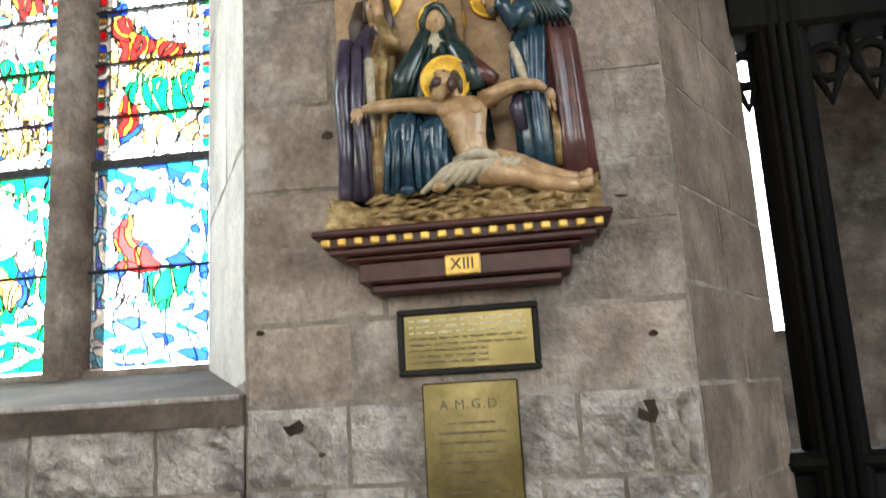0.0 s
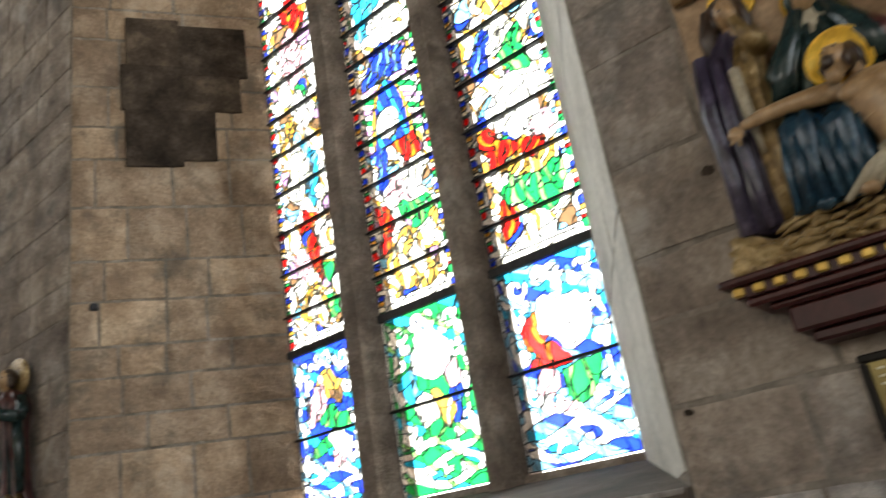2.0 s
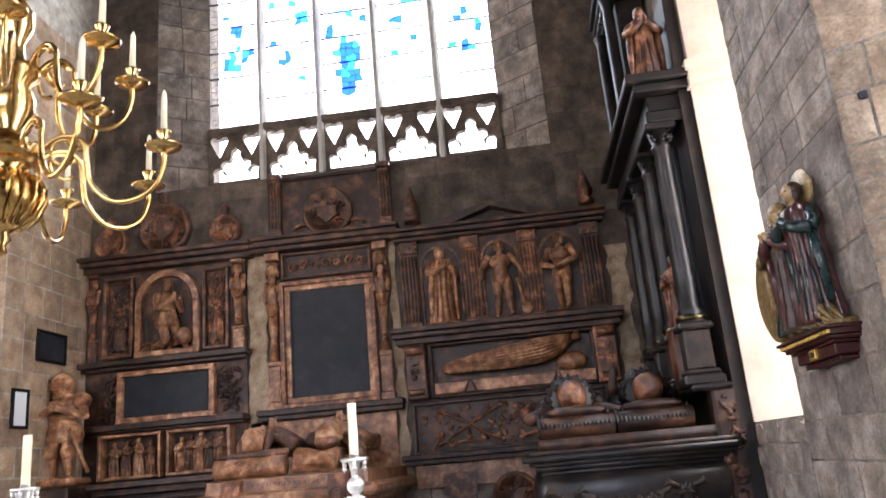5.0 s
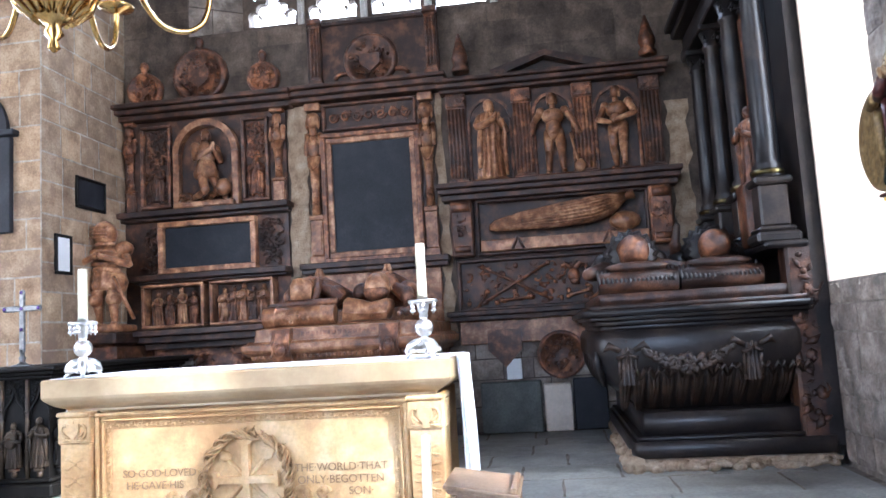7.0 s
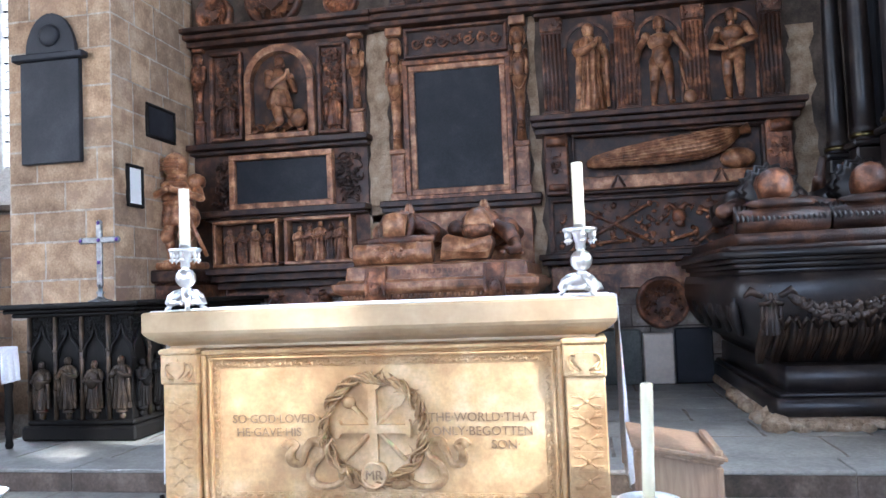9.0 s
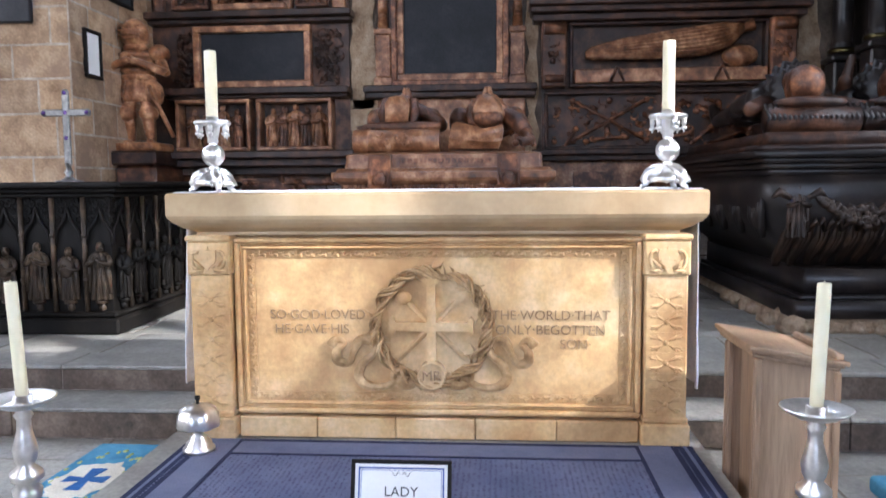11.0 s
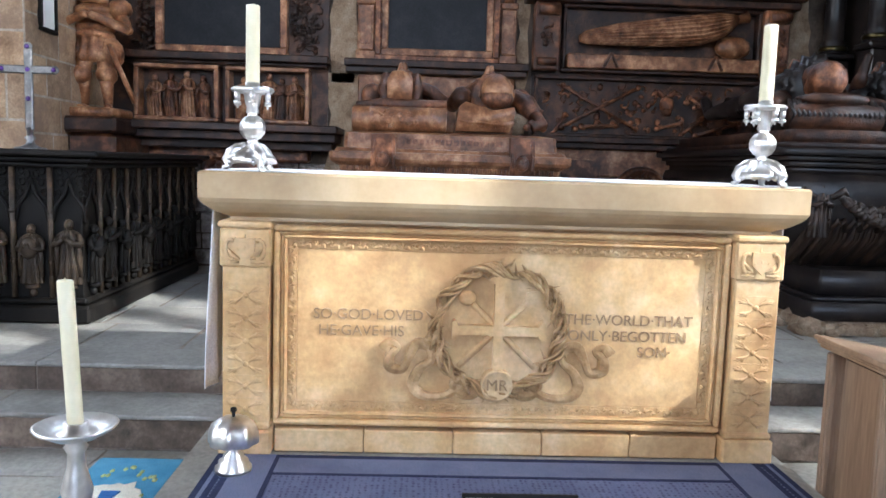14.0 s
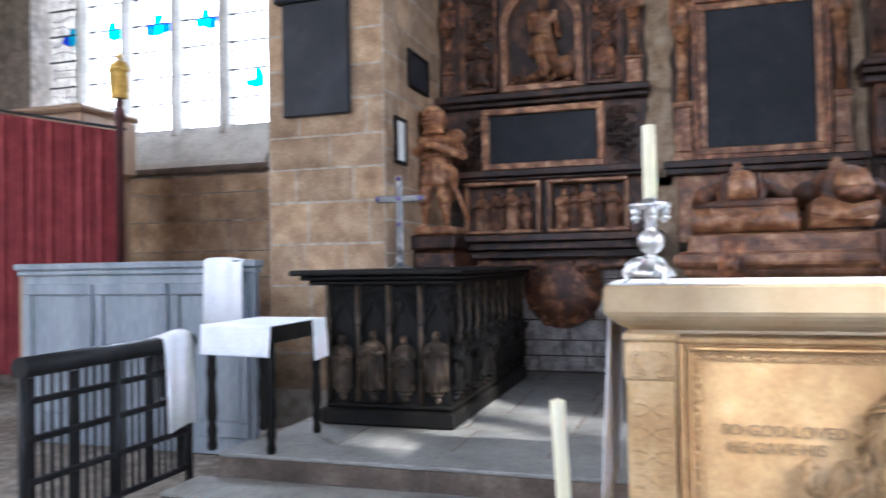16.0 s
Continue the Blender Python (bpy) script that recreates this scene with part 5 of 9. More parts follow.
def fluted(parent, y, z0, z1, w=0.2):
    bm = bmesh.new()
    box(bm, MX, MX + 0.1, y - w / 2 - 0.015, y + w / 2 + 0.015, z0, z0 + 0.07, 0.01)
    box(bm, MX, MX + 0.07, y - w / 2, y + w / 2, z0 + 0.07, z1 - 0.14)
    for k in range(5):
        yy = y - w / 2 + (k + 0.5) * w / 5
        tube(bm, [(MX + 0.07, yy, z0 + 0.09), (MX + 0.07, yy, z1 - 0.16)], w / 5 * 0.36, 8)
    box(bm, MX, MX + 0.1, y - w / 2 - 0.01, y + w / 2 + 0.01, z1 - 0.14, z1, 0.01)
    carve_scatter(bm, y - w / 2, y + w / 2, z1 - 0.13, z1 - 0.02, MX + 0.1, 10, int(y * 100) + 500, 0.012, 0.022)
    return part("fluted_pilaster", bm, WOOD, parent)


def roundel(parent, y, z, r, mat, seed, shield=True):
    bm = bmesh.new()
    n0 = mark(bm)
    lathe(bm, [(r, 0), (r, 0.07), (r * 0.95, 0.1), (r * 0.84, 0.1), (r * 0.78, 0.05), (0.01, 0.05)], n=36)
    placed(bm, n0, Matrix.Translation((MX, y, z)) @ Matrix.Rotation(math.pi / 2, 4, "Y"))
    rr = random.Random(seed)
    for i in range(60):
        a, q = rr.uniform(0, 6.28), r * rr.uniform(0.25, 0.74)
        ball(bm, (MX + 0.06, y + q * math.cos(a), z + q * math.sin(a)), (0.03, rr.uniform(0.04, 0.1) * r, rr.uniform(0.04, 0.1) * r), 0, 1)
    if shield:
        s = r * 0.36
        prism(bm, [(y - s, z + s * 0.6), (y + s, z + s * 0.6), (y + s, z - s * 0.5), (y, z - s * 1.3), (y - s, z - s * 0.5)], MX + 0.04, MX + 0.1, "x")
    return part("heraldic_roundel", bm, mat, parent)


def niche_arch(bm, y, w, z0, z1, x0, x1, band):
    """An arched surround."""
    r = w / 2
    zs = z1 - r
    box(bm, x0, x1, y - r, y - r + band, z0, zs, 0.008)
    box(bm, x0, x1, y + r - band, y + r, z0, zs, 0.008)
    n = 14
    for k in range(n):
        a, b = math.pi * k / n, math.pi * (k + 1) / n
        o = [(y + r * math.cos(a), zs + r * math.sin(a)), (y + r * math.cos(b), zs + r * math.sin(b)), (y + (r - band) * math.cos(b), zs + (r - band) * math.sin(b)), (y + (r - band) * math.cos(a), zs + (r - band) * math.sin(a))]
        prism(bm, o, x0, x1, "x")


# left monument: kneeling knight in a niche
m1 = thing("wall_monument", (MX, -3.5, 1.37), "dark brown carved wall monument with niche and slate tablet", "monument")
slab(m1, "back_panel", -4.42, -2.56, 1.5, 3.9, MX, MX + 0.03, WOOD_BLACK, 0.0)
ledge(m1, "cornice", -4.46, -2.5, [(3.8, 3.86, 0.16), (3.86, 3.91, 0.24), (3.91, 3.96, 0.3)])
ledge(m1, "shelf", -4.38, -2.56, [(2.68, 2.72, 0.14), (2.72, 2.78, 0.22)])
ledge(m1, "lower_shelf", -4.22, -2.6, [(2.0, 2.03, 0.16), (2.03, 2.09, 0.24)])
ledge(m1, "base_ledge", -4.62, -2.56, [(1.3, 1.37, 0.3), (1.37, 1.44, 0.46), (1.44, 1.5, 0.58)])
bm = bmesh.new()
niche_arch(bm, -3.44, 0.74, 2.8, 3.76, MX + 0.03, MX + 0.13, 0.07)
box(bm, MX + 0.03, MX + 0.2, -3.78, -3.1, 2.78, 2.85, 0.015)
part("niche_surround", bm, WOOD_LIGHT, m1)
bm = bmesh.new()
kneeler_carving(bm, turn(MX + 0.14, -3.42, 2.86, 50), 0.72)
carve_scatter(bm, -3.72, -3.2, 2.85, 2.9, MX + 0.12, 12, 3, 0.02, 0.05)
ball(bm, (MX + 0.16, -3.22, 2.98), (0.08, 0.085, 0.1))
part("kneeling_relief", bm, WOOD_LIGHT, m1, "kneeling knight carved in relief", True)
for y0, y1, sd in ((-4.2, -3.85, 7), (-3.04, -2.74, 8)):
    bm = bmesh.new()
    frame_round(bm, y0, y1, 2.82, 3.74, 0.035, MX + 0.03, MX + 0.1)
    pf = part("panel_frame", bm, WOOD, m1)
    bm = bmesh.new()
    carve_scatter(bm, y0 + 0.06, y1 - 0.06, 3.3, 3.68, MX + 0.045, 90, sd, 0.012, 0.028)
    carve_scatter(bm, y0 + 0.06, y1 - 0.06, 2.88, 3.25, MX + 0.045, 60, sd + 5, 0.014, 0.032)
    robed(bm, turn(MX + 0.05, (y0 + y1) / 2, 2.9, 0), 0.42, seed=sd)
    part("carved_trophy", bm, WOOD, pf)
term_figure(m1, -2.64, 2.72, 3.82, 0.15)
term_figure(m1, -4.33, 2.72, 3.82, 0.12, WOOD)
bm = bmesh.new()
frame_round(bm, -4.0, -2.9, 2.1, 2.66, 0.06, MX + 0.03, MX + 0.13)
for s in (-1, 1):
    box(bm, MX + 0.03, MX + 0.11, -3.45 + s * 0.5 - 0.07, -3.45 + s * 0.5 + 0.07, 2.09, 2.12, 0.01)
part("tablet_frame", bm, WOOD_LIGHT, m1)
slab(m1, "tablet", -3.94, -2.96, 2.16, 2.6, MX + 0.03, MX + 0.07, SLATE, 0.004, "blank black slate tablet")
bm = bmesh.new()
carve_scatter(bm, -4.16, -4.04, 2.14, 2.6, MX + 0.05, 60, 21)
part("side_scroll", bm, WOOD_BLACK, m1)
bm = bmesh.new()
carve_scatter(bm, -2.86, -2.64, 2.14, 2.6, MX + 0.05, 80, 22)
part("side_scroll", bm, WOOD_BLACK, m1)
bm = bmesh.new()
carve_scatter(bm, -3.55, -3.35, 2.06, 2.12, MX + 0.1, 8, 23)
part("tablet_drop", bm, WOOD_BLACK, m1)
for y0, y1, n, sd in ((-4.16, -3.46, 4, 31), (-3.40, -2.70, 5, 32)):
    bm = bmesh.new()
    frame_round(bm, y0, y1, 1.52, 1.99, 0.035, MX + 0.03, MX + 0.2)
    wf = part("relief_frame", bm, WOOD_LIGHT, m1)
    for k in range(n):
        bm = bmesh.new()
        y = y0 + 0.08 + (k + 0.5) * (y1 - y0 - 0.16) / n
        robed(bm, turn(MX + 0.1, y, 1.55, -25 if sd == 31 else 30), 0.38 + 0.02 * ((k * 7) % 3 - 1), seed=sd * 10 + k, folds=7)
        part("mourner_relief", bm, WOOD if k % 2 else WOOD_LIGHT, wf, "small kneeling mourner carved in relief")
bm = bmesh.new()
n0 = mark(bm)
lathe(bm, [(0.36, 0), (0.34, 0.07), (0.2, 0.13), (0.05, 0.16)], n=32)
placed(bm, n0, Matrix.Translation((MX, -3.3, 1.02)) @ Matrix.Rotation(math.pi / 2, 4, "Y"))
carve_scatter(bm, -3.6, -3.0, 0.75, 1.25, MX + 0.1, 60, 41, 0.02, 0.05)
box(bm, MX, MX + 0.12, -4.2, -2.7, 1.2, 1.32, 0.02)
part("corbel", bm, WOOD, m1, "carved corbel under the ledge")

# knight standing on the ledge
kn = bmesh.new()
bare(kn, turn(-7.95, -4.3, 1.56, 10), 1.02, stride=0.05, arms=((0.1, 0.22, 0.6, 0.2, 0.02, 0.68), (0.1, -0.22, 0.6, 0.2, -0.02, 0.68)), armour=True)
ball(kn, (-7.93, -4.3, 2.5), (0.115, 0.105, 0.14))
for k in range(4):
    tube(kn, [(-7.82 - k * 0.005, -4.38, 2.45 + k * 0.035), (-7.805 - k * 0.008, -4.3, 2.45 + k * 0.035), (-7.82 - k * 0.005, -4.22, 2.45 + k * 0.035)], 0.008, 6)
tube(kn, [(-7.93, -4.3, 2.58), (-7.95, -4.3, 2.63)], [0.06, 0.02], 10)
lathe(kn, [(0.085, 0), (0.092, 0.02), (0.07, 0.05)], (-7.93, -4.3, 2.37), 24)
for s in (-1, 1):
    ball(kn, (-7.92, -4.3 + s * 0.085, 1.83), (0.085, 0.07, 0.08))
    ball(kn, (-7.95, -4.3 + s * 0.1, 2.0), (0.1, 0.09, 0.13))
    ball(kn, (-7.95, -4.3 + s * 0.17, 2.34), (0.09, 0.08, 0.08))
tube(kn, [(-7.82, -4.16, 2.05), (-7.9, -4.02, 1.62)], 0.018, 8)
for v in kn.verts:
    v.co.y = -4.3 + (v.co.y + 4.3) * 1.14
    v.co.x = -7.95 + (v.co.x + 7.95) * 1.2
box(kn, -8.15, -7.72, -4.54, -4.08, 1.5, 1.575, 0.03, 2)
tagged(part("knight_statue", kn, WOOD_LIGHT, None, "", True), "brown carved statue of a praying armoured knight", "statue")
bm = bmesh.new()
box(bm, WX, -7.68, -4.42, -4.06, 1.2, 1.38, 0.03)
prism(bm, [(-7.7, 1.2), (WX, 0.98), (WX, 1.2)], -4.4, -4.08, "y")
part("bracket", bm, WOOD, m1)
bm = bmesh.new()
box(bm, WX, -7.64, -4.44, -4.04, 1.38, 1.5, 0.02)
part("bracket_top", bm, WOOD_BLACK, m1)

# middle monument: large slate panel
m2 = thing("wall_monument", (MX, -1.63, 2.0), "dark carved wall monument framing a large black slate panel", "monument")
slab(m2, "back_panel", -2.3, -0.96, 2.05, 3.9, MX, MX + 0.02, WOOD_BLACK, 0.0)
ledge(m2, "cornice", -2.48, -0.84, [(3.82, 3.87, 0.16), (3.87, 3.93, 0.22), (3.93, 3.97, 0.27)])
ledge(m2, "base_moulding", -2.36, -0.9, [(1.98, 2.03, 0.16), (2.03, 2.09, 0.2)])
for w, d, mt in ((0.05, 0.11, WOOD), (0.06, 0.08, WOOD_LIGHT)):
    o = 0.0 if mt is WOOD else 0.05
    bm = bmesh.new()
    frame_round(bm, -2.16 + o, -1.1 - o, 2.09 + o, 3.47 - o, w, MX + 0.02, MX + d)
    part("panel_frame", bm, mt, m2)
slab(m2, "tablet", -2.06, -1.2, 2.19, 3.37, MX + 0.02, MX + 0.05, SLATE, 0.004, "large blank black slate tablet")
bm = bmesh.new()
frame_round(bm, -2.14, -1.12, 3.5, 3.8, 0.03, MX + 0.02, MX + 0.08)
part("frieze_frame", bm, WOOD, m2)
bm = bmesh.new()
for k in range(7):
    y = -2.02 + k * 0.13
    tube(bm, [(MX + 0.035, y + 0.055 * math.cos(q) * (1 - q * 0.09), 3.65 + (1 if k % 2 else -1) * 0.055 * math.sin(q) * (1 - q * 0.09)) for q in np.linspace(0, 8, 18)], 0.013, 6)
carve_scatter(bm, -2.05, -1.2, 3.58, 3.72, MX + 0.03, 24, 51, 0.01, 0.02)
part("frieze_scroll", bm, WOOD, m2)
term_figure(m2, -2.24, 2.09, 3.82, 0.17)
term_figure(m2, -1.02, 2.09, 3.82, 0.16)
slab(m2, "apron", -2.3, -0.95, 1.4, 1.98, MX, MX + 0.06, WOOD_LIGHT, 0.01)
bm = bmesh.new()
frame_round(bm, -2.28, -0.84, 3.98, 4.72, 0.05, MX, MX + 0.05)
part("attic_frame", bm, WOOD_BLACK, m2)
slab(m2, "attic_panel", -2.24, -0.88, 4.02, 4.68, MX - 0.002, MX + 0.02, WOOD_BLACK, 0.0)
for y in (-2.18, -0.92):
    bm = bmesh.new()
    box(bm, MX, MX + 0.12, y - 0.08, y + 0.08, 3.98, 4.06, 0.01)
    box(bm, MX, MX + 0.09, y - 0.06, y + 0.06, 4.06, 4.68, 0.005)
    for k in range(3):
        tube(bm, [(MX + 0.09, y - 0.035 + k * 0.035, 4.1), (MX + 0.09, y - 0.035 + k * 0.035, 4.64)], 0.012, 6)
    box(bm, MX, MX + 0.12, y - 0.08, y + 0.08, 4.68, 4.75, 0.01)
    part("attic_pilaster", bm, WOOD, m2)
roundel(m2, -1.58, 4.24, 0.29, WOOD, 61)
for s in (-1, 1):
    bm = bmesh.new()
    tube(bm, [(MX + 0.05, -1.58 + s * (0.3 + 0.1 * math.cos(q)), 4.06 + 0.06 * math.sin(q)) for q in np.linspace(0, 5, 12)], 0.022, 6)
    part("attic_scroll", bm, WOOD, m2)

crests = [(-3.5, 4.27, 0.31, 71), (-4.15, 4.16, 0.2, 72), (-2.78, 4.17, 0.18, 73)]
for y, z, r, sd in crests:
    c = thing("heraldic_crest", (MX, y, 3.965), "round carved coat of arms standing on the cornice", "carving", "crests on the cornice")
    bm = bmesh.new()
    box(bm, MX, MX + 0.16, y - r * 0.8, y + r * 0.8, 3.965, z - r * 0.9, 0.01)
    part("foot", bm, WOOD, c)
    roundel(c, y, z, r, WOOD, sd, sd == 71)
    bm = bmesh.new()
    lathe(bm, [(0.05, 0), (0.03, 0.03), (0.05, 0.07), (0.045, 0.11), (0.012, 0.14)], (MX + 0.06, y, z + r - 0.01), 12)
    part("finial", bm, WOOD, c)
for y, z in ((-0.62, 3.97), (1.28, 3.95)):
    bm = bmesh.new()
    lathe(bm, [(0.09, 0), (0.09, 0.05), (0.06, 0.08), (0.085, 0.13), (0.085, 0.17), (0.045, 0.3), (0.012, 0.42)], (MX + 0.13, y, z), 4 if y > 0 else 14)
    tagged(part("finial", bm, WOOD, None), "small dark carved obelisk finial on the cornice", "finial", "cornice finials")

# right monument: three figures over a shrouded effigy
m3 = thing("wall_monument", (MX, 0.3, 1.4), "dark carved monument with three figures over a shrouded effigy", "monument")
slab(m3, "back_panel", -0.8, 1.38, 1.45, 3.8, MX, MX + 0.02, WOOD_BLACK, 0.0)
bm = bmesh.new()
mould(bm, -0.82, 1.4, [(3.76, 3.8, 0.14), (3.8, 3.85, 0.2), (3.85, 3.89, 0.25)], MX)
part("cornice", bm, WOOD_BLACK, m3)
bm = bmesh.new()
for s in (-1, 1):
    prism(bm, [(0.25 + s * 0.56, 3.89), (0.25 + s * 0.56, 3.93), (0.25, 4.09), (0.25, 4.03), (0.25 + s * 0.4, 3.89)], MX, MX + 0.24 - 0.002 * (s > 0), "x")
prism(bm, [(-0.2, 3.89), (0.7, 3.89), (0.25, 4.04)], MX, MX + 0.1, "x")
part("pediment", bm, WOOD_BLACK, m3)
for y in (-0.7, -0.02, 0.6, 1.27):
    fluted(m3, y, 2.78, 3.76, 0.19)
ledge(m3, "shelf", -0.84, 1.4, [(2.62, 2.68, 0.2), (2.68, 2.73, 0.28), (2.73, 2.78, 0.34)])
for y, w in ((-0.36, 0.46), (0.29, 0.42), (0.93, 0.46)):
    bm = bmesh.new()
    niche_arch(bm, y, w, 2.78, 3.7, MX + 0.02, MX + 0.05, 0.03)
    box(bm, MX + 0.02, MX + 0.2, y - w / 2 + 0.03, y + w / 2 - 0.03, 2.78, 2.82, 0.015)
    part("niche", bm, WOOD, m3)
bm = bmesh.new()
robed(bm, turn(MX + 0.12, -0.36, 2.82, 35), 0.84, seed=5, grip=1.0, folds=11)
tube(bm, [(MX + 0.2, -0.2, 2.84), (MX + 0.22, -0.2, 3.3), (MX + 0.2, -0.22, 3.42)], 0.018, 8)
part("hooded_figure", bm, WOOD_LIGHT, m3, "hooded robed figure carved in relief", True)
bm = bmesh.new()
bare(bm, turn(MX + 0.12, 0.29, 2.82, 0), 0.84, kilt=False, arms=((0.06, 0.24, 0.62, 0.08, 0.3, 0.48), (0.06, -0.24, 0.62, 0.08, -0.26, 0.5)))
tube(bm, [(MX + 0.17, 0.53, 2.84), (MX + 0.17, 0.45, 3.22)], 0.015, 6)
ball(bm, (MX + 0.17, 0.53, 2.88), (0.03, 0.06, 0.07))
part("skeleton_figure", bm, WOOD_LIGHT, m3, "gaunt figure with a spade carved in relief", True)
bm = bmesh.new()
bare(bm, turn(MX + 0.12, 0.93, 2.83, -25), 0.84, kilt=False, stride=0.1, arms=((0.06, 0.24, 0.62, 0.14, 0.02, 0.55), (0.1, -0.2, 0.6, 0.16, -0.02, 0.52)))
part("child_figure", bm, WOOD_LIGHT, m3, "unclothed young figure carved in relief", True)
# shrouded effigy in its recess
bm = bmesh.new()
frame_round(bm, -0.56, 1.16, 2.05, 2.62, 0.03, MX + 0.02, MX + 0.12)
part("recess_frame", bm, WOOD_BLACK, m3)
for y in (-0.7, 1.27):
    bm = bmesh.new()
    box(bm, MX + 0.02, MX + 0.18, y - 0.11, y + 0.11, 2.05, 2.62, 0.015)
    tube(bm, [(MX + 0.2, y - 0.09, 2.55), (MX + 0.2, y + 0.09, 2.55)], 0.05, 10)
    tube(bm, [(MX + 0.19, y - 0.08, 2.12), (MX + 0.19, y + 0.08, 2.12)], 0.035, 10)
    carve_scatter(bm, y - 0.07, y + 0.07, 2.18, 2.48, MX + 0.18, 14, int(y * 50) + 90, 0.015, 0.03)
    part("scrolled_bracket", bm, WOOD, m3)
slab(m3, "plinth_band", -0.52, 1.14, 2.08, 2.2, MX + 0.02, MX + 0.17, WOOD_LIGHT, 0.01)
for y in (-0.15, 0.75):
    bm = bmesh.new()
    for s in (-1, 1):
        tube(bm, [(MX + 0.18, y + s * 0.06, 2.09), (MX + 0.18, y, 2.21)], 0.014, 6)
    part("trestle", bm, WOOD, m3)
bm = bmesh.new()
pts = [(MX + 0.12, -0.42, 2.33), (MX + 0.12, -0.36, 2.34), (MX + 0.13, -0.1, 2.37), (MX + 0.13, 0.3, 2.4), (MX + 0.13, 0.6, 2.43), (MX + 0.13, 0.78, 2.47), (MX + 0.13, 0.86, 2.5), (MX + 0.13, 0.93, 2.53), (MX + 0.13, 1.02, 2.56)]
tube(bm, pts, [0.015, 0.05, 0.085, 0.115, 0.125, 0.105, 0.07, 0.03, 0.055], 20)
for k in range(11):
    a = -1.3 + k * 0.28
    tube(bm, [(p[0] + r * math.cos(a), p[1], p[2] + r * math.sin(a)) for p, r in zip(pts[:8], [0.018, 0.05, 0.085, 0.115, 0.125, 0.105, 0.07, 0.033])], 0.011, 5)
ball(bm, (MX + 0.1, 0.92, 2.3), (0.08, 0.16, 0.1))
part("shrouded_effigy", bm, WOOD_LIGHT, m3, "knotted shrouded body carved in relief", True)
# bones and skull panel
bm = bmesh.new()
frame_round(bm, -0.78, 1.2, 1.5, 2.02, 0.03, MX + 0.02, MX + 0.1)
part("lower_frame", bm, WOOD_BLACK, m3)
ledge(m3, "lower_ledge", -0.84, 1.24, [(1.4, 1.45, 0.16), (1.45, 1.5, 0.24)])
bm = bmesh.new()
def bone(y, z, a, ln):
    c, s = math.cos(a) * ln / 2, math.sin(a) * ln / 2
    tube(bm, [(MX + 0.06, y - c, z - s), (MX + 0.07, y, z), (MX + 0.06, y + c, z + s)], 0.016, 6)
    for q in (-1, 1):
        ball(bm, (MX + 0.06, y + q * c, z + q * s), (0.025, 0.03, 0.03), 0, 1)
for y, z, a, ln in ((-0.2, 1.76, 0.5, 0.75), (-0.2, 1.76, -0.5, 0.75), (-0.2, 1.6, 0.05, 0.3), (0.42, 1.62, 0.25, 0.22), (0.62, 1.62, 0.7, 0.22), (0.8, 1.75, -0.5, 0.5), (0.85, 1.6, 0.3, 0.4), (-0.55, 1.6, 1.0, 0.2), (1.0, 1.8, 0.6, 0.3)):
    bone(y, z, a, ln)
ball(bm, (MX + 0.09, 0.38, 1.8), (0.06, 0.065, 0.075))
ball(bm, (MX + 0.1, 0.38, 1.74), (0.045, 0.045, 0.04))
for s in (-1, 1):
    tube(bm, [(MX + 0.06, 0.38, 1.85), (MX + 0.06, 0.38 + s * 0.07, 1.92), (MX + 0.05, 0.38 + s * 0.12, 1.9)], [0.03, 0.02, 0.008], 6)
carve_scatter(bm, -0.7, 1.1, 1.56, 1.96, MX + 0.04, 150, 77, 0.012, 0.032)
part("bones_relief", bm, WOOD, m3, "crossed bones and skull carved in relief")
slab(m3, "apron", -0.8, 1.0, 1.16, 1.4, MX, MX + 0.05, WOOD_LIGHT, 0.01)
roundel(m3, 0.2, 1.02, 0.24, WOOD, 81, False)
bm = bmesh.new()
prism(bm, [(-0.52, 1.3), (-0.18, 1.3), (-0.18, 1.1), (-0.35, 0.92), (-0.52, 1.1)], MX, MX + 0.1, "x")
part("shield", bm, WOOD, m3)

# leaning slabs
for nm, y0, y1, z1, th, mt, lb in (("stone_slab", -0.62, -0.02, 0.78, 0.12, GREY_SLAB, "grey-green stone slab leaning on the wall"), ("plaster_block", 0.0, 0.27, 0.74, 0.1, PLASTER, "pale plastered block by the wall"), ("slate_slab", 0.29, 0.62, 0.78, 0.05, SLATE, "black slate slab leaning on the wall")):
    bm = bmesh.new()
    box(bm, WX + 0.02, WX + 0.02 + th, y0, y1, UP, z1, 0.012)
    tagged(part(nm, bm, mt), lb, "slab")
bm = bmesh.new()
box(bm, WX + 0.06, WX + 0.1, -0.35, -0.2, 0.8, 1.0, 0.004)
tagged(part("paper_notice", bm, PAPER), "small white notice card standing on a slab", "notice")
# bare mortared strips between the monuments
for y0, y1, z0, z1 in ((-2.54, -2.33, 1.9, 3.82), (-0.935, -0.845, 1.3, 3.82), (1.42, 1.62, 1.9, 3.5), (-2.56, -2.3, 0.3, 1.98)):
    bm = bmesh.new()
    rr = random.Random(int(y0 * 100) + 900)
    n = 14
    a = [(y0 + rr.uniform(-0.03, 0.03), z0 + (z1 - z0) * k / n) for k in range(n + 1)]
    b = [(y1 + rr.uniform(-0.03, 0.03), z0 + (z1 - z0) * k / n) for k in range(n + 1)]
    prism(bm, a + b[::-1], WX, MX + 0.018, "x")
    tagged(part("trim_mortar", bm, OLD_MORTAR), "rough bare mortar strip", "trim", kind="structure")

# ---- tombs ----


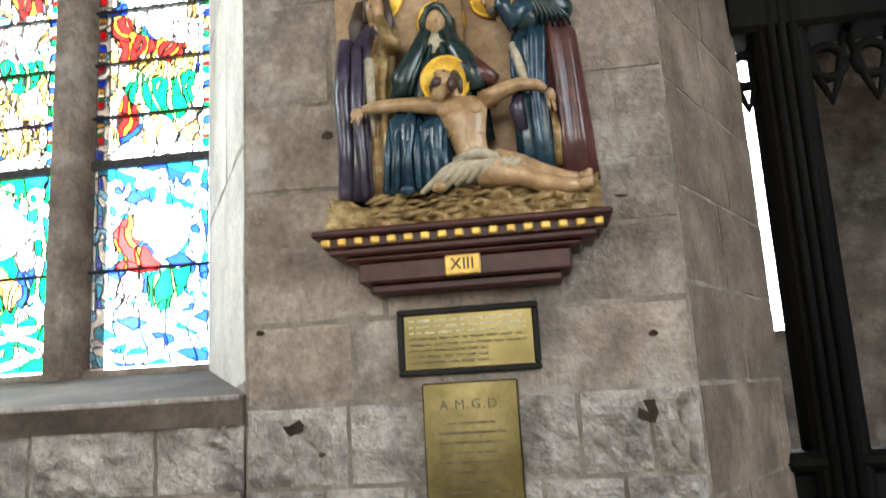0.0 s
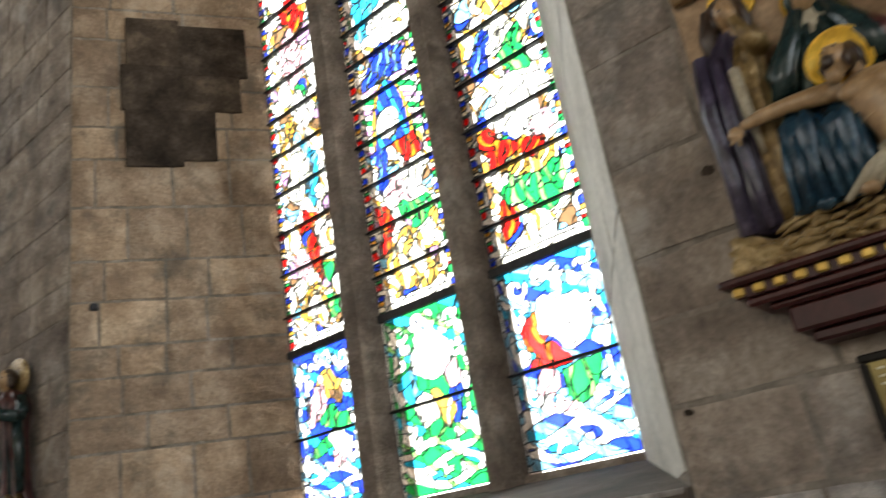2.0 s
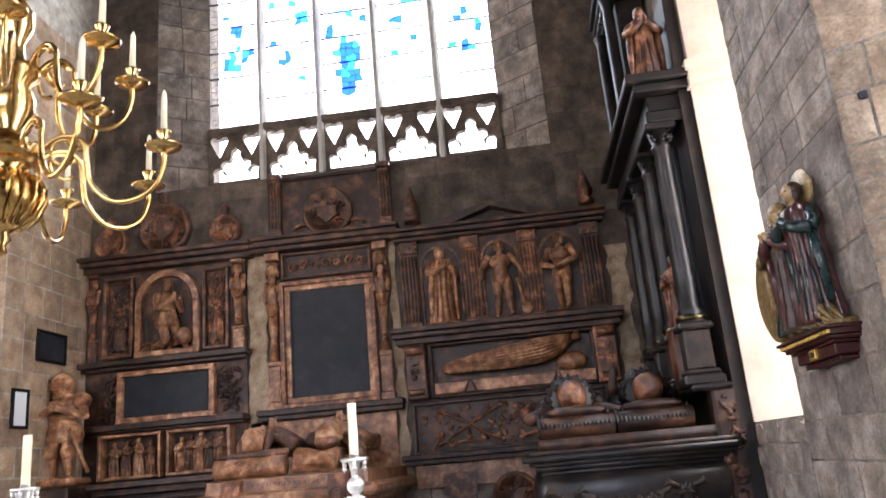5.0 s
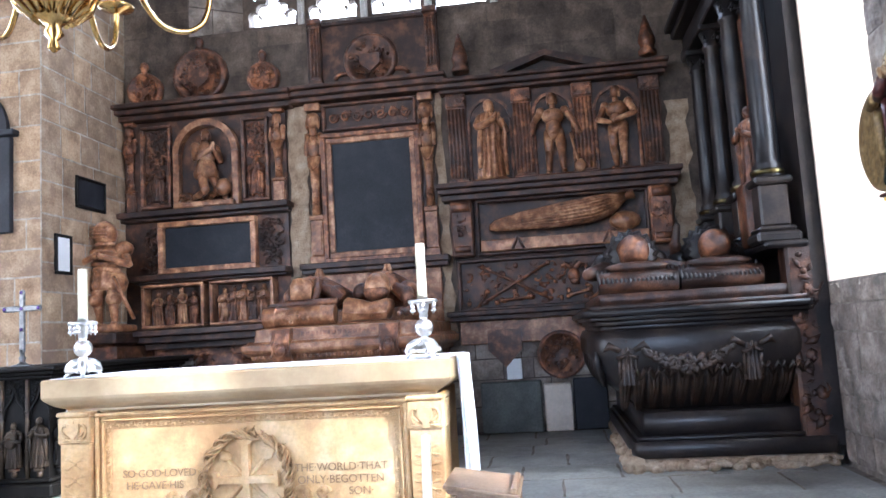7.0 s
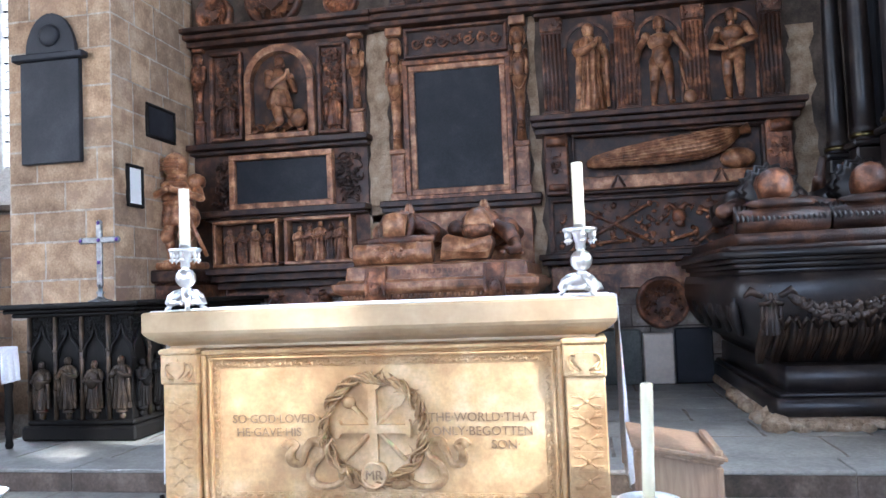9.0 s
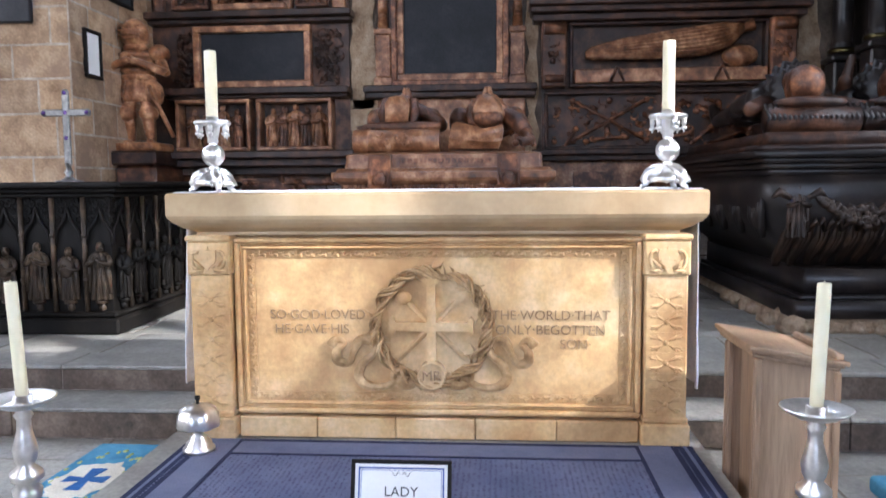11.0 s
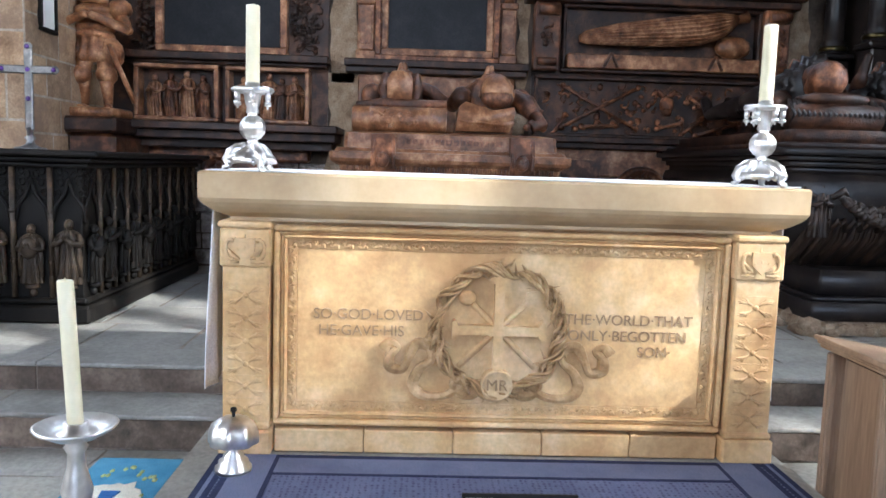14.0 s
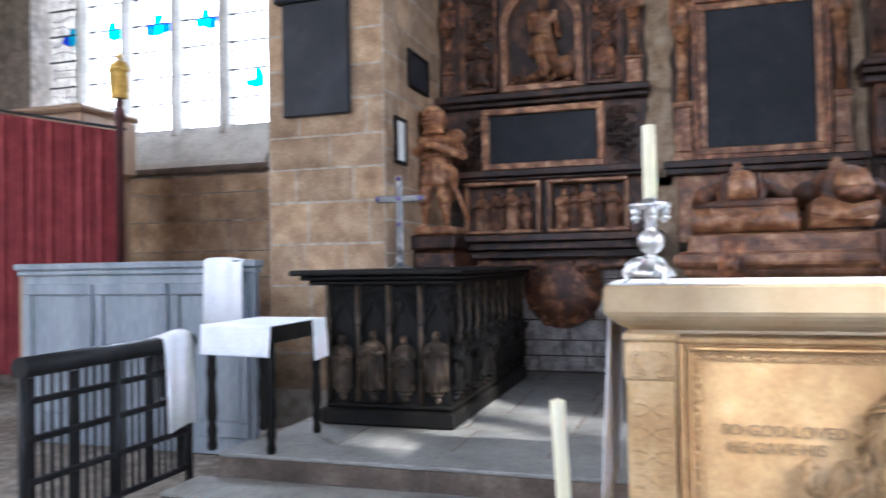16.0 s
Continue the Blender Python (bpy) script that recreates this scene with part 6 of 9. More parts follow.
def rounded_loop(bm, rings, mat=0, soft=True):
    """Closed rings of equal count, skinned; capped at both ends."""
    vs = [[bm.verts.new(p) for p in ring] for ring in rings]
    n = len(vs[0])
    for a, b in zip(vs, vs[1:]):
        for i in range(n):
            bm.faces.new((a[i], a[(i + 1) % n], b[(i + 1) % n], b[i])).smooth = soft
    bm.faces.new(vs[0][::-1])
    bm.faces.new(vs[-1])


def slab_ring(x0, x1, y0, y1, z, c):
    return [(x1, y0 + c, z), (x1, y1 - c, z), (x1 - c, y1, z), (x0, y1, z), (x0, y0, z), (x1 - c, y0, z)]


# two effigies on a brown tomb, heads towards the altar
t1 = thing("effigy_tomb", (-7.4, -1.55, UP), "brown alabaster tomb chest with moulded slab", "tomb")
bm = bmesh.new()
rounded_loop(bm, [slab_ring(WX, -6.62, -2.2, -0.92, z, 0.02) for z in (UP, 1.12)])
part("chest", bm, WOOD_LIGHT, t1)
bm = bmesh.new()
rings = []
for z, o in ((1.12, 0.0), (1.15, 0.0), (1.155, 0.03), (1.17, 0.05), (1.2, 0.055), (1.225, 0.1), (1.245, 0.11), (1.285, 0.11), (1.29, 0.085), (1.31, 0.07), (1.312, 0.03), (1.405, 0.02), (1.415, -0.02), (1.42, -0.06)):
    rings.append(slab_ring(WX, -6.62 + o, -2.2 - o, -0.92 + o, z, 0.02))
rounded_loop(bm, rings, 0, False)
sl = part("moulded_slab", bm, WOOD_LIGHT, t1)
bm = bmesh.new()
for k in range(44):
    y = -2.2 + k * 0.0298
    ball(bm, (-6.565, y, 1.19), (0.012, 0.009, 0.026), 0, 1)
part("gadrooning", bm, WOOD, sl)
for y in (-1.98, -1.12):
    bm = bmesh.new()
    prism(bm, [(-6.62, 1.14), (-6.55, 1.14), (-6.5, 1.2), (-6.49, 1.3), (-6.53, 1.4), (-6.62, 1.41)], y - 0.075, y + 0.075, "y")
    ball(bm, (-6.495, y, 1.24), (0.03, 0.042, 0.05))
    for q in (-1, 1):
        ball(bm, (-6.475, y + q * 0.018, 1.255), (0.012, 0.012, 0.012), 0, 1)
        tube(bm, [(-6.5, y + q * 0.05, 1.2), (-6.49, y + q * 0.06, 1.28), (-6.52, y + q * 0.05, 1.36)], 0.009, 6)
    part("mask_console", bm, WOOD, sl)
bm = bmesh.new()
rr = random.Random(12)
y = -1.84
while y < -1.24:
    w = rr.uniform(0.014, 0.04)
    box(bm, -6.6, -6.593, y, y + w, 1.34, 1.375, 0.002)
    y += w + 0.012
part("slab_lettering", bm, WOOD, sl)
for y, nm in ((-1.89, "woman"), (-1.27, "man")):
    e = bmesh.new()
    lying(e, 1.62, Matrix.Translation((-6.92, y, 1.56)), 0, 1, head_r=0.105, helmet=False)
    if nm == "woman":
        # a banded bolster, with the square headdress above it
        k0 = mark(e)
        lathe(e, [(0.0, -0.3), (0.07, -0.3), (0.082, -0.295), (0.082, -0.2), (0.088, -0.195), (0.088, -0.18), (0.082, -0.175), (0.082, 0.175), (0.088, 0.18), (0.088, 0.195), (0.082, 0.2), (0.082, 0.295), (0.07, 0.3), (0.0, 0.3)], n=22)
        placed(e, k0, Matrix.Translation((-6.74, y, 1.5)) @ Matrix.Rotation(math.pi / 2, 4, "X"))
        carve_scatter(e, y - 0.12, y + 0.12, 1.45, 1.54, -6.665, 26, 17, 0.01, 0.02)
        tube(e, [(-6.78, y - 0.28, 1.59), (-6.78, y - 0.1, 1.605), (-6.78, y + 0.12, 1.6), (-6.8, y + 0.3, 1.61)], [0.02, 0.034, 0.036, 0.026], 10, 1)
        prism(e, [(y - 0.085, 1.6), (y - 0.085, 1.76), (y - 0.055, 1.805), (y, 1.815), (y + 0.05, 1.8), (y + 0.075, 1.76), (y + 0.075, 1.6)], -6.98, -6.77, "x")
        for q in (-1, 1):
            tube(e, [(-6.8, y + q * 0.095, 1.61), (-6.86, y + q * 0.115, 1.7), (-6.95, y + q * 0.1, 1.8)], [0.022, 0.034, 0.03], 8, 1)
        tube(e, [(-6.95, y + 0.1, 1.74), (-6.98, y + 0.2, 1.7), (-6.96, y + 0.29, 1.63)], [0.04, 0.05, 0.045], 10, 1)
    else:
        # a flat-faced cushion turned a little, and a bare head on it
        prism(e, [(y - 0.26, 1.44), (y - 0.235, 1.6), (y - 0.2, 1.625), (y - 0.02, 1.575), (y + 0.11, 1.6), (y + 0.12, 1.56), (y + 0.08, 1.44)], -6.98, -6.68, "x")
        prism(e, [(y - 0.255, 1.5), (y - 0.245, 1.53), (y - 0.02, 1.49), (y + 0.115, 1.515), (y + 0.105, 1.48), (y - 0.02, 1.46)], -6.68, -6.672, "x")
        ball(e, (-6.84, y + 0.01, 1.7), (0.115, 0.105, 0.12), 0, 3)
        ball(e, (-6.8, y + 0.01, 1.655), (0.09, 0.11, 0.07), 1, 2)
        for q in (-1, 1):
            ball(e, (-6.86, y + 0.01 + q * 0.108, 1.69), (0.02, 0.012, 0.03), 0, 1)
        tube(e, [(-6.98, y + 0.12, 1.7), (-6.96, y + 0.22, 1.64), (-6.86, y + 0.27, 1.56)], [0.05, 0.07, 0.055], 12, 1)
        tube(e, [(-6.86, y + 0.27, 1.55), (-6.76, y + 0.3, 1.5), (-6.72, y + 0.24, 1.48)], [0.05, 0.04, 0.03], 10, 1)
        for k in range(5):
            ball(e, (-6.73 - k * 0.02, y + 0.2 + k * 0.03, 1.475 + (k % 2) * 0.03), (0.03, 0.028, 0.025), 1, 1)
    tagged(part("effigy", e, [WOOD_LIGHT, WOOD], None, "", True), "recumbent brown alabaster %s effigy on a carved cushion" % nm, "effigy", "pair of effigies")

# black and brown marble tomb with a bulging sarcophagus
t2 = thing("marble_tomb", (-7.2, 1.2, UP), "black marble tomb with carved bulging sarcophagus", "tomb")
bm = bmesh.new()
rr = random.Random(9)
for k in range(46):
    y0 = rr.uniform(0.6, 1.93)
    sz = rr.uniform(0.03, 0.085)
    ball(bm, (-6.22 + rr.uniform(-0.04, 0.03), y0, UP + rr.uniform(0.0, 0.05)), (sz * 0.7, sz, sz * rr.uniform(0.5, 0.8)), 0, 1)
for k in range(30):
    sz = rr.uniform(0.03, 0.08)
    ball(bm, (rr.uniform(-7.6, -6.2), 0.6 + rr.uniform(-0.03, 0.03), UP + rr.uniform(0.0, 0.05)), (sz, sz * 0.7, sz * rr.uniform(0.5, 0.8)), 0, 1)
box(bm, WX, -6.22, 0.6, 1.94, UP, UP + 0.08, 0.02)
for v in bm.verts:
    v.co += Vector((rr.uniform(-1, 1), rr.uniform(-1, 1), rr.uniform(-1, 1))) * 0.007
part("rubble_footing", bm, OLD_MORTAR, t2, "broken pale mortar footing")
for z0, z1, o in ((0.36, 0.47, -0.02), (0.47, 0.5, -0.05), (0.5, 0.66, -0.1)):
    bm = bmesh.new()
    rounded_loop(bm, [slab_ring(WX, -6.2 + o, 0.6 - o, 1.95, z, 0.02) for z in (z0, z1)])
    part("plinth", bm, EBONY, t2)
bm = bmesh.new()
prof = [(0.66, -0.2), (0.71, -0.17), (0.77, -0.08), (0.86, 0.03), (0.97, 0.1), (1.08, 0.13), (1.18, 0.125), (1.24, 0.1)]
rounded_loop(bm, [slab_ring(WX, -6.32 + o, 0.52 - o, 1.8 + o * 0.3, z, 0.1) for z, o in prof])
sar = part("sarcophagus", bm, EBONY, t2, "bulging carved dark marble body")
bm = bmesh.new()
rr = random.Random(33)
for i in range(150):
    f = rr.uniform(-1, 1)
    ball(bm, (-6.195, 1.03 + f * 0.3, 1.1 - 0.11 * (1 - f * f) + rr.uniform(-0.06, 0.06) * (1.1 - abs(f))), (0.034, 0.026, 0.026), 0, 1)
part("fruit_swag", bm, SWAG, sar)
for k in range(13):
    bm = bmesh.new()
    y = 0.6 + k * 0.098
    # an acanthus leaf climbing the bulge
    for q in (-1, 0, 1):
        tube(bm, [(-6.33 + o, y + q * 0.03 * (0.4 + 2 * (z - 0.66)), z) for z, o in prof[:5]], [0.01, 0.018, 0.024, 0.022, 0.006], 7)
    for q in (-1, 1):
        tube(bm, [(-6.25, y, 0.9), (-6.2, y + q * 0.035, 0.97), (-6.2, y + q * 0.05, 0.93)], [0.014, 0.018, 0.005], 6)
    part("acanthus_leaf", bm, SWAG, sar)
for y in (0.62, 1.45):
    bm = bmesh.new()
    robed(bm, turn(-6.22, y, 0.86, 0), 0.33, seed=4)
    for s in (-1, 1):
        tube(bm, [(-6.2, y + s * 0.05, 1.1), (-6.19, y + s * 0.12, 1.14), (-6.2, y + s * 0.16, 1.1)], [0.02, 0.03, 0.008], 6)
    part("winged_figure", bm, SWAG, sar)
for k in range(5):
    bm = bmesh.new()
    x = -6.35 - k * 0.4
    for q in range(5):
        a = -0.9 + q * 0.45
        tube(bm, [(x, 0.46, 0.86), (x + 0.1 * math.sin(a), 0.42, 0.98), (x + 0.16 * math.sin(a), 0.41, 1.1)], [0.02, 0.03, 0.008], 6)
    part("leaf_carving", bm, EBONY, sar)
for z0, z1, o, mt in ((1.24, 1.28, 0.05, EBONY), (1.28, 1.315, 0.08, EBONY), (1.315, 1.345, 0.12, EBONY), (1.345, 1.385, 0.17, EBONY), (1.385, 1.42, 0.12, WOOD_BLACK), (1.42, 1.5, 0.04, WOOD_BLACK)):
    bm = bmesh.new()
    rounded_loop(bm, [slab_ring(WX, -6.3 + o, 0.5 - o, 1.86, z, 0.03) for z in (z0, z1)])
    part("cornice_slab", bm, mt, t2)
for y, lab in ((0.76, "woman"), (1.34, "man")):
    e = bmesh.new()
    w = 0.28
    tube(e, [(-6.42, y - w, 1.58), (-6.42, y, 1.59), (-6.42, y + w, 1.58)], [0.08, 0.09, 0.08], 16)
    for k in range(18):
        tube(e, [(-6.42, y - w + k * w / 9, 1.5), (-6.33, y - w + k * w / 9, 1.59), (-6.42, y - w + k * w / 9, 1.68)], 0.012, 5, 1)
    ball(e, (-6.45, y, 1.69), (0.13, 0.24, 0.045))
    lying(e, 1.75, Matrix.Translation((-6.55, y, 1.63)), 2, 1, head_r=0.125, helmet=False)
    ball(e, (-6.53, y, 1.82), (0.135, 0.115, 0.12), 2, 3)
    for q in range(2):
        k0 = mark(e)
        lathe(e, [(0.15 + 0.03 * q, -0.03), (0.175 + 0.03 * q, 0.0), (0.15 + 0.03 * q, 0.03)], n=48, mat=1, lobes=18, depth=0.09)
        placed(e, k0, Matrix.Translation((-6.66 - 0.05 * q, y, 1.79)) @ Matrix.Rotation(math.pi / 2, 4, "Y"))
    if lab == "man":
        capsule(e, (-6.85, y - 0.22, 1.76), (-6.75, y - 0.24, 1.86), 0.05, 0.045)
        capsule(e, (-6.75, y - 0.24, 1.86), (-6.72, y - 0.22, 2.0), 0.035, 0.025)
    else:
        ball(e, (-6.6, y, 1.84), (0.1, 0.12, 0.1))
        ball(e, (-6.75, y, 1.94), (0.03, 0.05, 0.03))
        for s in (-1, 1):
            capsule(e, (-6.7, y + s * 0.2, 1.7), (-6.5, y + s * 0.34, 1.66), 0.07, 0.05)
    tagged(part("effigy", e, [WOOD_BLACK, EBONY, WOOD], None, "", True), "recumbent dark %s effigy on a ribbed cushion" % lab, "effigy", "effigies on the marble tomb")
# canopy against the side wall
can = thing("tomb_canopy", (-7.3, 1.95, 1.5), "dark marble columned canopy above the tomb", "canopy")
bm = bmesh.new()
box(bm, WX, -6.24, 1.9, 1.995, 0.4, 5.0)
part("back_wall", bm, EBONY, can)
bm = bmesh.new()
box(bm, -6.42, -6.24, 1.74, 1.92, UP, 1.78, 0.02)
carve_scatter(bm, 1.76, 1.9, 0.5, 1.7, -6.24, 40, 91, 0.02, 0.045)
part("end_pier", bm, WOOD_BLACK, can)


def marble_column(x, y):
    bm = bmesh.new()
    box(bm, x - 0.15, x + 0.15, y - 0.15, y + 0.15, 1.78, 1.86, 0.02)
    box(bm, x - 0.13, x + 0.13, y - 0.13, y + 0.13, 1.86, 1.9, 0.02)
    box(bm, x - 0.1, x + 0.1, y - 0.1, y + 0.1, 1.9, 2.2, 0.015)
    box(bm, x - 0.13, x + 0.13, y - 0.13, y + 0.13, 2.2, 2.25, 0.015)
    pd = part("column_pedestal", bm, EBONY, can)
    bm = bmesh.new()
    lathe(bm, [(0.11, 2.25), (0.11, 2.29), (0.085, 2.31), (0.1, 2.34), (0.078, 2.37), (0.08, 2.6), (0.074, 3.3), (0.064, 3.66), (0.08, 3.68), (0.08, 3.7), (0.066, 3.72), (0.1, 3.83)], (x, y, 0), 24)
    part("column_shaft", bm, EBONY, can)
    bm = bmesh.new()
    lathe(bm, [(0.112, 2.27), (0.118, 2.29), (0.112, 2.31)], (x, y, 0), 24)
    part("bronze_ring", bm, BRASS_DULL, can)
    bm = bmesh.new()
    box(bm, x - 0.12, x + 0.12, y - 0.12, y + 0.12, 3.83, 3.88, 0.01)
    carve_scatter(bm, y - 0.09, y + 0.09, 3.74, 3.83, x + 0.08, 10, 5, 0.012, 0.024)
    part("capital", bm, EBONY, can)


for x in (-6.38, -7.0, -7.65, -8.3):
    marble_column(x, 1.72)
bm = bmesh.new()
box(bm, WX, -6.2, 1.6, 1.9, 1.74, 1.79, 0.02)
part("column_ledge", bm, EBONY, can)
for nm, z0, z1, o in (("architrave", 3.88, 3.98, 0.0), ("frieze", 3.98, 4.12, -0.03), ("corona", 4.12, 4.19, 0.08), ("cornice", 4.19, 4.26, 0.14)):
    bm = bmesh.new()
    box(bm, WX, -6.26 + o, 1.62 - o, 1.99, z0, z1, 0.012)
    part(nm, bm, EBONY, can)
for x in (-6.8, -7.3, -7.85):
    bm = bmesh.new()
    box(bm, x - 0.16, x + 0.16, 1.86, 1.905, 2.35, 3.8, 0.01)
    part("panel", bm, WOOD if x == -7.3 else SLATE, can)
bm = bmesh.new()
box(bm, -8.2, -7.2, 1.7, 1.96, 4.26, 5.6, 0.02)
upper = part("upper_stage", bm, EBONY, can)
for z0, z1, o in ((5.6, 5.66, 0.0), (5.72, 5.8, 0.06), (5.8, 5.86, 0.1)):
    bm = bmesh.new()
    box(bm, -8.1, -7.06 + o, 1.64 - o, 1.98, z0, z1, 0.012)
    part("cornice_slab", bm, EBONY, upper)
bm = bmesh.new()
box(bm, -8.1, -7.08, 1.66, 1.97, 5.66, 5.72)
part("dentil_bed", bm, EBONY, upper)
# paler than the cornice: the light on the dentils is put into their colour
for k in range(10):
    bm = bmesh.new()
    x = -8.05 + k * 0.104
    box(bm, x, x + 0.055, 1.6, 1.66, 5.66, 5.72, 0.004)
    part("dentil", bm, GREY_SLAB, upper)
for x in (-7.2, -7.9):
    bm = bmesh.new()
    lathe(bm, [(0.075, 4.26), (0.075, 4.34), (0.055, 4.37), (0.055, 5.4), (0.05, 5.5), (0.075, 5.6)], (x, 1.62, 0), 18)
    part("upper_column", bm, EBONY, upper)
bm = bmesh.new()
robed(bm, turn(-6.36, 1.72, 4.26, 0), 0.72, seed=8, grip=1.0)
tagged(part("canopy_statue", bm, WOOD, None, "", True), "brown carved figure standing on the canopy", "statue")
bm = bmesh.new()
robed(bm, turn(-6.7, 1.72, 2.26, -60), 0.62, seed=18)
box(bm, -6.82, -6.58, 1.6, 1.86, 1.79, 2.27, 0.01)
tagged(part("niche_statue", bm, WOOD, None, "", True), "brown carved figure between the canopy columns", "statue")

# ---- painted reliefs on the side wall ----
SKIN = surface("painted_skin", (0.24, 0.14, 0.065), (0.4, 0.25, 0.125), (0.52, 0.35, 0.2), 22, 70, 0.33, 0.3, 0.005, spec=0.5)
P_PURPLE = surface("painted_purple", (0.018, 0.014, 0.024), (0.045, 0.035, 0.06), (0.12, 0.1, 0.15), 22, 60, 0.28, 0.3, 0.005, spec=0.5)
P_GREEN = surface("painted_dark_green", (0.006, 0.014, 0.014), (0.013, 0.03, 0.03), (0.05, 0.07, 0.06), 22, 60, 0.26, 0.3, 0.005, spec=0.5)
P_BLUE = surface("painted_blue", (0.006, 0.02, 0.034), (0.014, 0.042, 0.068), (0.05, 0.1, 0.13), 22, 60, 0.25, 0.3, 0.005, spec=0.5)
P_RED = surface("painted_crimson", (0.03, 0.01, 0.01), (0.07, 0.02, 0.018), (0.14, 0.05, 0.04), 22, 60, 0.28, 0.3, 0.005, spec=0.5)
P_GOLD = surface("painted_old_gold", (0.1, 0.06, 0.022), (0.25, 0.16, 0.06), (0.5, 0.36, 0.17), 24, 60, 0.28, 0.6, 0.012, metal=0.3, spec=0.5)
P_HAIR = surface("painted_brown_hair", (0.03, 0.018, 0.012), (0.05, 0.03, 0.02), (0.09, 0.055, 0.035), 20, 90, 0.4, 0.4, 0.005, spec=0.5)
P_WHITE = surface("painted_loin_cloth", (0.3, 0.25, 0.17), (0.42, 0.36, 0.26), (0.52, 0.46, 0.35), 16, 60, 0.45, 0.4, 0.006)
P_CROSS = surface("painted_cross_wood", (0.17, 0.1, 0.045), (0.26, 0.16, 0.075), (0.34, 0.22, 0.11), 5, 60, 0.5, 0.3, 0.004, stretch=(0.2, 1, 1))
HALO = surface("gilded_halo", (0.62, 0.34, 0.03), (0.8, 0.47, 0.05), (0.88, 0.57, 0.09), 8, 60, 0.38, 0.15, 0.003, metal=0.2)
MATS = [SKIN, P_PURPLE, P_GREEN, P_BLUE, P_RED, P_GOLD, P_HAIR, P_WHITE, HALO]
K_SKIN, K_PURPLE, K_GREEN, K_BLUE, K_RED, K_GOLD, K_HAIR, K_WHITE, K_HALO = range(9)


def halo_disc(bm, x, y, z, r):
    k0 = mark(bm)
    lathe(bm, [(r * 0.96, -0.006), (r, 0), (r * 0.9, 0.008), (r * 0.86, 0.004), (0.01, 0.004)], n=36, mat=K_HALO)
    placed(bm, k0, Matrix.Translation((x, y, z)) @ Matrix.Rotation(math.pi / 2, 4, "X"))


def shelf_for(cx, number, group="stations on the wall"):
    s = thing("station_shelf", (cx, NY, 1.72), "maroon wall shelf with gilded dentils under a painted relief", "shelf", group)
    bm = bmesh.new()
    for z0, z1, w, d in ((1.71, 1.735, 0.245, 0.09), (1.735, 1.79, 0.27, 0.115), (1.79, 1.805, 0.3, 0.13), (1.805, 1.825, 0.335, 0.15), (1.85, 1.868, 0.375, 0.18)):
        bm = bmesh.new()
        box(bm, cx - w, cx + w, NY - d, NY + 0.002, z0, z1, 0.006)
        part("moulding", bm, MAROON, s)
    bm = bmesh.new()
    box(bm, cx - 0.35, cx + 0.35, NY - 0.155, NY + 0.002, 1.825, 1.85, 0.002)
    part("dentil_band", bm, MAROON, s)
    for k in range(17):
        bm = bmesh.new()
        x = cx - 0.34 + k * 0.0425
        box(bm, x - 0.012, x + 0.012, NY - 0.168, NY - 0.15, 1.828, 1.848, 0.004)
        part("dentil", bm, GILT, s, "gilded dentil")
    bm = bmesh.new()
    box(bm, cx - 0.045, cx + 0.045, NY - 0.13, NY - 0.11, 1.738, 1.79, 0.004)
    part("number_plate", bm, GILT, s, "gilded number plate")
    letters("numeral", number, 0.042, Matrix.Translation((cx, NY - 0.132, 1.764)) @ FACE_S, INK, s, 0.001)
    return s


CX = -0.21
shelf_for(CX, "XIII")
F = NY - 0.09


def drape(bm, rows, mat, folds=7, depth=0.12, turns=0.0):
    """Cloth hanging in folds; rows of middle x, depth off the wall, height, half width, half thickness."""
    n = folds * 7
    rings = []
    for j, (x, d, z, w, h) in enumerate(rows):
        ring = []
        for i in range(n):
            q = 2 * math.pi * i / n
            k = 1 + depth * (math.cos(folds * q + turns * j) + 0.4 * math.cos(2.3 * folds * q + j))
            ring.append(bm.verts.new((x + w * k * math.cos(q), NY - d - h * k * math.sin(q), z)))
        rings.append(ring)
    for p, q in zip(rings, rings[1:]):
        for i in range(n):
            bm.faces.new((p[i], p[(i + 1) % n], q[(i + 1) % n], q[i])).material_index = mat
    bm.faces.new(rings[0][::-1]).material_index = mat
    bm.faces.new(rings[-1]).material_index = mat


def at(x, d, z):
    return Vector((x, NY - d, z))


def face_towards(bm, x, d, z, r, deg, tip, hair, beard):
    n0 = mark(bm)
    head(bm, (0, 0, 0), r, K_SKIN, hair, beard)
    placed(bm, n0, pose(x, NY - d, z, 0, tip, deg))


def strand(bm, pts, radii, mat, n=7):
    tube(bm, [at(*q) for q in pts], radii, n, mat)


relief = thing("pieta_relief", (CX, NY, 1.87), "painted relief of mourners holding a dead figure, gilded halos", "relief", "stations on the wall")
bm = bmesh.new()
box(bm, -0.545, 0.115, NY - 0.022, NY + 0.002, 1.88, 2.69, 0.008)
part("backing", bm, TAN_STONE, relief, "tan stone backing slab")
